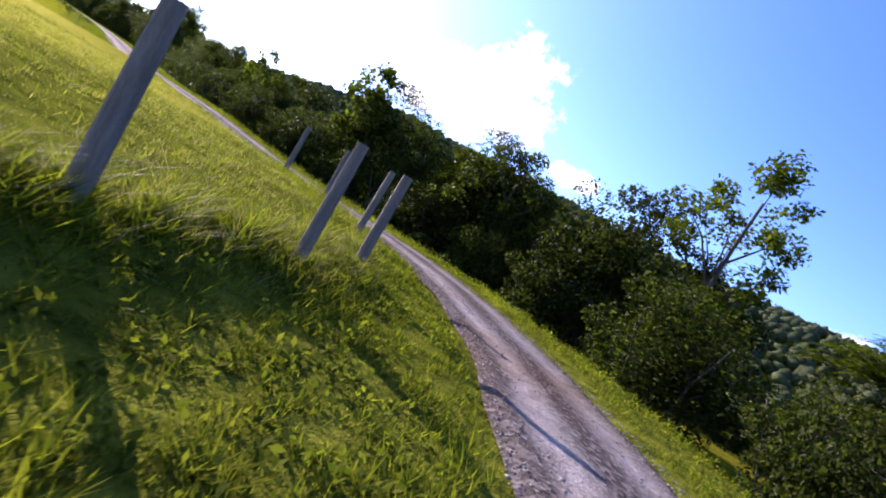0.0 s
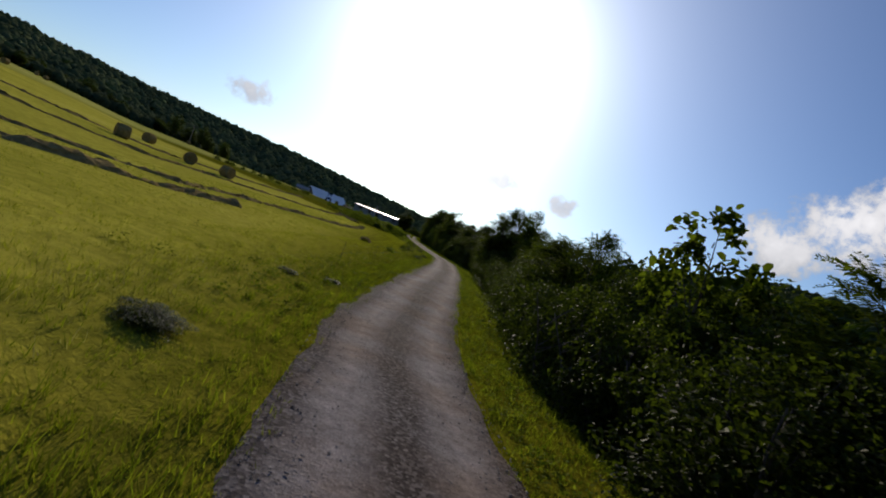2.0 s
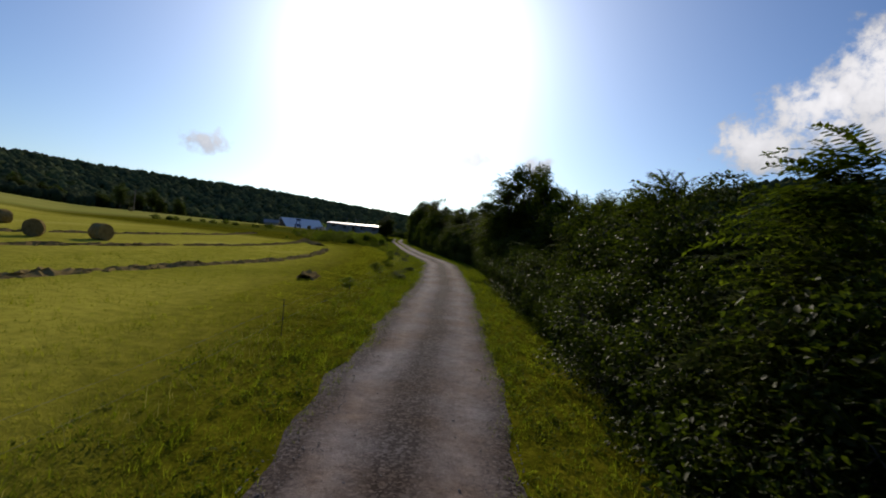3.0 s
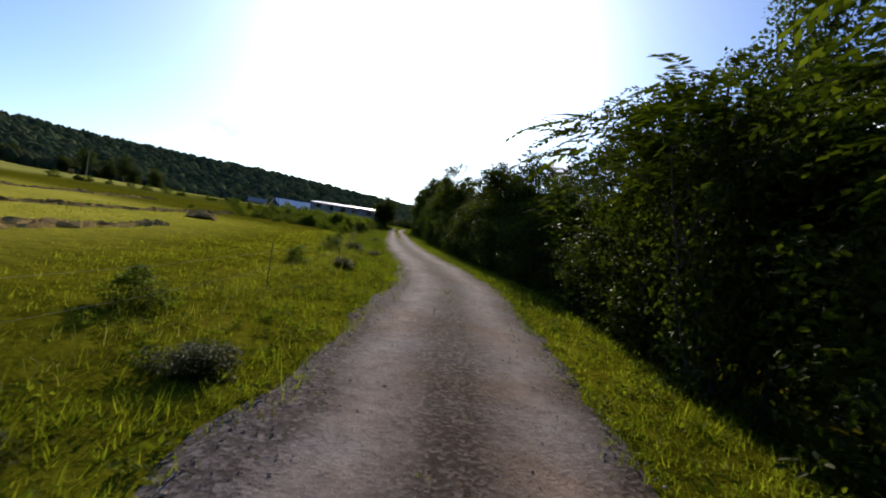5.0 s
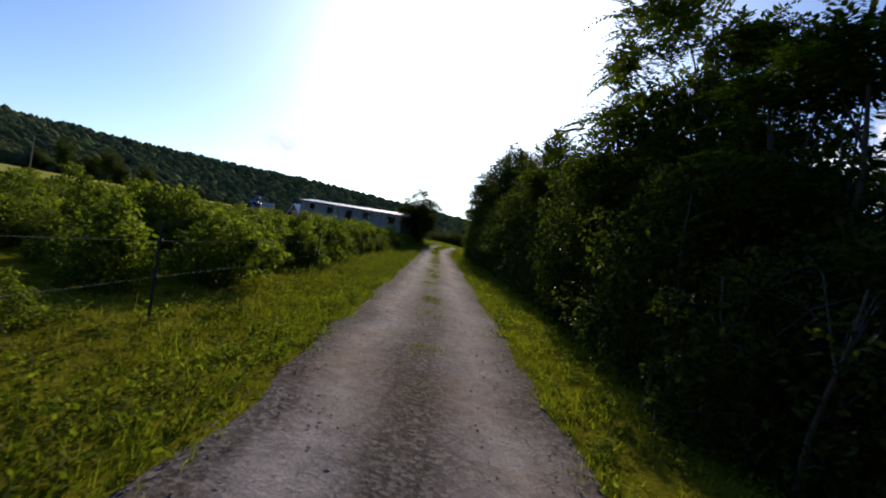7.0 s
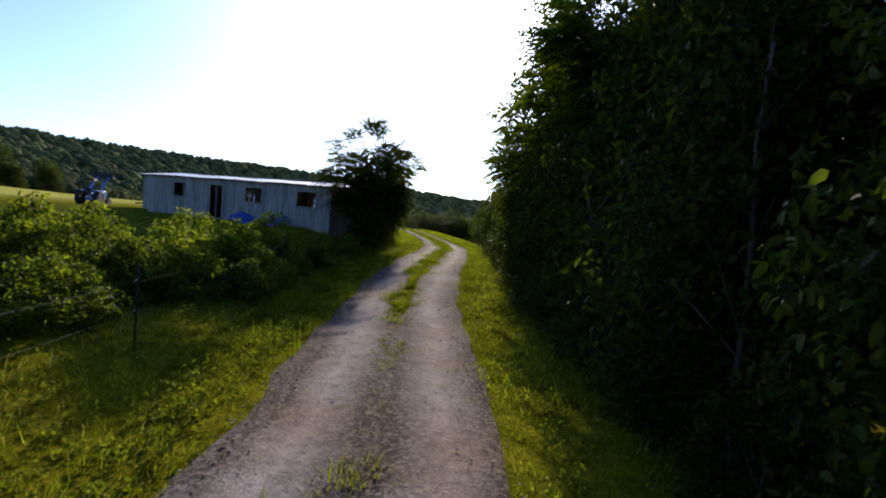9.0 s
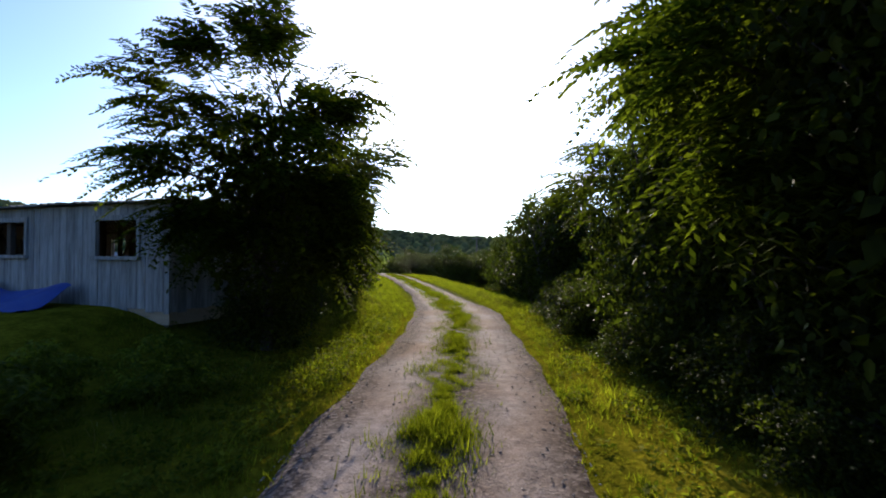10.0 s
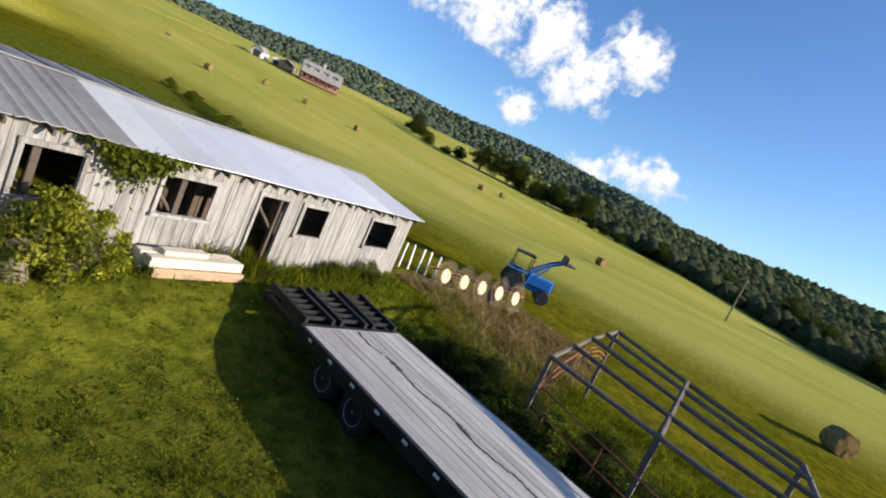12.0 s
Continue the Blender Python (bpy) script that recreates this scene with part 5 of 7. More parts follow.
def board_wall(shed, along_x, fixed, a0, a1, top_at, holes, thick, rng, label):
    """A wall of upright boards, cut round its openings; each board is a piece."""
    b = Builder()
    for z in (SHED_FLOOR + 0.25, 1.52):
        u = a0 + 0.05
        cuts = sorted([(h[0] - 0.06, h[1] + 0.06) for h in holes if h[2] < z < h[3] + 0.1])
        for c0, c1 in cuts + [(a1 - 0.05, a1)]:
            if c0 > u:
                if along_x:
                    b.box(u, c0, fixed - thick - 0.07 if thick > 0 else fixed - thick, fixed - thick if thick > 0 else fixed - thick + 0.07, z, z + 0.09, 0.008)
                else:
                    b.box(fixed - thick - 0.07 if thick > 0 else fixed - thick, fixed - thick if thick > 0 else fixed - thick + 0.07, u, c0, z, z + 0.09, 0.008)
            u = max(u, c1)
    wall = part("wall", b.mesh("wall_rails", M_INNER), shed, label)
    u = a0
    while u < a1 - 0.02:
        w = min(rng.uniform(0.15, 0.26), a1 - u)
        mid = u + w / 2
        top = top_at(mid) - 0.02
        spans = [(SHED_FLOOR + rng.uniform(-0.05, 0.04), top)]
        for h0, h1_, z0, z1 in holes:
            if h0 < mid < h1_:
                new_spans = []
                for s0, s1 in spans:
                    if z0 - s0 > 0.05:
                        new_spans.append((s0, z0))
                    if s1 - z1 > 0.05:
                        new_spans.append((z1, s1))
                spans = new_spans
        for s0, s1 in spans:
            q = Builder()
            g = rng.uniform(0.004, 0.009)
            d = rng.uniform(0, 0.009)
            if along_x:
                lo, hi = sorted((fixed + (d if thick > 0 else -d), fixed - thick))
                q.box(u + g / 2, u + w - g / 2, lo, hi, s0, s1, 0.004)
            else:
                lo, hi = sorted((fixed + (d if thick > 0 else -d), fixed - thick))
                q.box(lo, hi, u + g / 2, u + w - g / 2, s0, s1, 0.004)
            part("board", q.mesh("board", M_BOARD), wall)
        u += w
    return wall


def window_trim(shed, h, y, out):
    b = Builder()
    x0, x1, z0, z1 = h
    o = 0.03 * out
    ys = sorted((y, y + o + 0.012 * out))
    b.box(x0 - 0.09, x1 + 0.09, *ys, z1, z1 + 0.10, 0.006)
    if z0 > 1.0:
        ys2 = sorted((y, y + 0.09 * out))
        b.box(x0 - 0.10, x1 + 0.10, *ys2, z0 - 0.07, z0, 0.006)
    for x in (x0 - 0.08, x1):
        b.box(x, x + 0.08, *ys, z0, z1, 0.006)
    return b


def roof_sheet(x0, x1, y0, z0, y1, z1, ribs, mat, rng):
    """Sheet metal from the eave to the ridge, with standing ribs and a slightly wavy lie."""
    b = Builder()
    n = max(2, int((x1 - x0) / 0.075))
    xs = np.linspace(x0, x1, n + 1)
    prof = 0.026 * (np.abs(((xs - x0) / ribs) % 1 - 0.5) < 0.14) if ribs else 0.004 * np.sin(xs * 2.0)
    vs, fs = [], []
    for t in (0.0, 0.5, 1.0):
        for x, p in zip(xs, prof):
            z = z0 + (z1 - z0) * t + p + 0.012 * math.sin(x * 1.7 + t * 3)
            vs.append((x, y0 + (y1 - y0) * t, z))
    for r in range(2):
        for k in range(n):
            a = r * (n + 1) + k
            fs.append((a, a + 1, a + n + 2, a + n + 1))
    m = len(vs)
    vs += [(x, y, z - 0.02) for x, y, z in vs]
    fs += [tuple(i + m for i in q[::-1]) for q in fs]
    for k in range(n):
        fs.append((k + 1, k, k + m, k + 1 + m))
        e = 2 * (n + 1) + k
        fs.append((e, e + 1, e + 1 + m, e + m))
    b.add(vs, fs)
    return b.mesh("roof_sheet", mat)


def build_shed():
    rng = random.Random(8)
    shed = empty("shed", Matrix(), "long low shed of silvery weathered boards with a tin roof", "shed")
    slope_f = lambda y: EAVE_F + (RIDGE_Z - EAVE_F) * (SHED_Y1 - y) / (SHED_Y1 - RIDGE_Y)
    slope_b = lambda y: EAVE_B + (RIDGE_Z - EAVE_B) * (y - SHED_Y0) / (RIDGE_Y - SHED_Y0)
    gable = lambda y: slope_f(y) if y > RIDGE_Y else slope_b(y)
    board_wall(shed, True, SHED_Y1, SHED_X0, SHED_X1, lambda x: EAVE_F - 0.03, FRONT_HOLES, 0.025, rng, "front wall of upright grey boards")
    board_wall(shed, True, SHED_Y0, SHED_X0, LEAN_X0, lambda x: EAVE_B - 0.03, BACK_HOLES, -0.025, rng, "back wall of upright grey boards")
    lean_top = lambda y: LEAN_Z + (EAVE_B - LEAN_Z) * (y - LEAN_Y) / (SHED_Y0 - LEAN_Y)
    board_wall(shed, True, LEAN_Y, LEAN_X0, LEAN_X1, lambda x: LEAN_Z - 0.03, LEAN_HOLES, -0.025, rng, "lean-to wall of upright grey boards")
    for x, thick in ((LEAN_X0, -0.025), (LEAN_X1, 0.025)):
        board_wall(shed, False, x, LEAN_Y + 0.03, SHED_Y0, lambda y: lean_top(y) - 0.03, [], thick, rng, "end wall of the lean-to")
    for h in LEAN_HOLES:
        part("door_frame" if h[2] < 1 else "window_frame", window_trim(shed, h, LEAN_Y - 0.014, -1).mesh("opening_trim", M_BOARD), shed)
    for x in np.arange(LEAN_X0 + 0.15, LEAN_X1, 2.3):
        part("post", Builder().box(x - 0.06, x + 0.06, LEAN_Y + 0.06, LEAN_Y + 0.18, SHED_FLOOR - 0.3, LEAN_Z - 0.1, 0.01).mesh("shed_post", M_INNER), shed)
    part("plate", Builder().box(LEAN_X0 + 0.03, LEAN_X1 - 0.03, LEAN_Y + 0.06, LEAN_Y + 0.16, LEAN_Z - 0.20, LEAN_Z - 0.10, 0.008).mesh("shed_plate", M_INNER), shed)
    part("floor", Builder().box(LEAN_X0 + 0.05, LEAN_X1 - 0.05, LEAN_Y + 0.05, SHED_Y0 + 0.04, SHED_FLOOR - 0.25, SHED_FLOOR + 0.025).mesh("lean_floor", M_RUSTWOOD), shed)
    board_wall(shed, False, SHED_X0, SHED_Y0 + 0.03, SHED_Y1 - 0.03, lambda y: gable(y) - 0.03, [], -0.025, rng, "end wall of grey boards")
    board_wall(shed, False, SHED_X1, SHED_Y0 + 0.03, SHED_Y1 - 0.03, lambda y: gable(y) - 0.03, [(-3.4, -2.0, 0.7, 2.4)], 0.025, rng, "end wall of grey boards with a doorway")
    for h in FRONT_HOLES:
        part("door_frame" if h[2] < 1 else "window_frame", window_trim(shed, h, SHED_Y1 + 0.014, 1).mesh("opening_trim", M_BOARD), shed)
    for h in BACK_HOLES:
        part("door_frame" if h[2] < 1 else "window_frame", window_trim(shed, h, SHED_Y0 - 0.014, -1).mesh("opening_trim", M_BOARD), shed)
    # dark planks added inside the far half to keep its window openings dark
    for k in range(30):
        b = Builder().box(-12.7 + 0.2 * k, -12.515 + 0.2 * k, RIDGE_Y - 0.10, RIDGE_Y - 0.07, SHED_FLOOR, 2.3 + 0.25 * math.sin(k * 1.9), 0.004)
        part("partition_plank", b.mesh("partition_plank", M_INNER), shed)
    # open plank door, swung inwards
    b = Builder()
    for k in range(4):
        b.box(0.01 + 0.18 * k, 0.18 + 0.18 * k, -0.03, 0.0, 0.0, 1.66, 0.004)
    b.box(0.02, 0.70, -0.06, -0.03, 0.25, 0.36, 0.004).box(0.02, 0.70, -0.06, -0.03, 1.25, 1.36, 0.004)
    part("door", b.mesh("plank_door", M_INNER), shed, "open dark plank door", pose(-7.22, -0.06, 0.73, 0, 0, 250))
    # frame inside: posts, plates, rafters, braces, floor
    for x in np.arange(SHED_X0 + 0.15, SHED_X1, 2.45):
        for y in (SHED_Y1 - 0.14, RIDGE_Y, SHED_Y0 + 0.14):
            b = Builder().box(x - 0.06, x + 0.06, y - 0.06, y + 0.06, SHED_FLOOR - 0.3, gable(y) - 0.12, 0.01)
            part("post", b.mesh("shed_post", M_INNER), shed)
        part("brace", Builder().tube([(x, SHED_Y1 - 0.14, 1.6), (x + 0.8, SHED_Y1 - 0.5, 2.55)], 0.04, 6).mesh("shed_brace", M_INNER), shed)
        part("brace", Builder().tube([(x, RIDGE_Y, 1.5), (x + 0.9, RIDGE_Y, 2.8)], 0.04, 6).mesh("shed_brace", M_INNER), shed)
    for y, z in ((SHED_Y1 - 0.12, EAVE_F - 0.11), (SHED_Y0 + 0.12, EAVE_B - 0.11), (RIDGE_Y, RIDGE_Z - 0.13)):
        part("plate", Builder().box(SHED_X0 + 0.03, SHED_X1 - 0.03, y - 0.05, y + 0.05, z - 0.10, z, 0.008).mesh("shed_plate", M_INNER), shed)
    for x in np.arange(SHED_X0 + 0.2, SHED_X1, 0.61):
        b = Builder()
        b.box(x - 0.025, x + 0.025, 0, 3.05, -0.09, 0, 0.006)
        ang = math.degrees(math.atan2(RIDGE_Z - EAVE_F, SHED_Y1 - RIDGE_Y))
        m = pose(0, RIDGE_Y, RIDGE_Z - 0.03, -ang, 0, 0)
        part("rafter", b.mesh("rafter", M_INNER), shed, m=m)
        b = Builder().box(x - 0.025, x + 0.025, -2.85, 0, -0.09, 0, 0.006)
        part("rafter", b.mesh("rafter", M_INNER), shed, m=pose(0, RIDGE_Y, RIDGE_Z - 0.03, math.degrees(math.atan2(RIDGE_Z - EAVE_B, RIDGE_Y - SHED_Y0)), 0, 0))
    part("floor", Builder().box(SHED_X0 + 0.05, SHED_X1 - 0.05, SHED_Y0 + 0.05, SHED_Y1 - 0.05, SHED_FLOOR - 0.25, SHED_FLOOR + 0.03).mesh("shed_floor", M_RUSTWOOD), shed, "trodden brown earth floor")
    yf, zf = SHED_Y1 + 0.30, EAVE_F + 0.01 - 0.30 * (RIDGE_Z - EAVE_F) / 2.7
    yb, zb = SHED_Y0 - 0.22, EAVE_B + 0.01 - 0.03
    roof = part("roof", Builder().box(SHED_X0 - 0.12, SHED_X1 + 0.15, RIDGE_Y - 0.13, RIDGE_Y + 0.13, RIDGE_Z + 0.045, RIDGE_Z + 0.065, 0.004).mesh("ridge_cap", M_TIN_OLD), shed, "low pitched tin roof in mismatched sheets")
    x = SHED_X1 + 0.15
    for x0, mat, ribs, w in ((-4.2, M_TIN_OLD, 0.23, 0.92), (-6.65, M_TIN, 0.23, 0.82), (-13.1, M_TIN_WHITE, 0, 1.62)):
        while x > x0 + 0.05:
            xa = max(x0, x - w)
            part("roof_sheet", roof_sheet(xa - 0.03, x, yf, zf + 0.02, RIDGE_Y, RIDGE_Z + 0.03, ribs, mat, rng), roof)
            # back slope pale all along: its white sky glint put into the colour
            part("roof_sheet", roof_sheet(xa - 0.03, x, yb, zb + 0.02, RIDGE_Y, RIDGE_Z + 0.03, 0, M_TIN_WHITE, rng), roof)
            x = xa
    x = LEAN_X1 + 0.15
    while x > LEAN_X0 - 0.1:
        xa = max(LEAN_X0 - 0.12, x - 0.98)
        part("roof_sheet", roof_sheet(xa - 0.03, x, LEAN_Y - 0.22, LEAN_Z - 0.01, SHED_Y0 - 0.20, EAVE_B - 0.015, 0.23, M_TIN_OLD, rng), roof)
        x = xa - 0.001


build_shed()


def box_thing(name, label, category, m, mat, dims, bev=0.02, group=""):
    x, y, z = dims
    ob = new(name, Builder().box(-x / 2, x / 2, -y / 2, y / 2, 0, z, bev).mesh(name, mat))
    ob.matrix_basis = m
    return tagged(ob, label, category, group)


# pale beams stacked on the ground by the door, a plank and a log stump
gz = h1(-5.7, 0.75)
for k, (x0, x1, y, z, mat) in enumerate(((-6.75, -4.85, 0.78, 0.0, M_RUSTWOOD), (-6.72, -4.75, 0.72, 0.19, M_BEAM), (-6.70, -4.72, 0.42, 0.0, M_BEAM), (-6.66, -4.70, 0.46, 0.19, M_BEAM), (-5.95, -5.05, 0.58, 0.38, M_BEAM))):
    box_thing("timber_beam", "pale sawn timber beam stacked by the shed door" if mat == M_BEAM else "brown plank at the bottom of the timber stack", "beam", pose((x0 + x1) / 2, y, gz + z - 0.01, 0, 0, 1.5 * (k % 3) - 1.5), mat, (x1 - x0, 0.26, 0.185 if k < 4 else 0.09), 0.015, "timber stack")


def stump(x, y, r, hgt, label):
    rng = random.Random(int(x * 10))
    n = 18
    vs, fs = [], []
    for t, k in ((-0.1, 1.25), (0.15, 1.05), (0.6, 0.95), (1.0, 0.93)):
        for i in range(n):
            a = 2 * math.pi * i / n
            rr = r * k * (1 + 0.07 * math.sin(3 * a + 1) + 0.04 * math.sin(7 * a))
            vs.append((rr * math.cos(a), rr * math.sin(a), hgt * t + (0.03 * math.sin(2 * a) if t == 1 else 0)))
    for j in range(3):
        for i in range(n):
            a, b = j * n + i, j * n + (i + 1) % n
            fs.append((a, b, b + n, a + n))
    fs.append(tuple(range(3 * n, 4 * n)))
    ob = new("log_stump", mesh_from("log_stump", vs, fs, M_POST))
    ob.matrix_basis = pose(x, y, h1(x, y))
    tagged(ob, label, "stump")


stump(-2.75, 0.95, 0.18, 0.5, "grey upright log stump beside the shed")

# ivy hanging from the eave, and a tarpaulin behind the shed
def ivy():
    rng = np.random.default_rng(77)
    n = 1500
    x = rng.normal(-4.35, 0.33, n)
    z = 2.82 - np.abs(rng.normal(0, 0.26, n)) * np.clip(1.2 - np.abs(x + 4.35), 0.2, 1)
    y = 0.12 + rng.random(n) * 0.25
    v, f = leaf_quads(np.stack([x, y, z], 1), 0.5, 0.10, rng, 0.8, 0.7)
    ob = new("ivy", mesh_from("ivy", v, f, M_LEAF3))
    tagged(ob, "green creeper hanging from the shed's eave", "creeper")


ivy()


def tarpaulin():
    n, m = 22, 10
    vs, fs = [], []
    for i in range(n + 1):
        for j in range(m + 1):
            u, w = i / n, j / m
            vs.append((-1.9 + 3.2 * u, -9.0 - 0.9 * w, 0.72 + 0.45 * (1 - w) ** 1.5 * (0.75 + 0.25 * math.sin(u * 9)) + 0.05 * math.sin(14 * u + 5 * w)))
    for i in range(n):
        for j in range(m):
            a = i * (m + 1) + j
            fs.append((a, a + 1, a + m + 2, a + m + 1))
    k = len(vs)
    vs += [(x, y, z - 0.015) for x, y, z in vs]
    fs += [tuple(i + k for i in q[::-1]) for q in fs]
    ob = new("tarpaulin", mesh_from("tarpaulin", vs, fs, M_TARP, smooth=True))
    tagged(ob, "crumpled blue tarpaulin over a heap behind the shed", "tarpaulin")


tarpaulin()


# ---- gooseneck trailer ----
def wheel(parent, m, r, w, rim=M_RIM, holes=8):
    b = Builder().lathe(Matrix(), [(r * 0.60, -w / 2), (r * 0.86, -w / 2), (r * 0.97, -w * 0.36), (r, -w * 0.2), (r, w * 0.2), (r * 0.97, w * 0.36), (r * 0.86, w / 2), (r * 0.60, w / 2)], 28)
    wh = part("wheel", b.mesh("tyre", M_RUBBER, False), parent, m=m)
    b = Builder().lathe(Matrix(), [(r * 0.60, w * 0.40), (r * 0.58, w * 0.52), (r * 0.50, w * 0.44), (r * 0.30, w * 0.30), (r * 0.22, w * 0.46), (r * 0.05, w * 0.50)], 24)
    part("rim", b.mesh("rim", rim), wh)
    for k in range(holes):
        a = 2 * math.pi * k / holes
        q = Builder().lathe(pose(r * 0.42 * math.cos(a), r * 0.42 * math.sin(a), w * 0.36), [(r * 0.055, 0), (r * 0.05, 0.02)], 8)
        part("bolt", q.mesh("wheel_bolt", M_BLACK), wh)
    return wh


def build_trailer():
    """Local y runs from the rear edge of the deck to its front."""
    rng = random.Random(2)
    m = Matrix.Translation((-7.80, 3.32, 0)) @ Matrix.Rotation(radians(-11.5), 4, "Z")
    t = empty("gooseneck_trailer", m, "black gooseneck flatbed trailer with a grey plank deck, parked on grass", "trailer")
    LEN, HW, Z = 6.75, 1.25, 0.93
    # deck planks run lengthwise
    n = 13
    for k in range(n):
        x0 = -HW + 0.03 + (2 * HW - 0.06) * k / n
        x1 = -HW + 0.03 + (2 * HW - 0.06) * (k + 1) / n
        dz = rng.uniform(-0.004, 0.004)
        part("plank", Builder().box(x0 + 0.0025, x1 - 0.0025, 0.02, LEN, Z - 0.045 + dz, Z + dz, 0.005).mesh("deck_plank", M_DECK), t, m=pose(0, 0, 0, 0, 0, rng.uniform(-0.06, 0.06)))
    b = Builder()
    for s in (-1, 1):
        # outer rail made deeper than needed, black standing for shadow under the deck
        b.box(s * HW - 0.04, s * HW + 0.04, -0.02, LEN + 0.05, Z - 0.27, Z - 0.002, 0.008)
        b.box(s * 0.45 - 0.05, s * 0.45 + 0.05, -1.5, LEN + 0.1, Z - 0.42, Z - 0.06, 0.01)
    for y in np.arange(0.1, LEN, 0.6):
        b.box(-HW + 0.04, HW - 0.04, y, y + 0.06, Z - 0.13, Z - 0.05, 0.005)
    part("frame", b.mesh("trailer_frame", M_BLACK), t)
    for s in (-1, 1):
        for y in np.arange(0.35, LEN, 0.72):
            q = Builder().box(s * HW + (0.04 if s > 0 else -0.052), s * HW + (0.052 if s > 0 else -0.04), y, y + 0.12, Z - 0.11, Z - 0.06, 0.003)
            part("stake_pocket", q.mesh("reflector", M_WHITE), t, "pale reflector strip")
    # sloping tail with three folded ramps
    b = Builder()
    for s in (-1, 0, 1):
        b.box(s * (HW - 0.05) - 0.05, s * (HW - 0.05) + 0.05, -1.6, 0.0, Z - 0.22, Z - 0.10, 0.01)
    b.box(-HW, HW, -1.66, -1.54, Z - 0.28, Z - 0.08, 0.01).box(-HW, HW, -0.10, 0.02, Z - 0.16, Z, 0.01)
    part("dovetail", b.mesh("dovetail", M_BLACK), t)
    for k in range(3):
        x0 = -HW + 0.06 + k * 0.83
        b = Builder()
        for xx in (x0, x0 + 0.62):
            b.box(xx, xx + 0.08, -1.62, -0.12, Z - 0.06, Z + 0.10, 0.006)
        for y in np.arange(-1.55, -0.12, 0.24):
            b.box(x0 + 0.08, x0 + 0.62, y, y + 0.06, Z - 0.02, Z + 0.05, 0.005)
        part("ramp", b.mesh("ramp", M_BLACK), t, "folded black ladder ramp", pose(0, 0, 0, -3 + k, 0, 0))
    for y in (0.95, 1.95):
        for s in (-1, 1):
            wheel(t, pose(s * 1.02, y, 0.40, 0, 90 * s, 0), 0.39, 0.24)
    b = Builder()
    for s in (-1, 1):
        b.box(s * 1.02 - 0.13, s * 1.02 + 0.13, 0.42, 2.5, 0.80, 0.815, 0.004)
    part("fender", b.mesh("fender", M_BLACK), t)
    for y in (0.95, 1.95):
        part("axle", Builder().tube([(-1.0, y, 0.40), (1.0, y, 0.40)], 0.06, 10).mesh("axle", M_BLACK), t)
    # neck
    b = Builder()
    for s in (-1, 1):
        b.tube([(s * 0.45, LEN - 0.1, Z - 0.35), (s * 0.45, LEN + 0.05, 1.55), (s * 0.34, LEN + 0.9, 1.66), (s * 0.24, LEN + 2.7, 1.58)], 0.06, 6)
        b.tube([(s * 1.15, LEN, Z - 0.1), (s * 1.15, LEN + 0.02, 1.62)], 0.04, 6)
    b.box(-1.2, 1.2, LEN - 0.02, LEN + 0.06, 0.95, 1.10, 0.01).box(-0.6, 0.6, LEN + 0.02, LEN + 0.9, 0.70, 1.52, 0.06)
    for y in np.arange(0.3, 2.7, 0.3):
        b.box(-0.42 + 0.07 * y, 0.42 - 0.07 * y, LEN + y, LEN + y + 0.07, 1.56 - 0.02 * y, 1.68 - 0.02 * y, 0.01)
    b.tube([(0, LEN + 2.6, 1.58), (0, LEN + 2.6, 0.85)], 0.06, 8)
    part("gooseneck", b.mesh("gooseneck", M_BLACK), t)
    for s in (-1, 1):
        b = Builder().tube([(s * 0.6, LEN + 0.35, 1.2), (s * 0.6, LEN + 0.35, 0.12)], 0.045, 8).lathe(pose(s * 0.6, LEN + 0.35, 0.02), [(0.14, 0), (0.14, 0.05), (0.05, 0.11)], 14)
        part("landing_leg", b.mesh("landing_leg", M_BLACK), t)
    # dark flakes laid on the planks stand for the deck's central crack line
    b = Builder()
    for k in range(46):
        y = 0.15 + 0.125 * k + rng.uniform(-0.04, 0.04)
        x = 0.05 * math.sin(0.5 * k) + rng.uniform(-0.025, 0.025)
        w = rng.uniform(0.012, 0.03) * (2.6 if k % 15 in (9, 10, 11) else 1.0)
        ring = [(x + w * math.cos(q) * rng.uniform(0.6, 1.3), y + rng.uniform(0.06, 0.12) * math.sin(q)) for q in np.linspace(0, 5.5, 8)]
        b.add([(p[0], p[1], Z + 0.003) for p in ring] + [(x, y, Z + 0.016)], [(i, (i + 1) % 8, 8) for i in range(8)])
    part("chaff_streak", b.mesh("crack_line", M_BARK), t, "dark irregular crack line along the deck")


build_trailer()


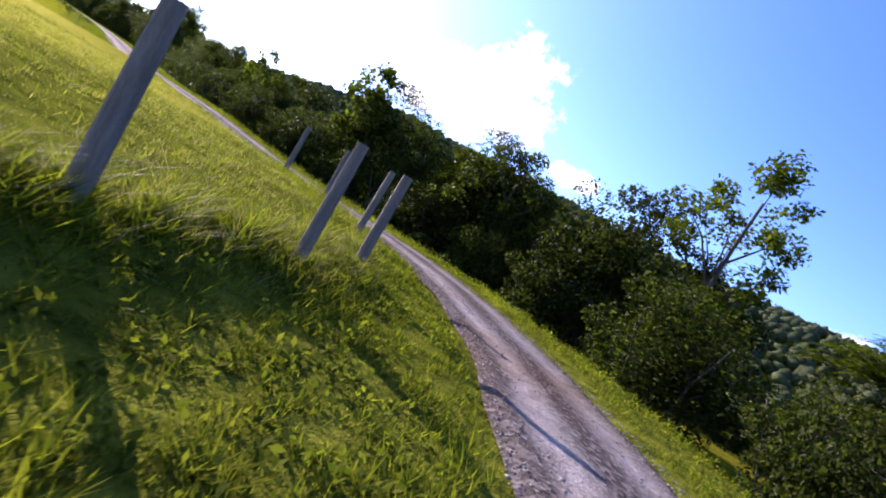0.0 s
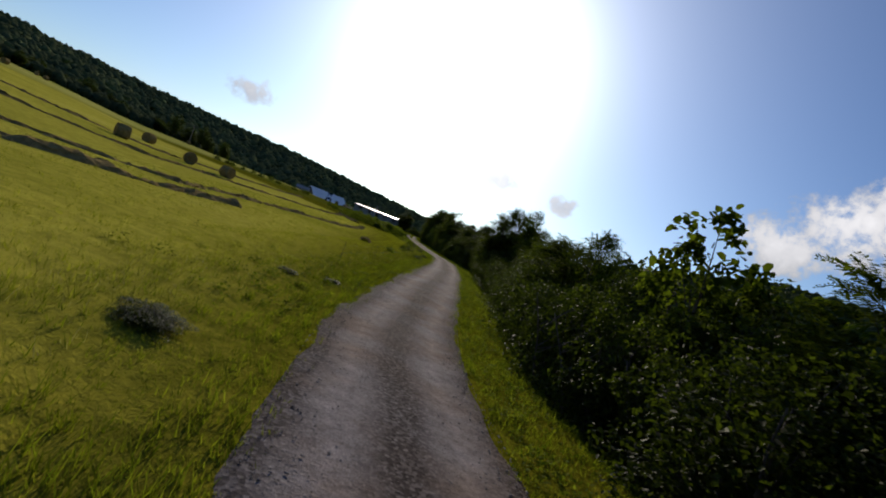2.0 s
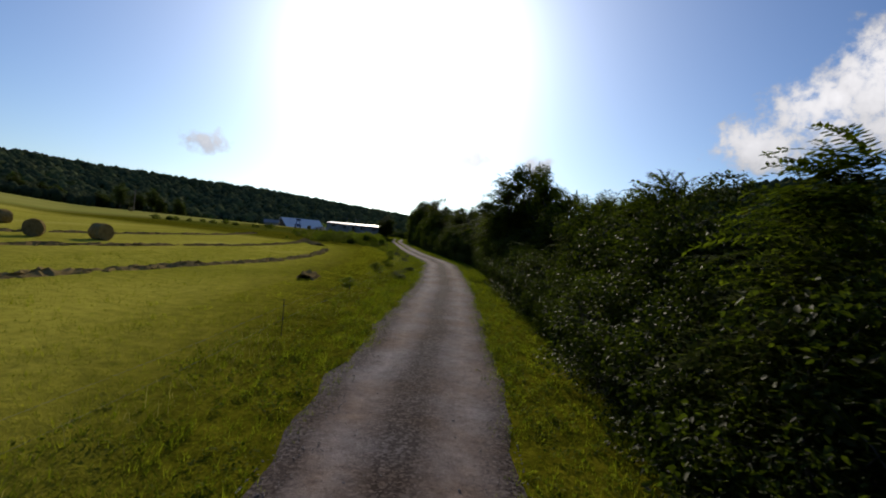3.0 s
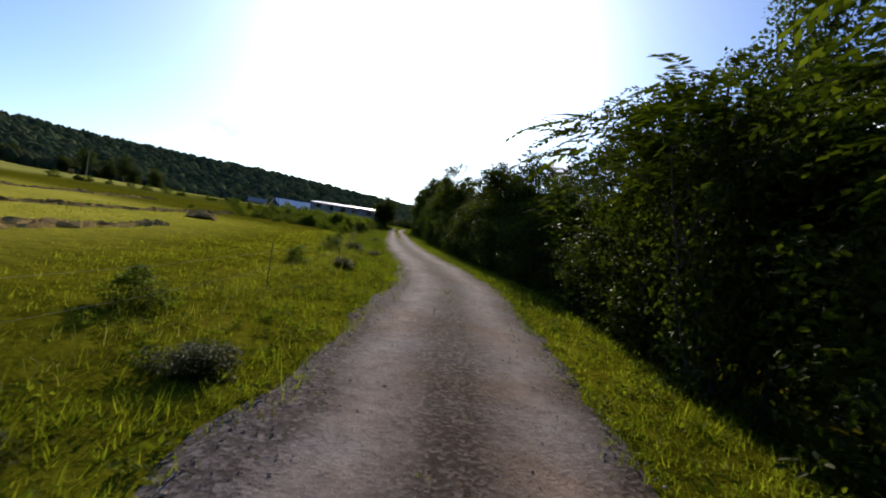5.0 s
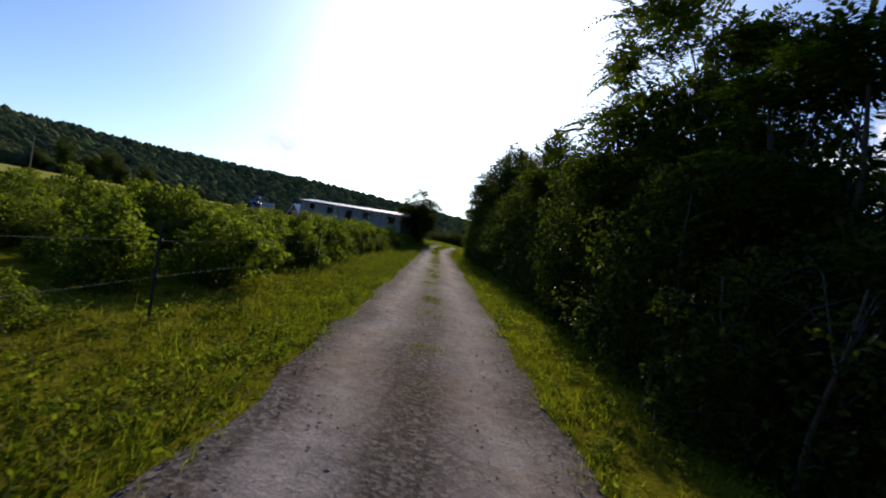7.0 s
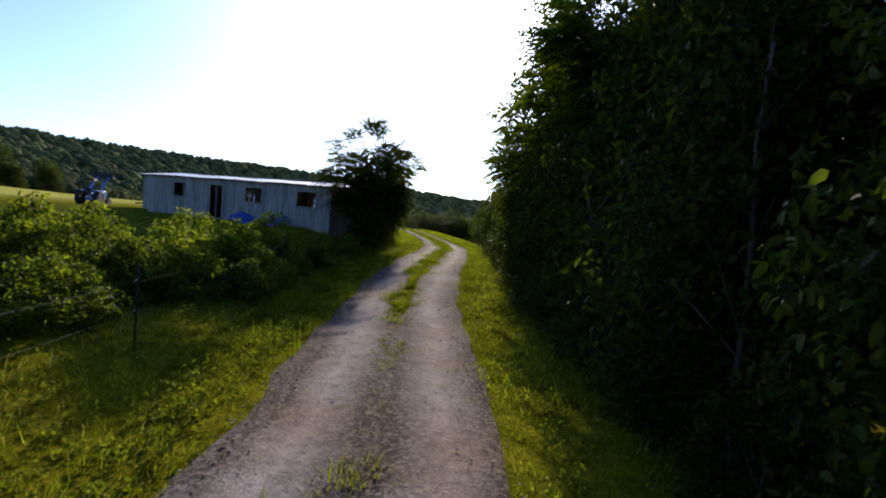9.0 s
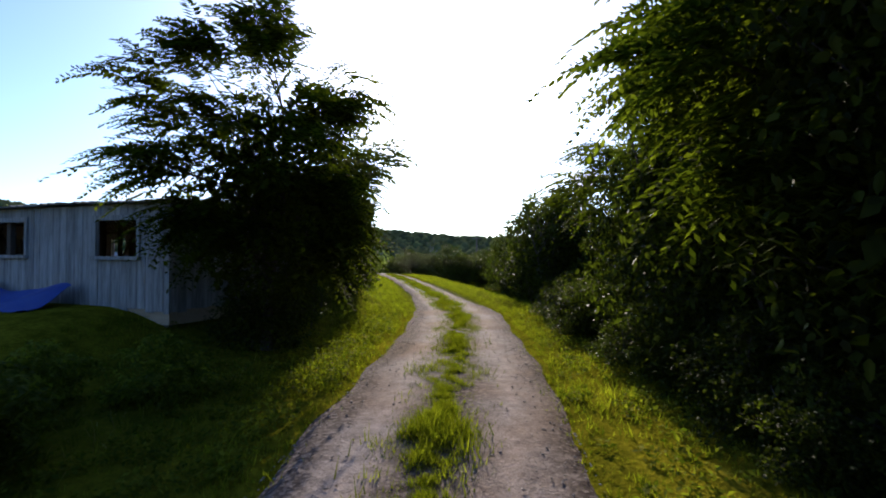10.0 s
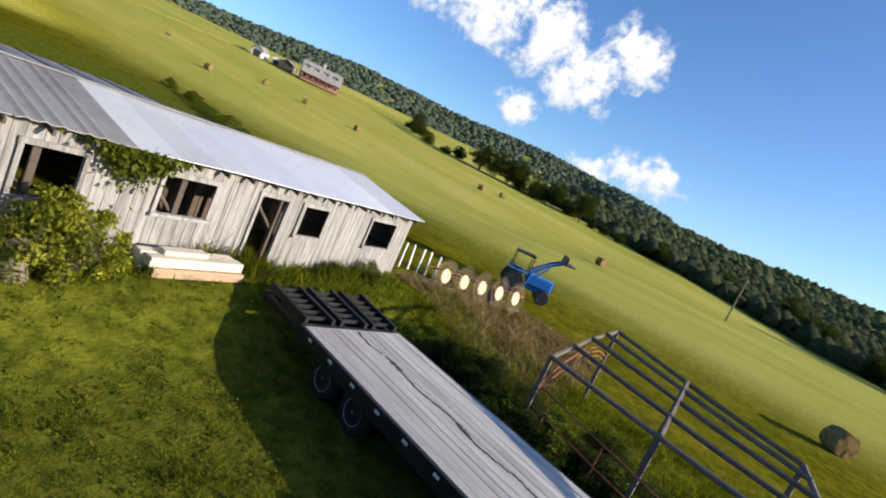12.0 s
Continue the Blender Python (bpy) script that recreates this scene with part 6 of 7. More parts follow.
# ---- tank truck ----
def build_truck():
    m = Matrix.Translation((-8.5, 15.0, h1(-8.5, 15.0))) @ Matrix.Rotation(radians(20), 4, "Z") @ Matrix.Diagonal((0.9, 0.92, 1.06, 1))
    t = empty("tank_truck", m, "dark flatbed farm truck carrying a silver tank", "truck")
    b = Builder().box(-2.6, 2.5, -0.45, 0.45, 0.55, 0.78, 0.02)
    for s in (-1, 1):
        b.box(-1.3, 2.5, s * 0.95 - 0.05, s * 0.95 + 0.05, 1.36, 1.46, 0.02)
    b.box(-1.3, 2.5, -0.9, 0.9, 1.30, 1.40, 0.02).box(2.42, 2.52, -0.9, 0.9, 0.50, 1.42, 0.02)
    part("chassis", b.mesh("chassis", M_DARK), t)
    for s in (-1, 1):
        for x0, x1, z0 in ((-1.3, 0.46, 0.42), (0.50, 1.50, 0.86), (1.54, 2.5, 0.40)):
            part("side_panel", Builder().box(x0, x1, s * 0.93 - 0.02, s * 0.93 + 0.02, z0, 1.355, 0.012).mesh("side_panel", M_DARK), t)
        part("fender", Builder().tube([(0.42, s * 0.97, 0.62), (0.55, s * 0.97, 0.86), (1.0, s * 0.97, 0.95), (1.4, s * 0.97, 0.86), (1.55, s * 0.97, 0.62)], 0.035, 6).mesh("fender", M_BLACK), t)
    b = Builder()
    prof = [(-2.60, 0.50), (-2.66, 1.10), (-2.45, 1.32), (-2.25, 1.88), (-2.02, 2.06), (-1.60, 2.10), (-1.38, 1.94), (-1.36, 0.50)]
    vs = [(x, y, z) for y in (-0.95, -0.85, 0.85, 0.95) for x, z in (prof if abs(y) < 0.9 else [(px * 0.99 - 0.02, pz * 0.985) for px, pz in prof])]
    n = len(prof)
    fs = [tuple(range(n))[::-1], tuple(range(3 * n, 4 * n))]
    for r in range(3):
        for k in range(n):
            a, c = r * n + k, r * n + (k + 1) % n
            fs.append((a, c, c + n, a + n))
    b.add(vs, fs)
    cab = part("cab", b.mesh("cab", M_DARK), t)
    part("windscreen", Builder().box(-0.005, 0.005, -0.72, 0.72, 0, 0.50, 0.003).mesh("windscreen", M_GLASS), cab, m=pose(-2.442, 0, 1.37, 0, 20, 0))
    for s in (-1, 1):
        part("side_window", Builder().box(-2.15, -1.55, -0.006, 0.006, 1.42, 1.90, 0.004).mesh("side_window", M_GLASS), cab, m=pose(0, s * 0.958, 0))
        part("door_handle", Builder().box(-1.75, -1.6, -0.01, 0.02, 1.22, 1.25, 0.004).mesh("door_handle", M_STEEL), cab, m=pose(0, s * 0.955, 0))
        part("headlight", Builder().lathe(pose(-2.65, s * 0.68, 0.95, 0, -90, 0), [(0.09, 0), (0.08, 0.03), (0.03, 0.04)], 14).mesh("headlight", M_GLASS), cab)
    part("rear_window", Builder().box(-0.005, 0.005, -0.6, 0.6, 1.5, 1.88, 0.003).mesh("rear_window", M_GLASS), cab, m=pose(-1.36, 0, 0))
    b = Builder()
    for y in (-0.8, -0.4, 0, 0.4, 0.8):
        b.tube([(-1.2, y, 0.9), (-1.2, y, 2.1)], 0.025, 6)
    b.tube([(-1.2, -0.85, 0.9), (-1.2, -0.85, 2.0), (-1.2, -0.6, 2.2), (-1.2, 0.6, 2.2), (-1.2, 0.85, 2.0), (-1.2, 0.85, 0.9)], 0.045, 8)
    part("headache_rack", b.mesh("headache_rack", M_BLACK), t, "black bar rack behind the cab")
    r = 0.29
    b = Builder().lathe(pose(-0.95, 0, 1.75, 0, 90, 0), [(0.10, 0), (r * 0.7, 0.02), (r * 0.94, 0.08), (r, 0.17), (r, 1.05), (r + 0.012, 1.06), (r + 0.012, 1.12), (r, 1.13), (r, 2.15), (r + 0.012, 2.16), (r + 0.012, 2.22), (r, 2.23), (r, 3.2), (r * 0.94, 3.29), (r * 0.7, 3.35), (0.1, 3.37)], 32)
    tank = part("tank", b.mesh("tank", M_STEEL, True), t, "silver cylindrical tank")
    part("lid", Builder().lathe(pose(0.6, 0, 2.03), [(0.2, 0), (0.2, 0.06), (0.12, 0.09)], 18).mesh("tank_lid", M_STEEL), tank)
    for x in (-0.5, 0.7, 1.9):
        part("cradle", Builder().box(x - 0.05, x + 0.05, -0.34, 0.34, 1.39, 1.56, 0.01).mesh("tank_cradle", M_BLACK), tank)
    for x in (0.0, 0.75, 1.95, 2.25):
        part("band", Builder().lathe(pose(x, 0, 1.75, 0, 90, 0), [(r + 0.002, 0), (r + 0.014, 0.004), (r + 0.014, 0.046), (r + 0.002, 0.05)], 32).mesh("tank_band", M_WHITE, True), tank, "pale band round the tank")
    for x in (-2.0, 0.70, 1.32):
        for s in (-1, 1):
            wheel(t, pose(x, s * 0.84, 0.42, -90 * s, 0, 0), 0.40, 0.26, M_BLACK, 6)


build_truck()


# ---- blue tractor with loader ----
def build_tractor():
    m = Matrix.Translation((-24.6, -0.4, h1(-24.6, -0.4))) @ Matrix.Rotation(radians(28), 4, "Z") @ Matrix.Scale(0.88, 4)
    t = empty("tractor", m, "blue farm tractor with raised front loader in the hay field", "tractor")
    b = Builder().box(-0.35, 0.35, 0.1, 1.75, 0.75, 1.42, 0.10).box(-0.22, 0.22, -0.9, 1.6, 0.50, 0.80, 0.05)
    part("hood", b.mesh("hood", M_BLUE), t, "blue engine hood")
    part("grille", Builder().box(-0.28, 0.28, 1.75, 1.79, 0.82, 1.32, 0.01).mesh("grille", M_BLACK), t)
    part("seat", Builder().box(-0.25, 0.25, -0.75, -0.25, 1.05, 1.17, 0.04).box(-0.25, 0.25, -0.82, -0.72, 1.15, 1.55, 0.04).mesh("seat", M_BLACK), t)
    part("steering_wheel", Builder().tube([(0.2 * math.cos(a), 0.05 + 0.06 * math.sin(a), 1.5 + 0.19 * math.sin(a)) for a in np.linspace(0, 6.283, 17)], 0.015, 6).mesh("steering_wheel", M_BLACK), t)
    for x in (-0.55, 0.55):
        for y in (-0.95, 0.1):
            part("canopy_post", Builder().tube([(x, y, 0.95), (x, y, 2.35)], 0.03, 6).mesh("canopy_post", M_BLACK), t)
    part("canopy", Builder().tube([(-0.55, -0.95, 2.35), (0.55, -0.95, 2.35), (0.55, 0.1, 2.35), (-0.55, 0.1, 2.35), (-0.55, -0.95, 2.35)], 0.045, 6).box(-0.58, 0.58, -1.0, 0.15, 2.38, 2.42, 0.015).mesh("canopy", M_BLACK), t, "thin black canopy frame")
    for s in (-1, 1):
        wheel(t, pose(s * 0.78, -0.55, 0.68, 0, 90 * s, 0), 0.68, 0.40, M_BLUE)
        wheel(t, pose(s * 0.66, 1.35, 0.42, 0, 90 * s, 0), 0.42, 0.26, M_BLUE)
        part("mudguard", Builder().box(s * 0.78 - 0.2, s * 0.78 + 0.2, -1.15, 0.05, 1.34, 1.40, 0.02).mesh("mudguard", M_BLUE), t)
        part("loader_arm", Builder().tube([(s * 0.50, 0.2, 0.8), (s * 0.50, 0.25, 1.55), (s * 0.50, 1.15, 2.35), (s * 0.50, 1.75, 2.75)], 0.075, 6).tube([(s * 0.5, 0.3, 1.0), (s * 0.5, 1.05, 2.1)], 0.045, 6).mesh("loader_arm", M_BLUE), t, "raised blue loader arm")
    b = Builder()
    vs = [(x, y, z) for x in (-0.85, 0.85) for y, z in ((1.72, 3.15), (1.68, 2.65), (2.30, 2.72), (2.30, 2.77), (1.78, 2.73), (1.80, 3.15))]
    b.add(vs, [(0, 1, 7, 6), (1, 2, 8, 7), (2, 3, 9, 8), (3, 4, 10, 9), (4, 5, 11, 10), (5, 0, 6, 11), (0, 5, 4, 3, 2, 1), (6, 7, 8, 9, 10, 11)])
    part("bucket", b.mesh("bucket", M_BLACK), t, "black loader bucket")


build_tractor()


# ---- wheel rake and hay heap ----
def build_rake():
    m = Matrix.Translation((-17.9, 0.85, h1(-17.9, 0.85))) @ Matrix.Rotation(radians(151), 4, "Z")
    t = empty("hay_rake", m, "hay rake with a row of yellow finger wheels, in dead grass", "hay rake")
    b = Builder().tube([(-2.4, 0.35, 0.75), (2.4, 0.35, 0.75)], 0.05, 8).tube([(0, 0.35, 0.75), (0, 2.2, 0.55)], 0.05, 8)
    part("beam", b.mesh("rake_beam", M_REDRUST), t)
    for k in range(5):
        x = -1.75 + 0.87 * k
        b = Builder().lathe(pose(x, 0, 0.66, 78, 0, 20), [(0.05, -0.02), (0.26, -0.03), (0.28, -0.01), (0.28, 0.01), (0.26, 0.03), (0.05, 0.02)], 20)
        w = part("rake_wheel", b.mesh("rake_hub", M_YELLOW), t, "faded yellow finger wheel")
        q = Builder()
        mm = pose(x, 0, 0.66, 78, 0, 20)
        for i in range(28):
            a = 2 * math.pi * i / 28
            q.tube([mm @ Vector((0.19 * math.cos(a), 0.19 * math.sin(a), 0)), mm @ Vector((0.55 * math.cos(a + 0.12), 0.55 * math.sin(a + 0.12), 0.02)), mm @ Vector((0.70 * math.cos(a + 0.3), 0.70 * math.sin(a + 0.3), 0.05))], 0.007, 4)
        q.tube([mm @ Vector((0.52 * math.cos(a), 0.52 * math.sin(a), 0.0)) for a in np.linspace(0, 6.283, 25)], 0.007, 5)
        part("finger_ring", q.mesh("rake_fingers", M_RUSTWOOD), w, "thin rusty spring fingers")
        part("arm", Builder().tube([(x, 0.05, 0.66), (x + 0.1, 0.35, 0.75)], 0.03, 6).mesh("rake_arm", M_REDRUST), t)
    for s in (-1, 1):
        wheel(t, pose(s * 1.2, 0.7, 0.33, 0, 90 * s, 0), 0.33, 0.18, M_YELLOW, 5)


build_rake()
for k in range(5):
    x, y = -15.0 - 0.45 * k, -1.2 + 0.12 * k
    box_thing("white_stake", "short white wooden stake behind the shed", "stake", pose(x, y, h1(x, y) - 0.1, 4 * (k % 2), 3, 10), M_WHITE, (0.09, 0.05, 1.05), 0.01, "white stakes")


# ---- old wagon rack of rails ----
def build_rack():
    t = empty("wagon_rack", Matrix(), "open rack of bleached wooden rails on rusty hoops, in rank grass", "rack")
    A, B, C, D = Vector((-15.52, 6.49, 2.36)), Vector((-10.37, 6.44, 1.94)), Vector((-10.95, 11.1, 2.50)), Vector((-8.55, 11.5, 2.0))
    g = 0.12
    for k in range(5):
        u = k / 4
        p, q = A.lerp(B, u), C.lerp(D, u)
        p.z += 0.12 * math.sin(math.pi * u)
        q.z += 0.12 * math.sin(math.pi * u)
        b = Builder().tube([p, p.lerp(q, 0.33) + Vector((0, 0, -0.02)), p.lerp(q, 0.66) + Vector((0, 0, -0.03)), q], [0.055, 0.05, 0.052, 0.048], 6)
        part("rail", b.mesh("rack_rail", M_RAIL), t)
    for k, u in enumerate((0.0, 0.5, 1.0)):
        p, q = A.lerp(C, u), B.lerp(D, u)
        b = Builder().tube([p, p.lerp(q, 0.5) + Vector((0, 0, 0.10)), q], 0.05, 6)
        part("crossbar", b.mesh("rack_crossbar", M_RAIL), t)
        for e in (p, q):
            b = Builder().tube([e, (e.x, e.y, h1(e.x, e.y) - 0.2)], [0.05, 0.06], 6)
            part("leg", b.mesh("rack_leg", M_RAIL), t)
        for dz in (0.10, 0.24, 0.38):
            c = p.lerp(q, 0.5)
            b = Builder().tube([p + Vector((0, 0, -0.6 - dz)), p.lerp(q, 0.2) + Vector((0, 0, -0.25 - dz)), c + Vector((0, 0, -0.06 - dz)), p.lerp(q, 0.8) + Vector((0, 0, -0.25 - dz)), q + Vector((0, 0, -0.6 - dz))], 0.02, 6)
            part("hoop", b.mesh("rack_hoop", M_REDRUST), t, "rusty bent hoop") if u != 0.5 else part("brace", Builder().tube([p, q + Vector((0, 0, -0.8 + dz))], 0.03, 6).mesh("rack_brace", M_STEEL), t)
    b = Builder().tube([(-10.1, 6.6, 1.35), (-9.3, 8.3, 1.3), (-8.7, 9.9, 1.2), (-8.66, 10.0, 0.2)], 0.02, 6).tube([(-10.1, 6.6, 0.9), (-9.3, 8.3, 0.85), (-8.7, 9.9, 0.8)], 0.02, 6)
    for u in (0.1, 0.5, 0.9):
        x, y = -10.1 + 1.4 * u, 6.6 + 3.3 * u
        b.tube([(x, y, 0), (x, y, 1.3)], 0.018, 6)
    gate = tagged(new("pipe_gate", b.mesh("pipe_gate", M_REDRUST)), "bent rusty pipe gate leaning in the weeds", "gate")


build_rack()


# ---- round bales and windrows ----
def bale_mesh(seed):
    rng = random.Random(seed)
    vs, fs = [], []
    n, rings = 26, [(-0.6, 0.52), (-0.58, 0.63), (-0.3, 0.67), (0, 0.66), (0.3, 0.67), (0.58, 0.63), (0.6, 0.52)]
    for x, r in rings:
        for i in range(n):
            a = 2 * math.pi * i / n
            rr = r * (1 + 0.025 * math.sin(5 * a + x * 4) + rng.uniform(-0.03, 0.03)) * (0.94 if math.sin(a) < -0.85 else 1)
            vs.append((x + rng.uniform(-0.015, 0.015), rr * math.cos(a), rr * math.sin(a) + 0.62))
    for j in range(len(rings) - 1):
        for i in range(n):
            a, b = j * n + i, j * n + (i + 1) % n
            fs.append((a, b, b + n, a + n))
    for j, sg in ((0, -1), (len(rings) - 1, 1)):
        c = len(vs)
        vs.append((0.62 * sg, 0, 0.62))
        for i in range(n):
            a, b = j * n + i, j * n + (i + 1) % n
            fs.append((a, b, c))
    return mesh_from("round_bale", vs, fs, M_HAY)


BALES = [bale_mesh(k) for k in range(3)]
bale_places = [(19.3, -116.1), (8.5, -103.1), (21.1, -110.0), (22.9, -106.8), (-29.4, 14.6), (-73.8, -10.0), (-94.1, -43.8),
               (-100.7, -41.9), (-79.5, -67.4), (-75.0, -79.2), (-70.6, -87.2), (-53.6, -80.0), (-62.5, -112.7)]
for k, (x, y) in enumerate(bale_places):
    ob = new("round_bale", BALES[k % 3])
    ob.matrix_basis = Matrix.Translation((x, y, h1(x, y) - 0.03)) @ Matrix.Rotation(radians((37 * k + 62) % 180), 4, "Z") @ Matrix.Scale(0.9, 4)
    tagged(ob, "dark round hay bale lying in the mown field", "hay bale", "bales in the field")


def windrow(points, seed, w=0.5, hgt=0.17, label="long raked windrow of dry hay"):
    rng = random.Random(seed)
    line = spline(points, 0.3)
    vs, fs = [], []
    m = 9
    for i, (x, y) in enumerate(line):
        t = line[min(i + 1, len(line) - 1)] - line[max(i - 1, 0)]
        t = t / (np.hypot(*t) + 1e-9)
        k = 0.65 + 0.45 * math.sin(i * 0.37 + seed) * math.sin(i * 0.11) + rng.uniform(-0.2, 0.25)
        for j in range(m):
            u = j / (m - 1) * 2 - 1
            px, py = x - t[1] * u * w + rng.uniform(-0.12, 0.12), y + t[0] * u * w + rng.uniform(-0.12, 0.12)
            vs.append((px, py, max(0, k) * hgt * (1 - u * u) + rng.uniform(-0.07, 0.09) * (abs(u) < 0.95) - 0.04))
    P = np.array(vs)
    P[:, 2] += height(P[:, 0], P[:, 1])
    for i in range(len(line) - 1):
        for j in range(m - 1):
            a = i * m + j
            fs.append((a, a + 1, a + m + 1, a + m))
    tagged(new("windrow", mesh_from("windrow", P, fs, M_HAY)), label, "hay windrow", "windrows")


windrow([(30, -140), (37.5, -130), (37.2, -125), (36.2, -116), (35.4, -106), (33, -96), (29, -86)], 1)
windrow([(20, -132), (26, -122.5), (26.5, -115.5), (26, -103), (24.5, -90), (20, -76), (13, -62)], 2, 0.6)
windrow([(12, -128), (17, -112), (16, -96), (12, -80), (4, -62)], 3)
windrow([(39.5, -139), (41, -133), (41.2, -128)], 4, 0.6, 0.3)
windrow([(24, -78), (21.5, -75), (19.5, -72.5)], 5, 0.9, 0.32, "rough heap of raked hay on the mown field")
windrow([(42, -113), (41, -110.5)], 6, 0.5, 0.3, "small heap of raked hay")


# ---- fences ----
def old_posts():
    line = [(50.0, -180.5), (54.5, -177.0), (58.0, -174.3), (59.76, -172.8), (61.12, -171.58), (62.03, -170.2), (62.55, -167.87), (62.4, -165.28), (61.8, -162.9)]
    rng = random.Random(6)
    for x, y in line:
        b = Builder()
        r = rng.uniform(0.052, 0.064)
        lean = Vector((rng.uniform(-0.04, 0.04), rng.uniform(-0.04, 0.04), 0))
        z = h1(x, y)
        top = 1.17 + rng.uniform(-0.08, 0.08) - z
        pts = [Vector((0, 0, -0.3)), Vector((0, 0, 0.3)) + lean * 0.3, Vector((0, 0, top * 0.7)) + lean * 0.7, Vector((0, 0, top)) + lean]
        b.tube(pts, [r * 1.1, r * 1.05, r, r * 0.93], 10)
        ob = new("fence_post", b.mesh("fence_post", M_POST))
        ob.matrix_basis = Matrix.Translation((x, y, z))
        tagged(ob, "weathered grey wooden fence post in long dry grass", "fence post", "old fence posts")


old_posts()


def wire_fence():
    rng = random.Random(12)
    spots = []
    for al, hgt, thick in ((88, 0.9, 0.009), (96, 0.9, 0.009), (104, 0.8, 0.009), (112.5, 0.85, 0.009), (119.5, 1.0, 0.009), (127, 0.9, 0.009), (134.5, 1.0, 0.009), (142, 0.95, 0.009), (150.5, 1.0, 0.009),
                           (158.6, 1.75, 0.024), (168, 1.3, 0.018), (177, 1.2, 0.018), (186, 1.25, 0.018), (195, 1.2, 0.018), (203, 1.2, 0.018), (210.5, 1.15, 0.03)):
        p = at_road(al, 3.55 if al < 205 else 3.7)
        spots.append((p[0], p[1], h1(p[0], p[1]), hgt, thick))
    fence = empty("wire_fence", Matrix(), "low electric wire fence on thin steel stakes along the meadow", "fence")
    for x, y, z, hgt, r in spots:
        b = Builder().tube([(x, y, z - 0.2), (x + rng.uniform(-0.02, 0.02), y + rng.uniform(-0.02, 0.02), z + hgt)], r, 6)
        for zz in (0.42, 0.78):
            b.lathe(pose(x, y, z + hgt * zz), [(r * 1.6, 0), (r * 2.0, 0.03), (r * 1.6, 0.06)], 8)
        part("stake", b.mesh("fence_stake", M_BLACK), fence)
    for zz in (0.42, 0.78):
        pts = []
        for a, c in zip(spots[:-1], spots[1:]):
            for t in (0, 0.5):
                sag = 0.04 * (t == 0.5)
                pts.append((a[0] + (c[0] - a[0]) * t, a[1] + (c[1] - a[1]) * t, a[2] + a[3] * zz * (1 - t) + (c[2] - a[2]) * t + c[3] * zz * t - sag + 0.03))
        pts.append((spots[-1][0], spots[-1][1], spots[-1][2] + spots[-1][3] * zz))
        part("wire", Builder().tube(pts, 0.0016, 5).mesh("fence_wire", M_WIRE), fence, "thin galvanised wire")
    x, y = 1.2, -14.7
    ob = new("corner_post", Builder().tube([(0, 0, -0.3), (0.01, 0, 0.6), (0.0, 0.02, 1.25)], [0.10, 0.095, 0.085], 10).mesh("corner_post", M_POST))
    ob.matrix_basis = Matrix.Translation((x, y, h1(x, y)))
    tagged(ob, "stout wooden corner post in the weedy paddock", "fence post")


wire_fence()


# ---- utility pole, bare trees ----
def utility_pole(x, y, hgt):
    z = h1(x, y)
    t = empty("utility_pole", Matrix.Translation((x, y, z)), "slim wooden utility pole standing in the hay field", "utility pole")
    part("pole", Builder().tube([(0, 0, -0.5), (0.03, 0, hgt * 0.5), (0.05, 0, hgt)], [0.16, 0.13, 0.10], 10).mesh("pole", M_POST), t)
    part("crossarm", Builder().box(-0.7, 0.7, -0.05, 0.05, hgt - 0.5, hgt - 0.38, 0.01).mesh("crossarm", M_POST), t)


utility_pole(-89.3, 6.4, 7.0)
utility_pole(-12.0, 62.0, 8.0)


def bare_tree(x, y, hgt, seed):
    rng = random.Random(seed)
    b = Builder()

    def limb(p, d, L, r, depth):
        q = p + d * L
        mid = p.lerp(q, 0.5) + Vector((rng.uniform(-1, 1), rng.uniform(-1, 1), rng.uniform(-0.4, 0.6))) * L * 0.06
        b.tube([p, mid, q], [r, r * 0.8, r * 0.55], 6, caps=False)
        if depth:
            for _ in range(3 if depth > 1 else 2):
                nd = (d + Vector((rng.uniform(-0.7, 0.7), rng.uniform(-0.7, 0.7), rng.uniform(-0.05, 0.5)))).normalized()
                limb(p.lerp(q, rng.uniform(0.55, 1.0)), nd, L * rng.uniform(0.45, 0.7), r * 0.5, depth - 1)
    limb(Vector((0, 0, -0.5)), Vector((0.03, 0.02, 1)).normalized(), hgt * 0.5, hgt * 0.016, 3)
    ob = new("bare_tree", b.mesh("bare_tree", M_DEAD))
    ob.matrix_basis = Matrix.Translation((x, y, h1(x, y)))
    tagged(ob, "leafless grey dead tree above the valley", "dead tree", "bare trees")


for az, r, hgt, k in ((29.5, 112, 13.0, 3), (31.5, 110, 12.0, 4), (22.5, 120, 11.5, 5), (21.0, 122, 10.0, 6)):
    a = radians(az)
    bare_tree(6.5 - r * math.sin(a), -1 + r * math.cos(a), hgt, k)


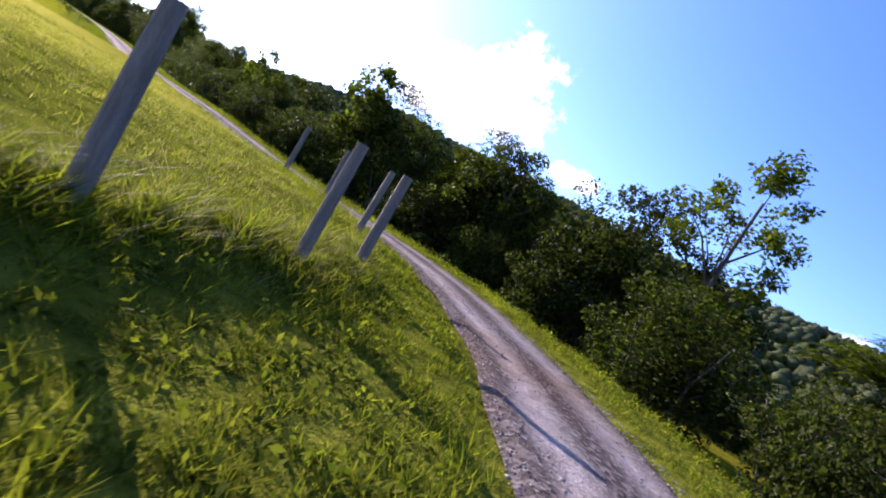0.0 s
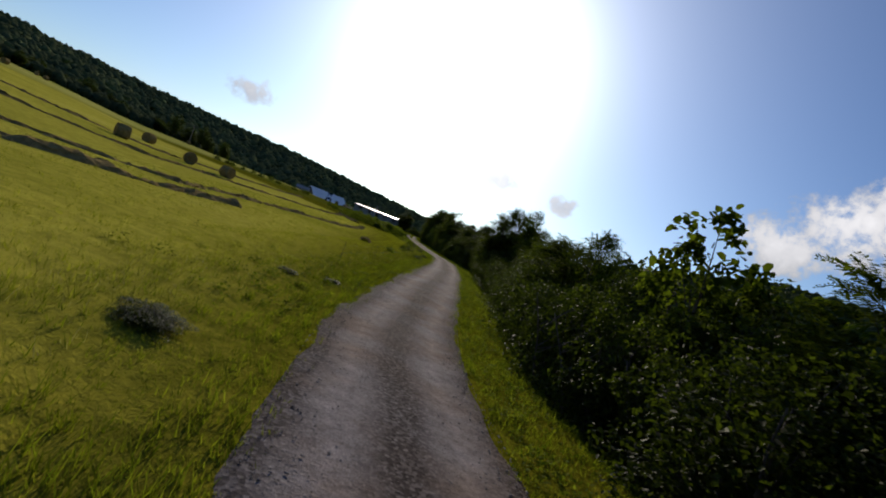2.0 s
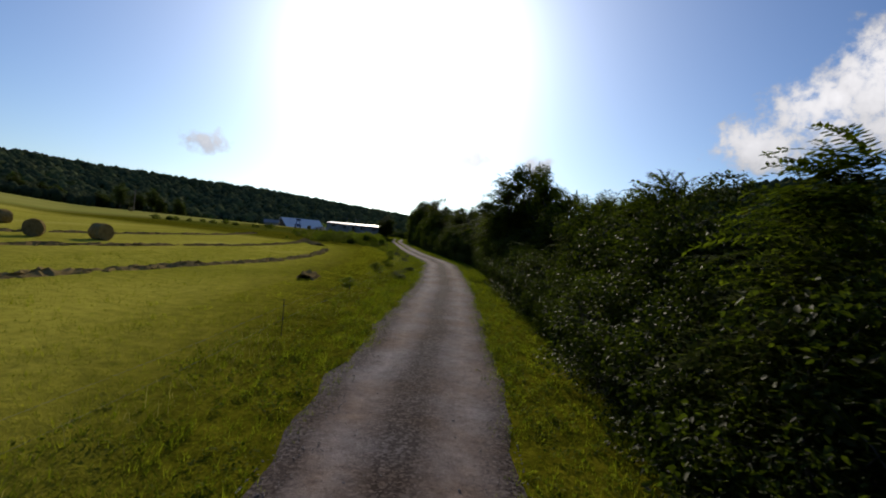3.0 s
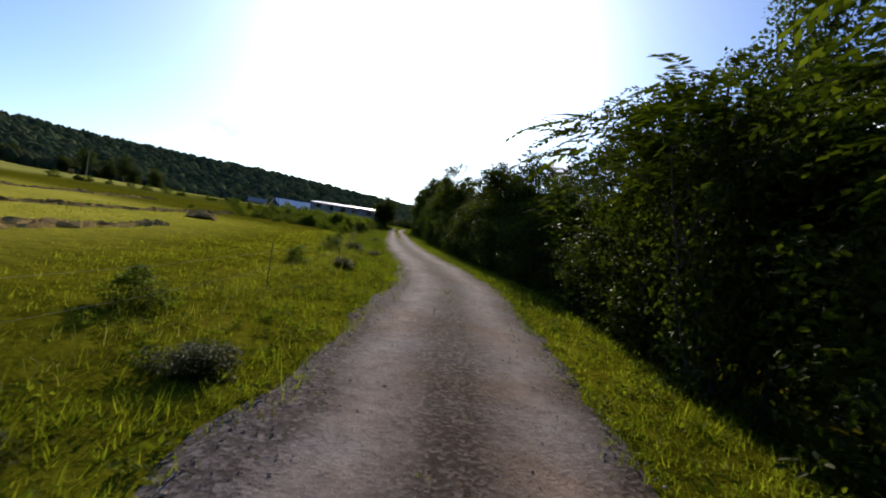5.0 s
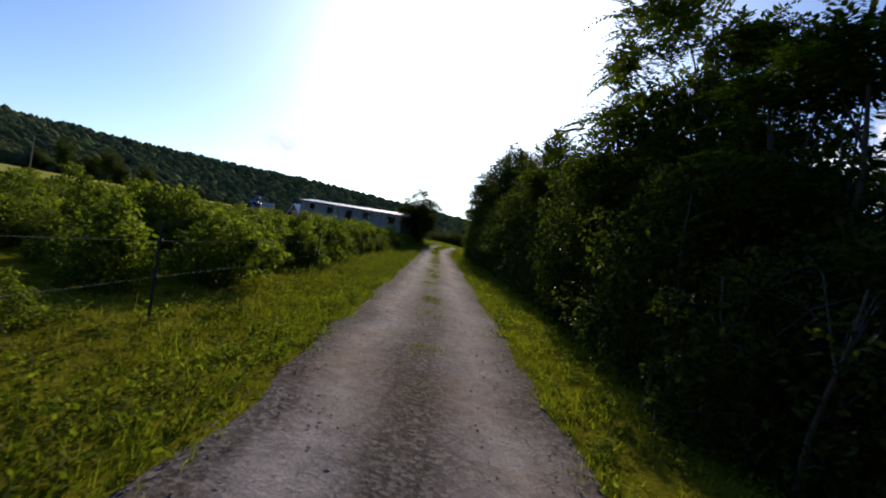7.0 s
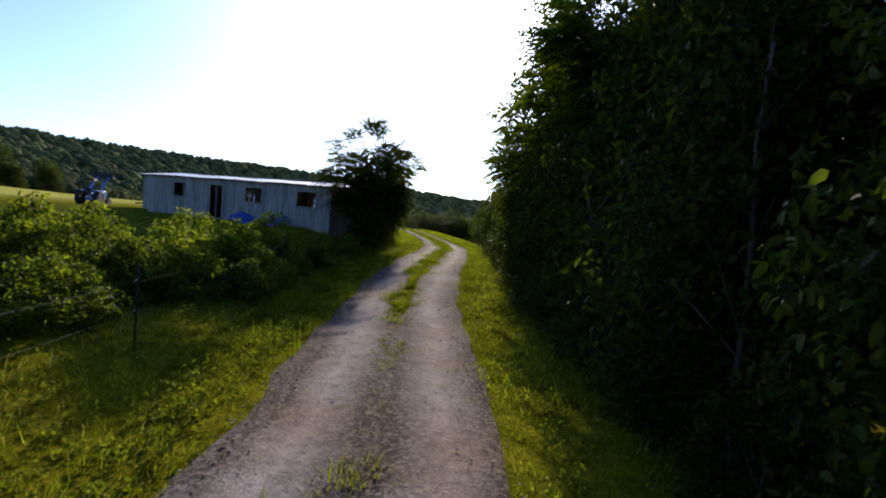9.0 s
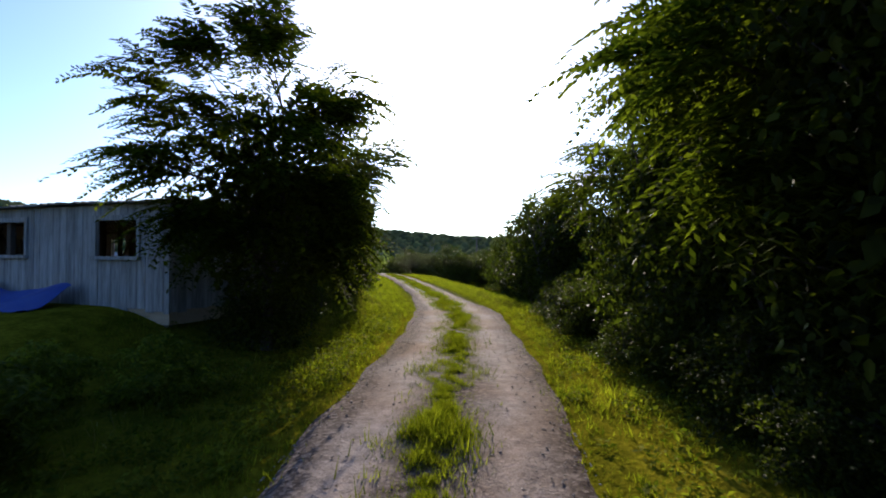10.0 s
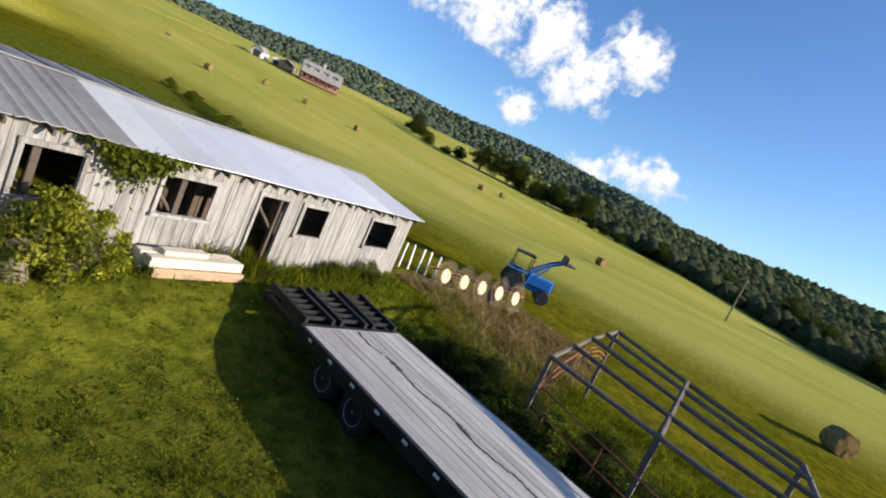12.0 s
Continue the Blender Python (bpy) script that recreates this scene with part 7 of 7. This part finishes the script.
# ---- far farm buildings ----
def gable_house(name, label, category, x, y, turn, L, W, eave, ridge, wall, roof, windows=0, dormers=0, porch=False, doors=1, over=0.4, sink=0.4):
    """Ridge along local x."""
    z = h1(x, y) - sink
    t = empty(name, Matrix.Translation((x, y, z)) @ Matrix.Rotation(radians(turn), 4, "Z"), label, category)
    b = Builder()
    vs = [(sx * L / 2, sy, zz) for sx in (-1, 1) for sy, zz in ((-W / 2, 0), (W / 2, 0), (W / 2, eave), (0, ridge), (-W / 2, eave))]
    b.add(vs, [(4, 3, 2, 1, 0), (5, 6, 7, 8, 9), (0, 1, 6, 5), (1, 2, 7, 6), (4, 0, 5, 9)])
    part("wall", b.mesh(name + "_wall", wall), t)
    for s in (-1, 1):
        e = Vector((0, s * (W / 2 + over), eave - over * (ridge - eave) / (W / 2)))
        b = Builder()
        p = [(-L / 2 - over, 0, ridge + 0.1), (L / 2 + over, 0, ridge + 0.1), (L / 2 + over, e.y, e.z + 0.1), (-L / 2 - over, e.y, e.z + 0.1)]
        b.add(p + [(a, c, d - 0.14) for a, c, d in p], [(0, 1, 2, 3), (7, 6, 5, 4), (0, 4, 5, 1), (1, 5, 6, 2), (2, 6, 7, 3), (3, 7, 4, 0)])
        part("roof", b.mesh(name + "_roof", roof), t)
        for k in range(windows):
            xx = -L / 2 + (k + 0.5) * L / windows
            ys = s * (W / 2 + 0.03)
            wn = part("window", Builder().box(xx - 0.55, xx + 0.55, min(ys, ys - s * 0.1), max(ys, ys - s * 0.1), eave * 0.35, eave * 0.8, 0.02).mesh(name + "_window", M_WHITE), t)
            part("pane", Builder().box(xx - 0.45, xx + 0.45, min(ys + s * 0.02, ys), max(ys + s * 0.02, ys), eave * 0.38, eave * 0.77, 0.01).mesh(name + "_pane", M_GLASS), wn)
        for k in range(dormers):
            xx = -L / 2 + (k + 0.5) * L / dormers
            yy, zz = s * W * 0.28, eave + (ridge - eave) * 0.35
            q = Builder().box(xx - 0.7, xx + 0.7, min(yy, yy - s * 1.4), max(yy, yy - s * 1.4), zz - 0.3, zz + 1.0, 0.02)
            q.add([(xx - 0.9, yy + s * 0.2, zz + 1.0), (xx + 0.9, yy + s * 0.2, zz + 1.0), (xx, yy + s * 0.2, zz + 1.6), (xx - 0.9, yy - s * 1.8, zz + 1.0), (xx + 0.9, yy - s * 1.8, zz + 1.0), (xx, yy - s * 1.8, zz + 1.6)],
                  [(0, 1, 2), (3, 5, 4), (0, 2, 5, 3), (1, 4, 5, 2)])
            dm = part("dormer", q.mesh(name + "_dormer", roof), t)
            part("pane", Builder().box(xx - 0.4, xx + 0.4, min(yy, yy + s * 0.04), max(yy, yy + s * 0.04), zz + 0.1, zz + 0.85, 0.01).mesh(name + "_dormer_pane", M_GLASS), dm)
    for k in range(doors):
        xx = L / 2 + 0.04
        part("door", Builder().box(L / 2 - 0.02, xx, -1.2, 1.2, 0, min(eave * 0.85, 3.0), 0.02).mesh(name + "_door", M_INNER), t)
    if porch:
        for s in (-1, 1):
            b = Builder().box(-L / 2, L / 2, min(s * W / 2, s * (W / 2 + 2.4)), max(s * W / 2, s * (W / 2 + 2.4)), 0.3, 0.6, 0.02)
            b.box(-L / 2 - 0.2, L / 2 + 0.2, min(s * W / 2, s * (W / 2 + 2.7)), max(s * W / 2, s * (W / 2 + 2.7)), eave * 0.86, eave * 0.9, 0.02)
            for k in range(8):
                xx = -L / 2 + 0.1 + k * (L - 0.2) / 7
                b.box(xx - 0.09, xx + 0.09, s * (W / 2 + 2.2) - 0.09, s * (W / 2 + 2.2) + 0.09, 0.6, eave * 0.87, 0.01)
            b.box(-L / 2, L / 2, s * (W / 2 + 2.2) - 0.04, s * (W / 2 + 2.2) + 0.04, 1.3, 1.4, 0.01)
            part("porch", b.mesh(name + "_porch", M_RED), t, "reddish timber porch")
        part("chimney", Builder().box(-0.5, 0.5, -0.4, 0.4, ridge - 0.5, ridge + 1.3, 0.03).mesh(name + "_chimney", M_ROCK), t)
    return t


def place(az, r, x0=0.6, y0=9.3):
    a = radians(az)
    return x0 - r * math.sin(a), y0 + r * math.cos(a)


gable_house("farmhouse", "large farmhouse with grey roof, dormers and reddish porch on the hill", "house", *place(139.0, 185), -36, 12.5, 6.5, 3.0, 6.6, M_RED, M_TIN_OLD, 6, 4, True)
gable_house("small_outbuilding", "small pale grey outbuilding near the farmhouse", "outbuilding", *place(145.0, 200), 30, 5.0, 4.0, 2.6, 4.0, M_WHITE, M_TIN_OLD, 1)
gable_house("white_hut", "small white hut near the farmhouse", "hut", *place(143.3, 198), 50, 3.5, 3.0, 2.2, 3.0, M_WHITE, M_WHITE, 1)
gable_house("garage", "low dark garage beside the farmhouse", "garage", *place(142.2, 196), 35, 6.0, 5.0, 2.4, 3.6, M_INNER, M_TIN_OLD, 1)
gable_house("hay_barn", "big dark board barn with a shining tin roof", "barn", -76.8, 90.6, 62, 20.0, 13.0, 3.6, 8.4, M_INNER, M_TIN_WHITE, 3)
gable_house("field_shed", "small grey field shed beyond the hay meadow", "shed", -62, 44, 30, 5.0, 4.0, 2.0, 3.0, M_BOARD, M_TIN_OLD, 1)
